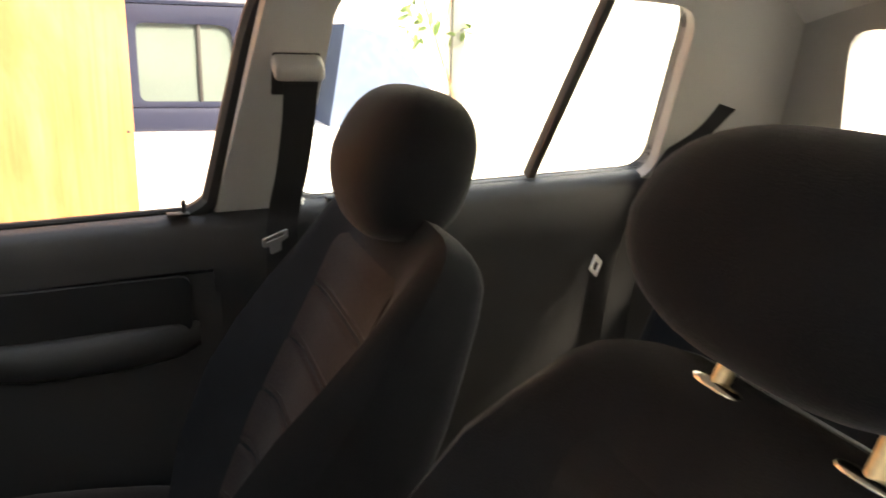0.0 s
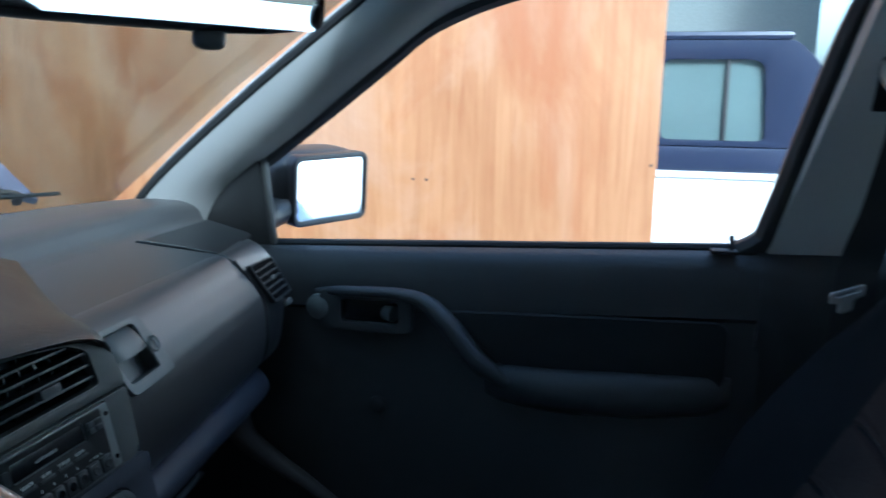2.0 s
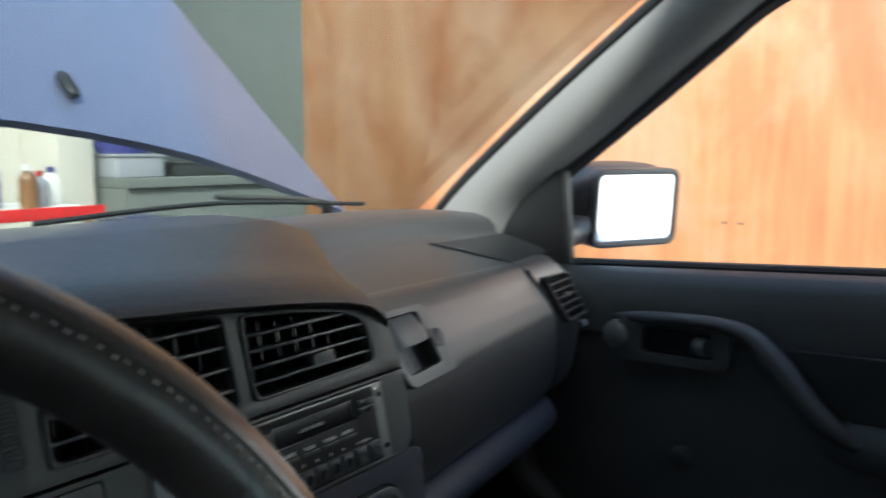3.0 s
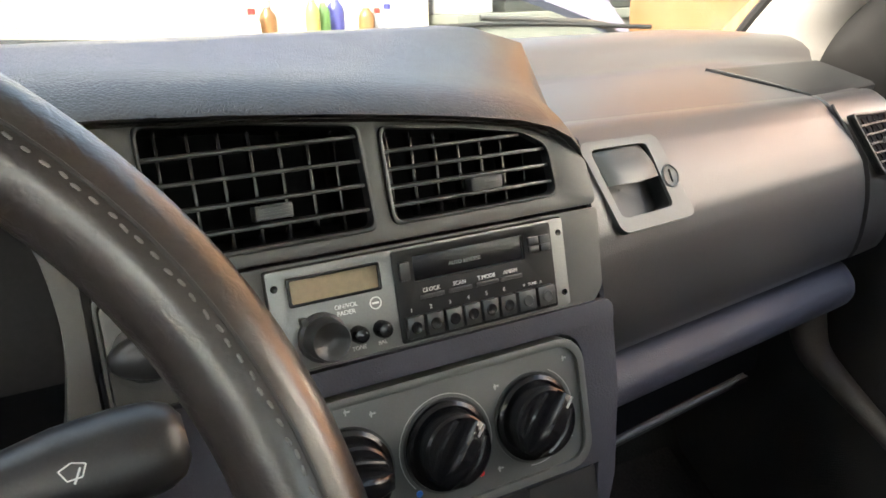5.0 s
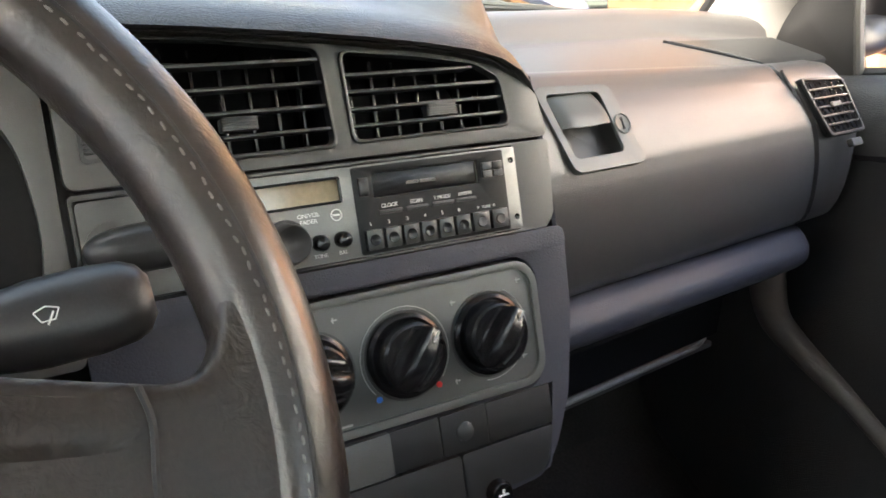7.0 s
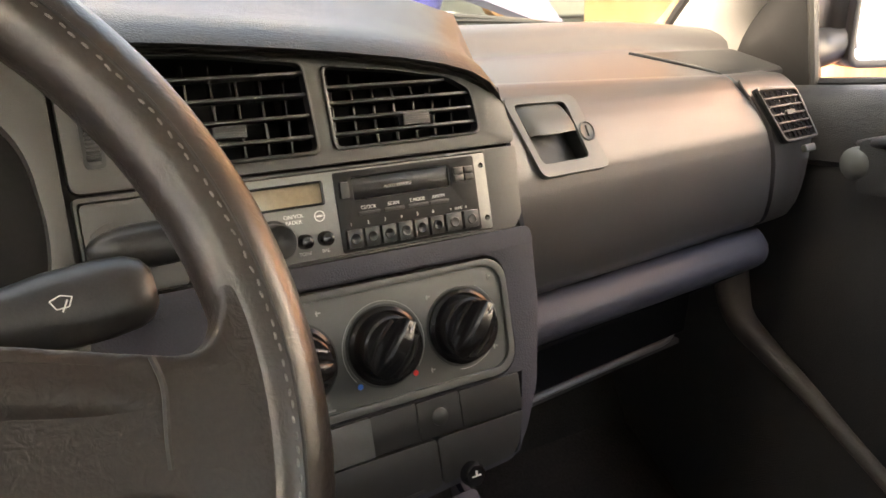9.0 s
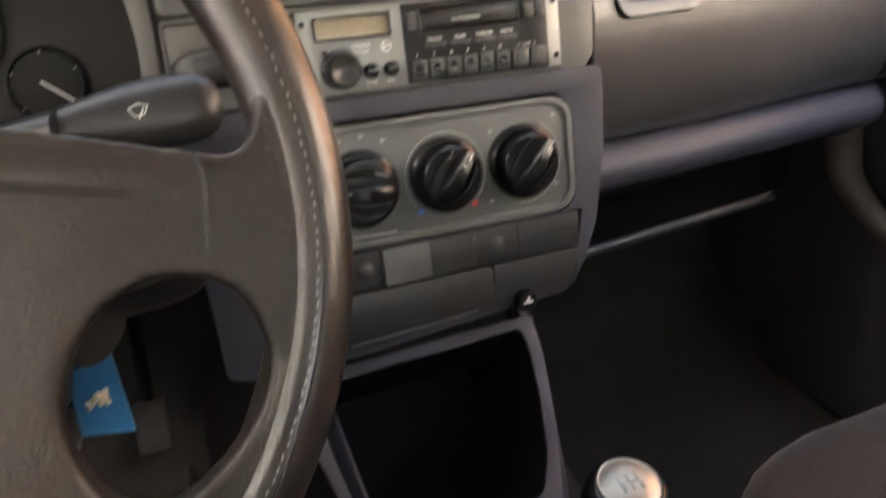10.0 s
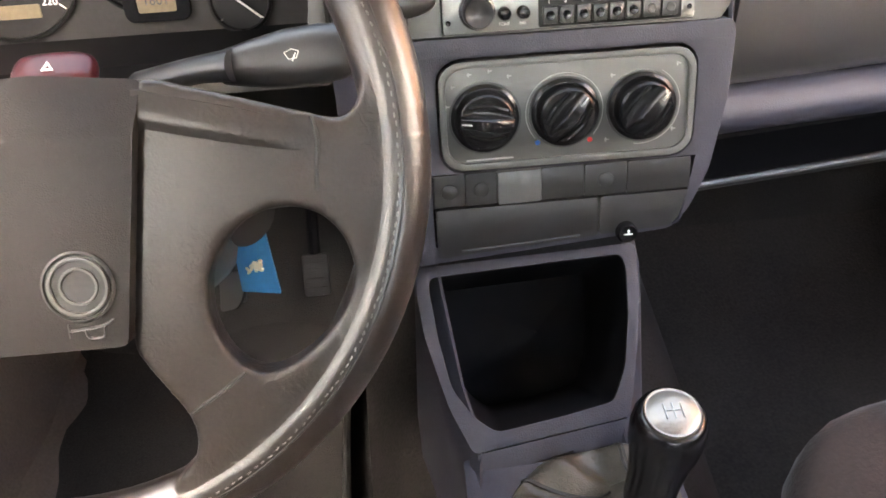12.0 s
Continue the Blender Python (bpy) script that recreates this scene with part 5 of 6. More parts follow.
for nm, cx, cz, r, ang in (("speedometer", -0.069, 0.010, 0.055, 130), ("rev_counter", 0.035, 0.018, 0.050, 100), ("fuel_gauge", 0.100, -0.026, 0.024, -40)):
    dl = part(nm, lathe([(0.0, 0.001), (r, 0.001), (r, 0.004), (r - 0.002, 0.005), (r - 0.003, 0.002), (0, 0.0022)], 40, CF @ Matrix.Translation((cx, cz, 0))), DIALM, clu, "dark round dial")
    part("needle", moved(box(-r * 0.15, -0.0008, 0.006, r * 0.85, 0.0008, 0.0075, 0.0003), CF @ Matrix.Translation((cx, cz, 0)) @ Matrix.Rotation(radians(ang), 4, "Z")), WHITEP, dl, "white needle")
    for k in range(0, 13 if r > 0.03 else 5):
        a = radians(220 - 260 * k / (12 if r > 0.03 else 4))
        part("tick", moved(box(r * 0.82, -0.0005, 0.0024, r * 0.93, 0.0005, 0.0030, 0), CF @ Matrix.Translation((cx, cz, 0)) @ Matrix.Rotation(a, 4, "Z")), WHITEP, dl)
lettering("220", 0.008, CF @ Matrix.Translation((-0.0410, -0.0170, 0.0028)), WHITEP, clu)
for k in range(8):
    a = radians(220 - 260 * k / 10)
    lettering(str(20 * k), 0.007, CF @ Matrix.Translation((-0.069 + 0.037 * math.cos(a), 0.010 + 0.037 * math.sin(a), 0.0028)), WHITEP, clu)
part("odometer_frame", ring(rrect(0.013, -0.037, 0.063, -0.007, 0.008), rrect(0.0235, -0.0300, 0.0525, -0.0140, 0.002), 0.003, 0.0062, CF, 0.001), DEEP, clu)
part("odometer_display", plate(rrect(0.0225, -0.0310, 0.0535, -0.0130, 0.002), (), 0.002, 0.0055, CF), ODOM, clu, "amber digital display")
lettering("1601", 0.0100, CF @ Matrix.Translation((0.038, -0.0215, 0.0058)), BLACK, clu)
part("odometer_strip", plate(rrect(-0.092, -0.028, -0.049, -0.018, 0.001), (), 0.002, 0.0035, CF), ODOM, clu)

# ---- steering column, stalks, switch ----
col = thing("steering_column", "black steering column shroud", "steering column")
WH = axes((-0.324, 0.4072, 0.8474), (1, 0, 0), (0, 0.440, 0.898))
secs = []
for w, hw, hh, dv in ((-0.045, 0.062, 0.055, -0.040), (-0.10, 0.072, 0.062, -0.045), (-0.16, 0.078, 0.064, -0.04), (-0.24, 0.07, 0.06, -0.03)):
    secs.append([WH @ Vector((hw * math.copysign(abs(math.cos(t)) ** 0.5, math.cos(t)), dv + hh * math.copysign(abs(math.sin(t)) ** 0.5, math.sin(t)), w)) for t in np.linspace(0, 2 * math.pi, 24, endpoint=False)])
part("shroud", loft(secs), BLACK, col)
secs = []
for w, hw, hh, du, dv in ((-0.085, 0.052, 0.018, 0.090, -0.016), (-0.105, 0.066, 0.024, 0.093, -0.019), (-0.16, 0.070, 0.028, 0.089, -0.020), (-0.23, 0.060, 0.030, 0.075, -0.02)):
    secs.append([WH @ Vector((du + hw * math.copysign(abs(math.cos(t)) ** 0.6, math.cos(t)), dv + hh * math.copysign(abs(math.sin(t)) ** 0.6, math.sin(t)), w)) for t in np.linspace(0, 2 * math.pi, 26, endpoint=False)])
part("lower_shroud", loft(secs), BLACK, col, "black lower shroud round the ignition lock")
part("ignition_barrel", tube([(-0.25, 0.50, 0.765), (-0.225, 0.475, 0.758)], [0.020, 0.018], 16, 3), BLACK, col)
stalk = thing("wiper_stalk", "black wiper stalk with a white symbol", "stalk")
part("arm", tube([(-0.285, 0.520, 0.836), (-0.25, 0.510, 0.848), (-0.222, 0.503, 0.853)], [0.012, 0.010, 0.012], 14, 5, 0.8), BLACK, stalk)
SM = axes((-0.186, 0.5, 0.857), (0.985, -0.06, 0.10), (-0.06, 0.45, 0.88))
secs = []
for u, hv, hw in ((-0.046, 0.010, 0.010), (-0.040, 0.0115, 0.011), (-0.025, 0.0145, 0.0115), (-0.005, 0.0175, 0.012), (0.015, 0.0178, 0.012), (0.028, 0.0165, 0.0115), (0.034, 0.0135, 0.010), (0.0375, 0.008, 0.006)):
    secs.append([SM @ Vector((u, hv * math.copysign(abs(math.cos(t)) ** 0.8, math.cos(t)), -0.010 + hw * math.sin(t))) for t in np.linspace(0, 2 * math.pi, 22, endpoint=False)])
paddle = part("paddle", loft(secs), BLACK, stalk)
sym = [(-0.0044, 0.0024), (0.0, 0.004), (0.0044, 0.0024), (0.0024, -0.0016), (-0.0024, -0.0016)]
part("wiper_symbol", merge(*[tube([SM @ Vector((*sym[i - 1], 0.0022)), SM @ Vector((*sym[i], 0.0020))], 0.0003, 5, 1) for i in range(5)], tube([SM @ Vector((-0.0004, -0.0032, 0.0022)), SM @ Vector((0.0024, 0.0016, 0.0021))], 0.0004, 5, 1)), WHITEP, paddle)
hz = thing("hazard_switch", "dark red hazard switch on the column", "switch")
hzb = part("button", moved(superblob(0.024, 0.014, 0.008, 3.5, 24, 10), Matrix.Translation((-0.323, 0.497, 0.8575)) @ Matrix.Rotation(radians(20), 4, "X")), HAZ, hz)
tri = [(-0.0055, -0.003), (0.0055, -0.003), (0, 0.006)]
part("triangle_mark", plate(tri, ([(x * 0.45, y * 0.45) for x, y in tri],), 0, 0.0006, Matrix.Translation((-0.323, 0.490, 0.8650)) @ Matrix.Rotation(radians(40), 4, "X") @ Matrix.Scale(0.66, 4)), WHITEP, hzb)

# ---- steering wheel ----
EYE_U, EYE_V, EYE_W = 0.196, 0.005, 0.392


def wp(u, v, w):
    """A point of the wheel raised by w, kept in line with its place on the rim's plane."""
    k = w / EYE_W
    return (u + (EYE_U - u) * k, v + (EYE_V - v) * k)


sw = thing("steering_wheel", "worn dark leather four-spoke steering wheel", "steering wheel")
R, r = 0.1958, 0.0155
secs = []
for i in range(97):
    a = 2 * math.pi * i / 96
    secs.append([WH @ Vector(((R + r * 1.06 * math.cos(t)) * math.cos(a), (R + r * 1.06 * math.cos(t)) * math.sin(a), r * 0.95 * math.sin(t))) for t in np.linspace(0, 2 * math.pi, 18, endpoint=False)])
wheel_body = [loft(secs, caps=False)]
secs = []
for i in range(129):
    a = 2 * math.pi * i / 128
    secs.append([WH @ Vector(((R + (r * 1.06 + 0.0002) * math.cos(t)) * math.cos(a), (R + (r * 1.06 + 0.0002) * math.cos(t)) * math.sin(a), (r * 0.95 + 0.0002) * math.sin(t))) for t in np.linspace(0, 2 * math.pi, 28, endpoint=False)])
part("rim_wrap", loft(secs, caps=False), LEATHER, sw, "hand-polished brown leather round the rim", 60)
st = []
random.seed(11)
for k in range(252):
    a = 2 * math.pi * (k + 0.10 * math.sin(k * 1.7)) / 252
    da, sk = 0.0150 + 0.003 * random.random(), 0.0006 * (random.random() - 0.5)
    rr, ww = R + 0.0003 * math.sin(k * 2.3), r * 0.955
    st.append(tube([WH @ Vector(((rr - sk) * math.cos(a), (rr - sk) * math.sin(a), ww - 0.0006)), WH @ Vector((rr * math.cos(a + da * 0.5), rr * math.sin(a + da * 0.5), ww + 0.0003)), WH @ Vector(((rr + sk) * math.cos(a + da), (rr + sk) * math.sin(a + da), ww - 0.0006))], 0.00048, 6, 2))
tagged(part("stitching", merge(*st), THREAD, sw, "pale grey stitches along the rim"), kind="stuff")
tagged(part("wrap_seam", loft([[WH @ Vector(((R + r * 0.16 + 0.0008 * math.cos(t)) * math.cos(a), (R + r * 0.16 + 0.0008 * math.cos(t)) * math.sin(a), r * 0.93 + 0.0010 * math.sin(t))) for t in np.linspace(0, 2 * math.pi, 6, endpoint=False)] for a in np.linspace(0, 2 * math.pi, 97)], caps=False), RUBBER, sw))
for sx in (1, -1):
    out = [wp(u, v, 0.012) for u, v in ((0.0697, 0.0402), (0.114, 0.0272), (0.1551, 0.0146), (0.1651, 0.0117), (0.1721, 0.0131), (0.1775, 0.0201), (0.181, 0.0321), (0.188, 0.0442))]
    out += [(0.1925 * math.cos(radians(a)), 0.1925 * math.sin(radians(a))) for a in (0, -12, -24, -36, -48, -58, -66, -70)]
    out += [wp(u, v, 0.012) for u, v in ((0.0600, -0.1745), (0.0720, -0.1640), (0.0750, -0.1540), (0.0738, -0.1395), (0.0485, -0.0985))]
    hole = [wp(u, v, 0.012) for u, v in ((0.1345, -0.0294), (0.1524, -0.0343), (0.1644, -0.0481), (0.1684, -0.0676), (0.1626, -0.086), (0.147, -0.1033), (0.1305, -0.1148), (0.1149, -0.1196), (0.1021, -0.1129), (0.0931, -0.0975), (0.0894, -0.0802), (0.0925, -0.0607), (0.1031, -0.0442), (0.1168, -0.0334))]
    if sx < 0:
        out, hole = [(-u, v) for u, v in out], [(-u, v) for u, v in hole]
    wheel_body.append(plate(rounded(out, 0.006, 3), (rounded(hole, 0.008, 3),), -0.009, 0.0128, WH, 0.0095, 5))
    j = [wp(u, v, 0.016) for u, v in ((0.1531, 0.0141), (0.1551, 0.0032), (0.1533, -0.0117), (0.1523, -0.0235))]
    part("leather_joint", tube([WH @ Vector((sx * u, v, w)) for (u, v), w in zip(j, (0.0142, 0.0138, 0.0128, 0.0122))], 0.0012, 6, 4), RUBBER, sw)
    j = [wp(u, v, 0.016) for u, v in ((0.0733, -0.1376), (0.0887, -0.1281), (0.1042, -0.1176))]
    part("leather_joint", tube([WH @ Vector((sx * u, v, 0.0130)) for u, v in j], 0.0011, 6, 4), RUBBER, sw)
rim = part("leather_spokes", merge(*wheel_body), SPOKE, sw, "dark leather spokes grown into the rim")
md = rim.modifiers.new("grow", "REMESH")
md.mode, md.voxel_size, md.use_smooth_shade = "VOXEL", 0.0022, True
md = rim.modifiers.new("soften", "SMOOTH")
md.factor, md.iterations = 0.5, 12
roll_top = [(-0.0966, 0.0382), (0.0135, 0.0442), (0.0697, 0.0382), (0.11, 0.0275), (0.1561, 0.0141)]
roll_low = [(-0.0959, 0.0221), (0.014, 0.0241), (0.0681, 0.0181), (0.11, 0.0080), (0.1545, -0.0025)]
secs = []
for u in np.linspace(0.0665, 0.153, 24):
    fade = 1 - max(0.0, (u - 0.120) / 0.033) ** 2
    hi, lo = lerp(roll_top, u), lerp(roll_low, u)
    secs.append([WH @ Vector((*wp(u, lo + (hi - lo) * f, 0.014), w)) for f, w in ((-0.30, 0.0120), (-0.12, 0.0124 + 0.0008 * fade), (0.0, 0.0124 + 0.0020 * fade), (0.14, 0.0124 + 0.0025 * fade), (0.45, 0.0124 + 0.0021 * fade), (0.75, 0.0118 + 0.0014 * fade), (0.95, 0.0080), (1.03, 0.0), (0.9, -0.004), (0.0, 0.004))])
part("spoke_roll", loft(secs), SPOKE, sw, "leather roll along the top of the spokes")
padp = [wp(u, v, 0.021) for u, v in ((-0.1016, 0.0382), (0.0134, 0.0452), (0.0692, 0.0392), (0.047, -0.0961), (-0.0187, -0.0961), (-0.0807, -0.0898))]
pad_bm = plate(rounded(padp, 0.004, 3), (), -0.02, 0.021, None, 0.006, 4)
for v0 in (0.010, 0.013, 0.016):
    bmesh.ops.bisect_plane(pad_bm, geom=pad_bm.verts[:] + pad_bm.edges[:] + pad_bm.faces[:], plane_co=(0, v0, 0), plane_no=(0.04, 1, 0))
for v in pad_bm.verts:
    if v.co.z > 0:
        v.co.z -= 0.42 * max(0.0, v.co.y - 0.013) + 0.08 * max(0.0, min(v.co.y, 0.013) - 0.010)
horn = part("horn_pad", moved(pad_bm, WH), HORN, sw, "grey-brown vinyl horn pad")
ec = wp(0.0269, -0.0622, 0.021)
EM = WH @ Matrix.Translation((*ec, -0.009))
part("emblem_dish", lathe([(0, 0.0290), (0.0172, 0.0300), (0.0178, 0.0312), (0.0165, 0.0318), (0.0160, 0.0306), (0.0, 0.0300)], 36, EM), RUBBER, horn)
emb = [ring(circle(0, 0, 0.0148, 36), circle(0, 0, 0.0130, 36), 0.0300, 0.0322, EM, 0.0006)]
emb.append(ring(circle(0, 0, 0.0095, 28), circle(0, 0, 0.0080, 28), 0.0300, 0.0315, EM, 0.0005))
part("emblem", merge(*emb), BEZEL, horn, "round raised grey emblem")
hc = wp(0.0291, -0.0855, 0.021)
HM = WH @ Matrix.Translation((*hc, 0.0211))
part("horn_symbol", merge(tube([HM @ Vector((-0.010, 0, 0)), HM @ Vector((0.006, 0.0015, 0)), HM @ Vector((0.012, 0.0045, 0))], 0.0007, 5, 3), tube([HM @ Vector((-0.010, -0.0035, 0)), HM @ Vector((-0.010, 0.0035, 0))], 0.0007, 5, 1), tube([HM @ Vector((-0.002, 0, 0)), HM @ Vector((-0.001, -0.004, 0)), HM @ Vector((0.006, -0.004, 0)), HM @ Vector((0.007, 0.001, 0))], 0.0006, 5, 3)), BLACK, horn)

# ---- key with fob ----
GOLD = material("gold_relief", (0.85, 0.72, 0.52), 0.35, metal=0.8, mix=0.2)
key = thing("key_fob", "blue key fob with a gold figure hanging from the ignition", "key ring")
FM = axes((-0.234, 0.512, 0.697), (0.98, 0.0, 0.10), (-0.21, 0.1, 0.96))
TAG = [(-0.0150, 0.0206), (0.0085, 0.0243), (0.0065, -0.0252), (-0.0190, -0.0182)]
fob = part("tag", plate(rounded(TAG, 0.0015, 3), (), -0.0015, 0.0015, FM, 0.0006), FOBM, key, "bright blue tag")
part("tag_edge", ring([(u * 1.05 + 0.0003, v * 1.03) for u, v in TAG], [(u * 0.93 - 0.0002, v * 0.95) for u, v in TAG], -0.0012, 0.0019, FM), FOBM, fob)
fig = []
random.seed(5)
for k in range(11):
    q = Vector((-0.0075 + 0.0115 * random.random(), -0.0045 + 0.0085 * random.random(), 0.0))
    fig.append(moved(superblob(0.0012 + 0.0014 * random.random(), 0.0010 + 0.0010 * random.random(), 0.0012, 2.2, 8, 6), Matrix.Translation(q) @ Matrix.Rotation(3.1 * random.random(), 4, "Z")))
part("gold_figure", moved(merge(superblob(0.0052, 0.0024, 0.0014, 2, 12, 6), *fig), FM @ Matrix.Translation((-0.004, 0.0015, 0.0024))), GOLD, fob, "small gold relief")
part("split_ring", tube([FM @ Vector((0.008 * math.cos(a), 0.031 + 0.008 * math.sin(a), 0)) for a in np.linspace(0, 2 * math.pi, 13)], 0.0009, 6, 2), STEEL, key)
part("key_head", plate(rounded([(-0.0335, -0.003), (-0.0175, -0.004), (-0.0190, -0.021), (-0.0292, -0.0355), (-0.0425, -0.037)], 0.004), (), -0.006, -0.003, FM, 0.001), BEZEL, key, "grey key head")
part("key_edge", tube([FM @ Vector((u, v, -0.0028)) for u, v in ((-0.0185, -0.012), (-0.0195, -0.021), (-0.024, -0.030), (-0.0292, -0.0355))], 0.0010, 6, 3), STEEL, key, "bright worn key edge")
part("key_blade", merge(box(-0.012, 0.036, -0.003, 0.010, 0.060, 0.003, 0.002, FM)), BLACK, key)

# ---- centre console ----
con = thing("centre_console", "dark console with an open cubby before the gear lever", "console")
CB = axes((-0.008, 0.57, 0.638), (1, 0, 0), (0, 0.69, 0.72))
frame_o = rounded([(-0.1145, -0.002), (0.070, 0.004), (0.0695, -0.030), (0.063, -0.076), (0.0552, -0.113), (0.0485, -0.1375), (-0.0815, -0.156), (-0.098, -0.118), (-0.1128, -0.060), (-0.1168, -0.022)], 0.005, 4)
frame_i = rounded([(-0.1040, -0.0105), (0.0575, -0.0045), (0.0603, -0.0166), (0.0573, -0.057), (0.0494, -0.0985), (0.0372, -0.125), (-0.004, -0.1326), (-0.0605, -0.1409), (-0.0778, -0.128), (-0.0941, -0.1036), (-0.102, -0.0613), (-0.1061, -0.0186)], 0.006, 4)
part("cubby_frame", ring(frame_o, frame_i, -0.005, 0.004, CB, 0.004), LOWER, con, "blue-grey frame round the cubby")
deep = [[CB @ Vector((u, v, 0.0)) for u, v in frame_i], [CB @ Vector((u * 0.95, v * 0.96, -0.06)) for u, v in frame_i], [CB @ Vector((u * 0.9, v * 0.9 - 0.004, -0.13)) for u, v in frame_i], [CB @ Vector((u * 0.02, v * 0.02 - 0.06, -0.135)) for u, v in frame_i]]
part("cubby", loft(deep, caps=False), CUBBYM, con, "deep cubby with its shade coloured in near black")
secs = []
for y, hw, zt in ((0.62, 0.094, 0.655), (0.57, 0.092, 0.632), (0.50, 0.080, 0.565), (0.462, 0.068, 0.530), (0.45, 0.072, 0.520), (0.36, 0.080, 0.502), (0.25, 0.080, 0.49), (0.05, 0.075, 0.475), (-0.05, 0.072, 0.46)):
    secs.append([(-0.024 - hw - 0.02, y, 0.30), (-0.024 - hw - 0.006, y, zt - 0.05), (-0.024 - hw, y, zt - 0.010), (-0.024 - hw + 0.010, y, zt), (-0.024 + hw - 0.010, y, zt), (-0.024 + hw, y, zt - 0.010), (-0.024 + hw + 0.006, y, zt - 0.05), (-0.024 + hw + 0.02, y, 0.30)])
rows = [s[:4] for s in secs]
part("console_side", sheet(rows, 0.004), LOWER, con)
part("console_side", sheet([s[4:] for s in secs], 0.004), LOWER, con)
joint = [CB @ Vector((u, -0.1455 + 0.1425 * u, 0.0)) for u in (-0.078, -0.04, 0.0, 0.03, 0.047)]
part("console_top", sheet([joint, [(p.x * 1.01, p.y - 0.007, p.z - 0.010) for p in joint], [(p.x * 1.02, 0.4625, 0.5165) for p in joint]], 0.004), LOWER, con, "sloping console top before the gaiter")
part("console_joint", tube([p + Vector((0, 0.0006, 0.0008)) for p in joint], 0.0014, 6, 3), BLACK, con)
GAITER_HOLE = rounded([(-0.076, 0.375), (-0.066, 0.424), (-0.040, 0.450), (-0.004, 0.4605), (0.035, 0.461), (0.054, 0.450), (0.066, 0.420), (0.066, 0.300), (-0.076, 0.300)], 0.014, 5)
part("gaiter_frame", plate(rounded([(-0.098, 0.463), (0.052, 0.4645), (0.070, 0.44), (0.074, 0.27), (-0.100, 0.27)], 0.004), [GAITER_HOLE], 0.512, 0.5165, None, 0.002), LOWER, con, "flat collar round the gaiter")
part("console_rear_top", sheet([[(x, y, z) for x in (-0.095, 0.0, 0.08)] for y, z in ((0.275, 0.493), (0.15, 0.482), (-0.05, 0.462))], 0.006), LOWER, con)
gear = thing("gear_lever", "gear lever with a metal-topped black knob and leather gaiter", "gear lever")
secs = []
foot = Vector((0.032, 0.392))
edges = [(Vector(GAITER_HOLE[k - 1]), Vector(p)) for k, p in enumerate(GAITER_HOLE)]
rim_pts = [a.lerp(b, j / n) for a, b in edges for n in [max(1, round((b - a).length / 0.005))] for j in range(n)]
for k, (q, h) in enumerate(((0.0, 0.506), (0.0, 0.515), (0.03, 0.5205), (0.10, 0.5235), (0.20, 0.5245), (0.32, 0.5225), (0.45, 0.5215), (0.58, 0.523), (0.70, 0.526), (0.80, 0.531), (0.86, 0.538))):
    row = []
    for j, p in enumerate(rim_pts):
        a = math.atan2(p.y - foot.y, p.x - foot.x)
        fold = math.sin(9 * a + 1.3 * math.sin(2 * a)) * min(1.0, 5 * q) * (1 - q)
        c = p.lerp(foot + 0.016 * Vector((math.cos(a), math.sin(a))), q)
        row.append((c.x, c.y, h + 0.012 * fold))
    secs.append(row)
gaiter = part("gaiter", loft(secs), BOOT, gear, "creased olive leather gaiter", 60)
for k in (8, 24, 40):
    for s in (-1, 1):
        part("gaiter_seam", tube([(Vector(c[k]) * (1 - 0.02) + Vector(c[k + s]) * 0.02) + Vector((0.0012 * s, 0, 0.0004)) for c in secs], 0.0011, 6, 2), BLACK, gaiter)
KM = axes((0.043, 0.4166, 0.5324), (1, 0, 0), (0, 0.99, 0.15))


def lean(bm):
    """The knob's foot runs back to the lever."""
    for v in bm.verts:
        f = max(0.0, 1 - v.co.z / 0.07)
        v.co.x -= 0.011 * f
        v.co.y -= 0.022 * f
    return moved(bm, KM)


part("neck", lean(lathe([(0.0, -0.02), (0.014, -0.02), (0.016, 0.004), (0.0185, 0.012), (0.0, 0.012)], 24)), STEEL, gear, "bright metal collar")
knob = part("knob", lean(lathe([(0.0, 0.008), (0.0185, 0.010), (0.0195, 0.028), (0.0220, 0.046), (0.0258, 0.060), (0.0270, 0.070), (0.0262, 0.080), (0.0235, 0.0875), (0.0205, 0.0895), (0.0, 0.088)], 36)), GLOSSB, gear, "glossy black knob")
part("cap_ring", lathe([(0.0186, 0.0880), (0.0204, 0.0880), (0.0204, 0.0905), (0.0196, 0.0915), (0.0188, 0.0908)], 36, KM), CHROME, knob, "bright ring round the cap")
part("knob_cap", lathe([(0.0, 0.0885), (0.0186, 0.0885), (0.0186, 0.0905), (0.0150, 0.0922), (0.008, 0.0932), (0.0, 0.0935)], 36, KM), CHROME, knob, "brushed metal knob cap")
part("shift_pattern", merge(*[tube([KM @ Vector((x, -0.006, 0.0936)), KM @ Vector((x, 0.006, 0.0936))], 0.0006, 5, 1) for x in (-0.006, 0, 0.006)], tube([KM @ Vector((-0.006, 0, 0.0938)), KM @ Vector((0.006, 0, 0.0938))], 0.0005, 5, 1)), GREYP, knob)

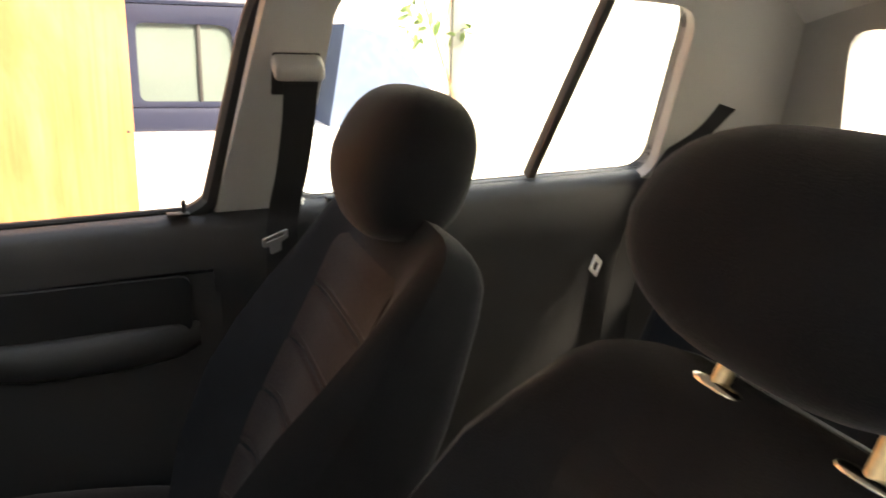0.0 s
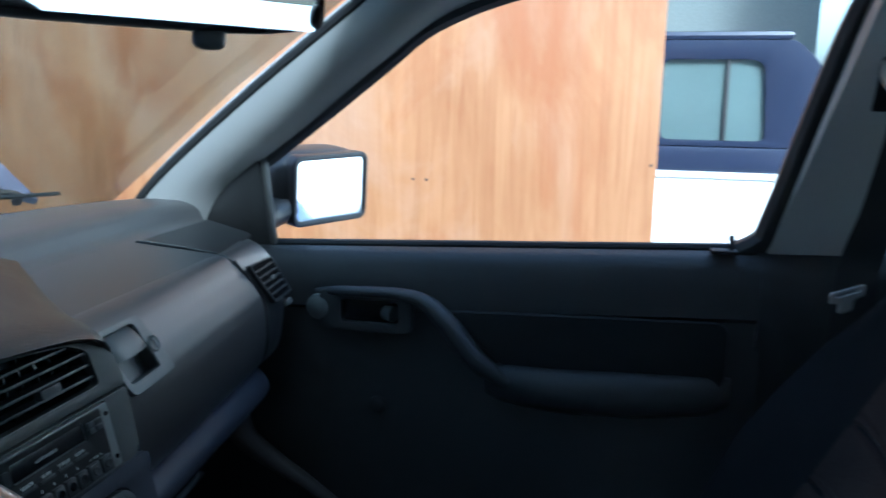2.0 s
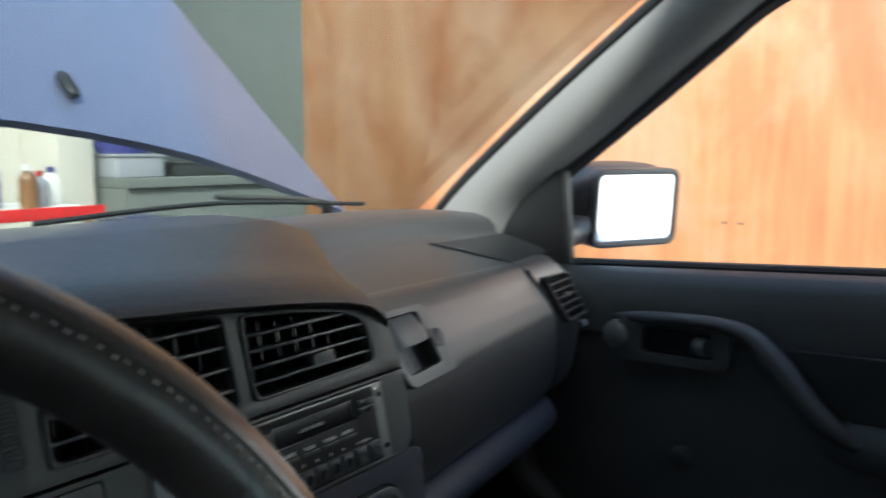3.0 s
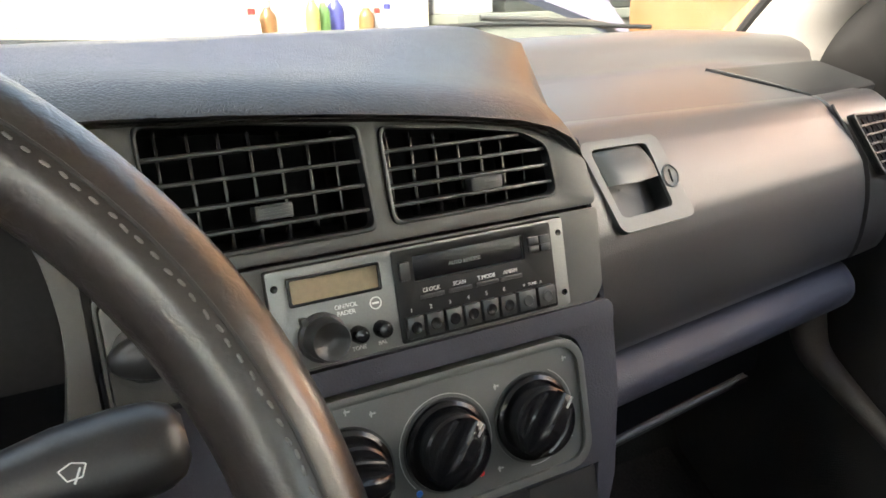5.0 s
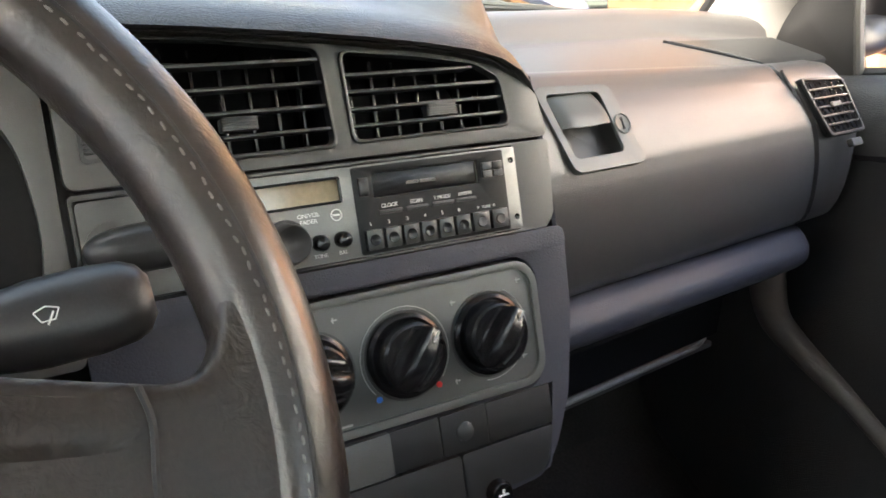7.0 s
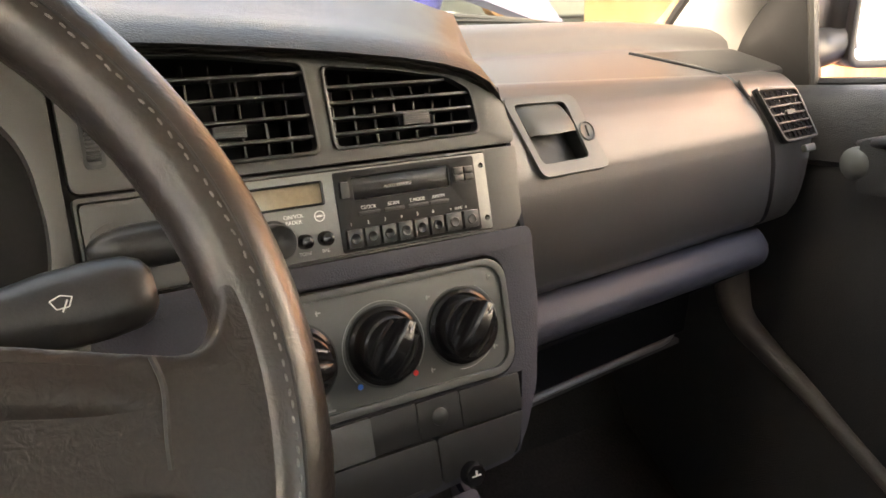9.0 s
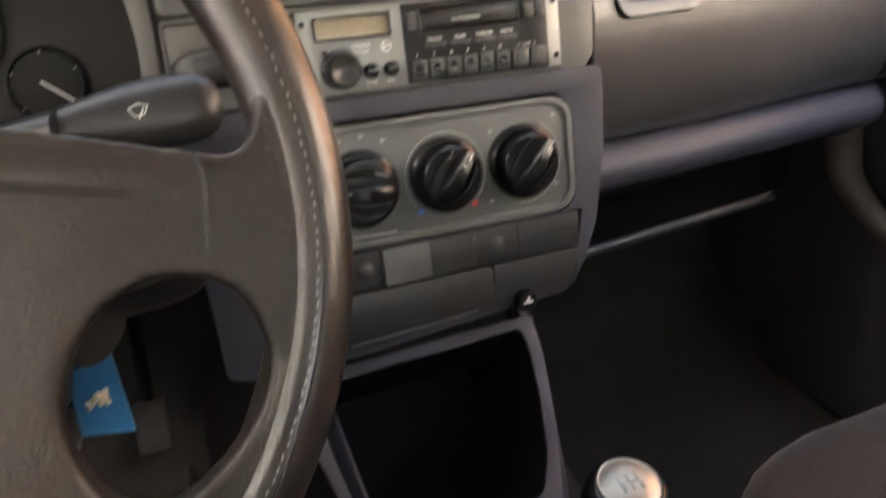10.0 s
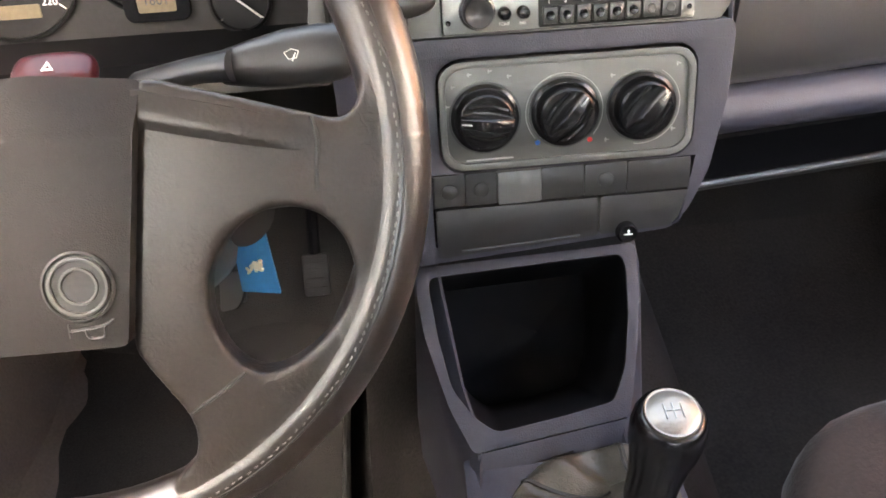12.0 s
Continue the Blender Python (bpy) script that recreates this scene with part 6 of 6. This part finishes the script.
# ---- pedals ----
for x, nm in ((-0.345, "clutch_pedal"), (-0.243, "brake_pedal")):
    p = thing(nm, "worn grey rubber foot pedal", "pedal", "foot pedals")
    pm = Matrix.Translation((x, 0.815, 0.450)) @ Matrix.Rotation(radians(60), 4, "X")
    pad_ = part("pad", box(-0.016, -0.026, -0.006, 0.016, 0.026, 0.006, 0.004, pm), RUBBER, p, "ribbed rubber pad")
    for k in range(4):
        part("rib", box(-0.013, -0.0195 + 0.0115 * k, 0.0055, 0.013, -0.0145 + 0.0115 * k, 0.0075, 0.0008, pm), RUBBER, pad_)
    part("arm", tube([(x, 0.822, 0.462), (x, 0.88, 0.55), (x, 0.90, 0.72)], 0.007, 8, 4), DEEP, p)
mat_ = thing("floor_mat", "dark grey carpet floor mat in the footwell", "floor mat", "floor mats")
part("mat", sheet([[(x, y, z) for x in (0.16, 0.3, 0.45, 0.58)] for y, z in ((0.45, 0.275), (0.7, 0.275), (0.86, 0.285), (0.98, 0.36))], 0.008), MATC, mat_)
mat2 = thing("floor_mat", "dark grey carpet floor mat in the footwell", "floor mat", "floor mats")
# darker carpet than the passenger's mat, carrying the shade below the wheel
part("mat", sheet([[(x, y, z + 0.012 * math.sin(9 * x + 5 * y) ** 2) for x in np.linspace(-0.58, -0.225, 12)] for y, z in ((0.35, 0.275), (0.5, 0.275), (0.6, 0.275), (0.7, 0.277), (0.80, 0.28), (0.90, 0.30))], 0.008), CARPET, mat2)
part("mat_binding", tube([(-0.222, 0.36, 0.288), (-0.222, 0.6, 0.288), (-0.224, 0.80, 0.293), (-0.224, 0.90, 0.312)], 0.005, 8, 5), BLACK, mat2, "black bound mat edge")
CURVE = [(0.79, 0.68), (0.785, 0.63), (0.768, 0.59), (0.72, 0.558), (0.67, 0.530), (0.605, 0.488), (0.52, 0.435), (0.40, 0.36)]
kick = tagged(new("kick_panel"), "dark vinyl kick panel beside the footwell", "side panel", kind="structure")
part("panel", plate([(-y, z) for y, z in CURVE] + [(-0.30, 0.27), (-1.06, 0.27), (-1.06, 0.70)], (), 0.0, 0.010, axes((0.612, 0, 0), (0, -1, 0), (0, 0, 1)), 0.004), DOORM, kick)
part("edge_bead", tube([(0.602, y, z) for y, z in CURVE], [0.020, 0.022, 0.019, 0.015, 0.012, 0.010, 0.009, 0.009], 12, 5), KICK, kick, "grey-brown edge trim widening upwards")

side_c = tagged(new("side_carpet"), "creased brown carpet up the side of the footwell", "carpet", kind="structure")
part("carpet", sheet([[(x, y + 0.010 * math.sin(30 * x), z + 0.006 * math.sin(40 * y + 20 * x)) for y in np.linspace(0.42, 1.02, 16)] for x, z in ((-0.555, 0.268), (-0.575, 0.285), (-0.598, 0.300), (-0.606, 0.34), (-0.612, 0.42), (-0.618, 0.56), (-0.622, 0.70))], 0.006), SIDEC, side_c)
part("carpet_fold", tube([(-0.600, 0.855, 0.296), (-0.604, 0.850, 0.35), (-0.610, 0.842, 0.44), (-0.612, 0.835, 0.54)], 0.006, 8, 4), SIDEC, side_c)

# ---- mirrors ----
rv = thing("rear_view_mirror", "black framed rear-view mirror on the windscreen", "mirror")
RM = axes((-0.022, 0.456, 1.190), (0.88, -0.47, -0.01), (-0.032, -0.060, 0.99))
shl = part("shell", moved(superblob(0.125, 0.034, 0.018, 4.5, 40, 10), RM @ Matrix.Translation((0, 0, -0.014))), BLACK, rv)
part("mirror_glass", plate(rrect(-0.116, -0.029, 0.116, 0.029, 0.010), (), -0.002, 0.005, RM), MIRROR, shl, "silvered mirror glass")
part("stem", tube([(-0.015, 0.475, 1.195), (-0.008, 0.50, 1.225), (0.0, 0.53, 1.29)], 0.008, 10, 4), BLACK, rv)
part("dip_tab", moved(superblob(0.010, 0.007, 0.006, 3, 16, 8), RM @ Matrix.Translation((0.042, -0.037, -0.008))), BLACK, shl)
om = thing("door_mirror", "dark blue door mirror outside the passenger window", "mirror")
OM = axes((0.779, 0.690, 0.959), (0.134, -0.067, 0.0), (-0.035, -0.065, 1))
osh = part("shell", moved(superblob(0.090, 0.064, 0.045, 3.6, 36, 14), OM @ Matrix.Translation((-0.008, 0, -0.048))), BLACK, om, "dark shell")
part("rim", ring(rrect(-0.082, -0.058, 0.074, 0.057, 0.016), rrect(-0.0735, -0.048, 0.0685, 0.048, 0.010), -0.02, 0.003, OM, 0.003), BLACK, osh)
part("mirror_glass", plate(rrect(-0.0735, -0.048, 0.0685, 0.048, 0.010), (), -0.012, -0.002, OM), MIRROR, osh, "silvered mirror glass")
part("foot", tube([(0.670, 0.775, 0.925), (0.70, 0.765, 0.925), (0.73, 0.745, 0.935)], [0.035, 0.030, 0.026], 14, 4, 0.8), BLACK, om)


# ======== bonnet, cowl, wipers ========
bon = thing("bonnet", "raised blue metallic bonnet with a washer nozzle", "bonnet")


def hood(x, t):
    """t from the rear edge to the front edge."""
    xr = x / 0.62
    y0 = 1.125 + 0.125 * (1 - xr * xr)
    y = y0 + (1.82 - y0) * t
    z = 0.955 + 0.90 * (y - 1.125) + 0.014 * (1 - xr * xr) + 0.022 * (1 - xr * xr) * math.sin(min(1, t * 1.2 + 0.1) * math.pi * 0.5)
    return (x * (1 - 0.05 * t), y, z - 0.06 * max(0.0, abs(x) - 0.39))


part("skin", sheet([[hood(x, t) for x in (-0.62, -0.58, -0.52, -0.45, -0.395, -0.385, -0.32, -0.24, -0.16, -0.08, 0, 0.08, 0.16, 0.24, 0.32, 0.385, 0.395, 0.45, 0.52, 0.58, 0.62)] for t in (0, 0.02, 0.06, 0.15, 0.3, 0.5, 0.7, 0.85, 0.95, 1.0)], 0.012), BODYP, bon)
for sx in (-1, 1):
    nz = Vector(hood(sx * 0.250, 0.100))
    part("washer_nozzle", moved(superblob(0.0095, 0.026, 0.008, 3, 16, 8), Matrix.Translation(nz + Vector((0, -0.006, 0.008))) @ Matrix.Rotation(radians(42), 4, "X")), BLACK, bon, "black washer nozzle")
cowl = tagged(link("cowl", sheet([[(x, y + 0.09 * (1 - (x / 0.68) ** 2), z) for x in np.linspace(-0.68, 0.68, 13)] for y, z in ((1.00, 0.925), (1.05, 0.935), (1.10, 0.925), (1.14, 0.88))], 0.01), BLACK), "black plastic cowl below the windscreen", "cowl", kind="structure")
for x0, x1 in ((-0.55, 0.02), (0.10, 0.58)):
    w = thing("wiper", "black windscreen wiper resting on the cowl", "wiper", "windscreen wipers")
    part("blade", tube([(x0, 1.035 + 0.06 * (1 - (x0 / 0.68) ** 2), 0.962), ((x0 + x1) / 2, 1.045 + 0.06 * (1 - ((x0 + x1) / 1.36) ** 2), 0.972), (x1, 1.035 + 0.06 * (1 - (x1 / 0.68) ** 2), 0.960)], 0.0035, 6, 5), RUBBER, w)
    part("arm", tube([((x0 + x1) / 2, 1.05 + 0.06 * (1 - ((x0 + x1) / 1.36) ** 2), 0.980), (x1 - 0.05, 1.10, 0.965), (x1, 1.13, 0.945)], [0.0035, 0.005, 0.009], 8, 5), BEZEL, w)
tagged(link("engine_bay", merge(box(-0.72, 1.12, 0.35, -0.62, 1.9, 0.90, 0.02), box(0.62, 1.12, 0.35, 0.72, 1.9, 0.90, 0.02), box(-0.62, 1.8, 0.35, 0.62, 1.9, 0.86, 0.02)), BODYP), "blue painted wings and front of the engine bay", "car body", kind="structure")
tagged(link("body_side", merge(box(0.69, -1.15, 0.2, 0.80, 1.12, 0.86, 0.03), box(-0.80, -1.15, 0.2, -0.69, 1.12, 0.86, 0.03)), BODYP), "blue metallic outer door skins", "car body", kind="structure")

# ======== outside the car ========
bd = thing("plywood_board", "large reddish plywood board leaning upright beside the car", "board")
part("sheet", box(1.72, 0.171, 0.02, 1.738, 2.37, 2.45, 0.001), BOARD, bd)
for y, z in ((0.185, 1.359), (0.185, 0.922), (0.185, 0.5), (0.185, 1.8), (0.80, 0.86), (0.84, 0.86), (1.4, 0.9)):
    part("nail", lathe([(0.0, 0), (0.004, 0), (0.003, 0.0015), (0, 0.002)], 10, axes((1.7195, y, z), (0, -1, 0), (0, 0, 1))), RUBBER, bd)
part("batten", box(1.74, 0.18, 0.02, 1.78, 0.23, 2.4, 0.003), BOARD, bd)

van = thing("parked_van", "white and navy van with tinted side window", "van")
vm = axes((2.45, 0, 0), (0, -1, 0), (0, 0, 1))
part("lower_body", box(-1.2, 0.28, -1.4, 0.85, 0.83, 0.02, 0.03, vm), WHITEC, van, "white lower body")
part("waist_band", box(-1.2, 0.83, -1.4, 0.42, 0.925, 0.01, 0.02, vm), NAVY, van, "navy waist band")
part("upper_body", plate(rounded([(-1.2, 0.925), (0.42, 0.925), (0.34, 1.20), (0.26, 1.28), (-1.2, 1.28)], 0.03), (rounded([(-0.16, 0.945), (0.185, 0.945), (0.165, 1.20), (0.13, 1.217), (-0.16, 1.217)], 0.03),), -0.03, 0.0, vm, 0.004), NAVY, van, "navy window surround")
part("side_glass", plate(rounded([(-0.16, 0.945), (0.185, 0.945), (0.165, 1.20), (0.13, 1.217), (-0.16, 1.217)], 0.03), (), -0.022, -0.016, vm), VANGLASS, van, "pale reflecting tinted glass")
part("glass_divider", box(0.045, 0.945, -0.02, 0.057, 1.217, -0.004, 0.002, vm), RUBBER, van)
part("roof", box(-1.2, 1.28, -1.35, 0.25, 1.31, 0.0, 0.02, vm), NAVY, van)
part("rubbing_strip", box(-1.2, 0.815, 0.01, 0.84, 0.838, 0.025, 0.004, vm), TRIM, van, "pale strip under the band")
for u in (-0.75, 0.55):
    wl = part("wheel", lathe([(0.0, -0.18), (0.20, -0.18), (0.29, -0.17), (0.305, -0.13), (0.305, -0.05), (0.29, -0.01), (0.20, 0.0), (0.0, -0.02)], 32, vm @ Matrix.Translation((u, 0.305, 0.0))), RUBBER, van, "black tyre")
# plain sloping block stands in for a dark blue car and its windscreen
cov = thing("blue_car_shape", "rough sloping shape of a blue car behind the van", "cover")
part("cover", loft([[(x, -0.55, 0.80), (x, -0.62, 1.24), (x, -0.80, 1.20), (x, -1.15, 0.80)] for x in (2.6, 2.9, 3.4)]), CARBLUE, cov)
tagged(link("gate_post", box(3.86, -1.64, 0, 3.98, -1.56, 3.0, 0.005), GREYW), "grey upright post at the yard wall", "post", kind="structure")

plant = thing("climbing_plant", "sparse green climbing plant on the yard wall", "plant")
random.seed(8)
stems = []
for k in range(5):
    y0, pts = -1.25 - 0.09 * k, []
    for q in range(7):
        pts.append((3.86, y0 + 0.10 * math.sin(q * 1.1 + k), 0.02 + q * 0.30 + 0.03 * k))
    stems.append(tube(pts, 0.004, 6, 4))
part("stem", merge(*stems), BOARD, plant)
lv = bmesh.new()
for k in range(190):
    c = Vector((3.84 - 0.10 * random.random(), -1.70 + 0.62 * random.random(), 1.15 + 0.95 * random.random()))
    if noise.noise(c * 3.0) < -0.05:
        continue
    a, b_ = Euler((random.random() * 6, random.random() * 6, random.random() * 6)).to_matrix(), 0.02 + 0.025 * random.random()
    vs = [lv.verts.new(c + a @ Vector(p) * b_) for p in ((-1, 0, 0), (-0.3, 0.5, 0.1), (0.6, 0.4, 0.05), (1.1, 0, -0.1), (0.6, -0.4, 0.05), (-0.3, -0.5, 0.1))]
    lv.faces.new(vs)
tagged(part("leaves", lv, LEAF, plant, smooth=0), kind="stuff")

# ---- table with bottles by the front wall ----
tb = thing("work_table", "white work table with a red front edge", "table")
part("tabletop", box(0.30, 2.85, 0.825, 1.20, 3.28, 0.845, 0.003), PLASTER, tb)
part("edge_strip", box(0.30, 2.838, 0.810, 1.20, 2.849, 0.852, 0.002), REDP, tb, "red edge strip")
for x in (0.34, 1.16):
    for y in (2.9, 3.23):
        part("leg", box(x - 0.02, y - 0.02, 0.012, x + 0.02, y + 0.02, 0.825, 0.003), STEEL, tb)
COLS = [("amber", (0.20, 0.10, 0.04)), ("green", (0.09, 0.20, 0.06)), ("blue", (0.05, 0.055, 0.22)), ("white", (0.75, 0.74, 0.7)), ("grey", (0.3, 0.3, 0.32)), ("yellow", (0.34, 0.30, 0.09)), ("red", (0.35, 0.04, 0.04))]
BM = {n: material("bottle_" + n, c, 0.3, mix=0.08) for n, c in COLS}
random.seed(4)
for i, (x, n, cap, h, rad) in enumerate(((0.50, "white", "red", 0.188, 0.028), (0.57, "amber", "grey", 0.213, 0.03), (0.645, "white", "green", 0.250, 0.032), (0.715, "yellow", "white", 0.237, 0.026), (0.775, "green", "white", 0.225, 0.024), (0.84, "blue", "red", 0.237, 0.034), (0.92, "amber", "white", 0.200, 0.03), (0.985, "grey", "red", 0.175, 0.028), (1.05, "white", "blue", 0.188, 0.03))):
    bt = thing("bottle", n + " plastic bottle with a " + cap + " cap on the table", "bottle", "bottles on the table")
    h -= 0.05
    m = Matrix.Translation((x + 0.07, 2.95 + 0.05 * (i % 3), 0.846))
    part("body", lathe([(0.0, 0), (rad, 0.0), (rad, h * 0.62), (rad * 0.85, h * 0.72), (rad * 0.42, h * 0.82), (rad * 0.42, h * 0.86), (0, h * 0.86)], 18, m), BM[n], bt)
    part("cap", lathe([(0, h * 0.85), (rad * 0.5, h * 0.85), (rad * 0.48, h), (0, h)], 14, m), BM[cap], bt)
tagged(link("pilaster", box(1.28, 3.3, 0, 1.43, 3.6, 2.9, 0.005), CREAM), "cream painted wall pilaster", "pilaster", kind="structure")
dr = thing("blue_drum", "blue plastic drum hanging by the wall", "drum")
part("body", lathe([(0, 0), (0.10, 0), (0.115, 0.04), (0.115, 0.28), (0.10, 0.32), (0, 0.32)], 28, Matrix.Translation((1.56, 3.3, 1.03))), BM["blue"], dr)
st_ = thing("shelf_unit", "grey shelf unit with dark clutter", "shelf")
part("board", box(1.46, 3.1, 0.89, 3.0, 3.58, 0.93, 0.004), GREYW, st_)
part("cabinet", box(1.46, 3.12, 0.012, 3.0, 3.56, 0.889, 0.006), GREYW, st_)
BM["dark"] = material("bottle_dark", (0.03, 0.032, 0.03), 0.5, mix=0.1)
for x, n, w, h in ((1.58, "grey", 0.22, 0.085), (1.93, "dark", 0.36, 0.05), (2.33, "dark", 0.30, 0.06)):
    bx = thing("storage_box", "dull " + n + " storage box on the shelf", "box", "storage boxes")
    part("body", box(x - w / 2, 3.2, 0.931, x + w / 2, 3.4, 0.931 + h, 0.006), BM[n], bx)
    part("lid", box(x - w / 2 - 0.006, 3.194, 0.931 + h, x + w / 2 + 0.006, 3.406, 0.943 + h, 0.003), BM[n], bx)
rl = thing("cable_roll", "brown roll of cable standing on a storage box", "cable roll")
part("roll", lathe([(0.030, -0.03), (0.070, -0.03), (0.078, 0.0), (0.070, 0.03), (0.030, 0.03), (0.030, -0.03)], 28, axes((1.99, 3.3, 1.072), (1, 0, 0), (0, 0, 1))), BM["amber"], rl)
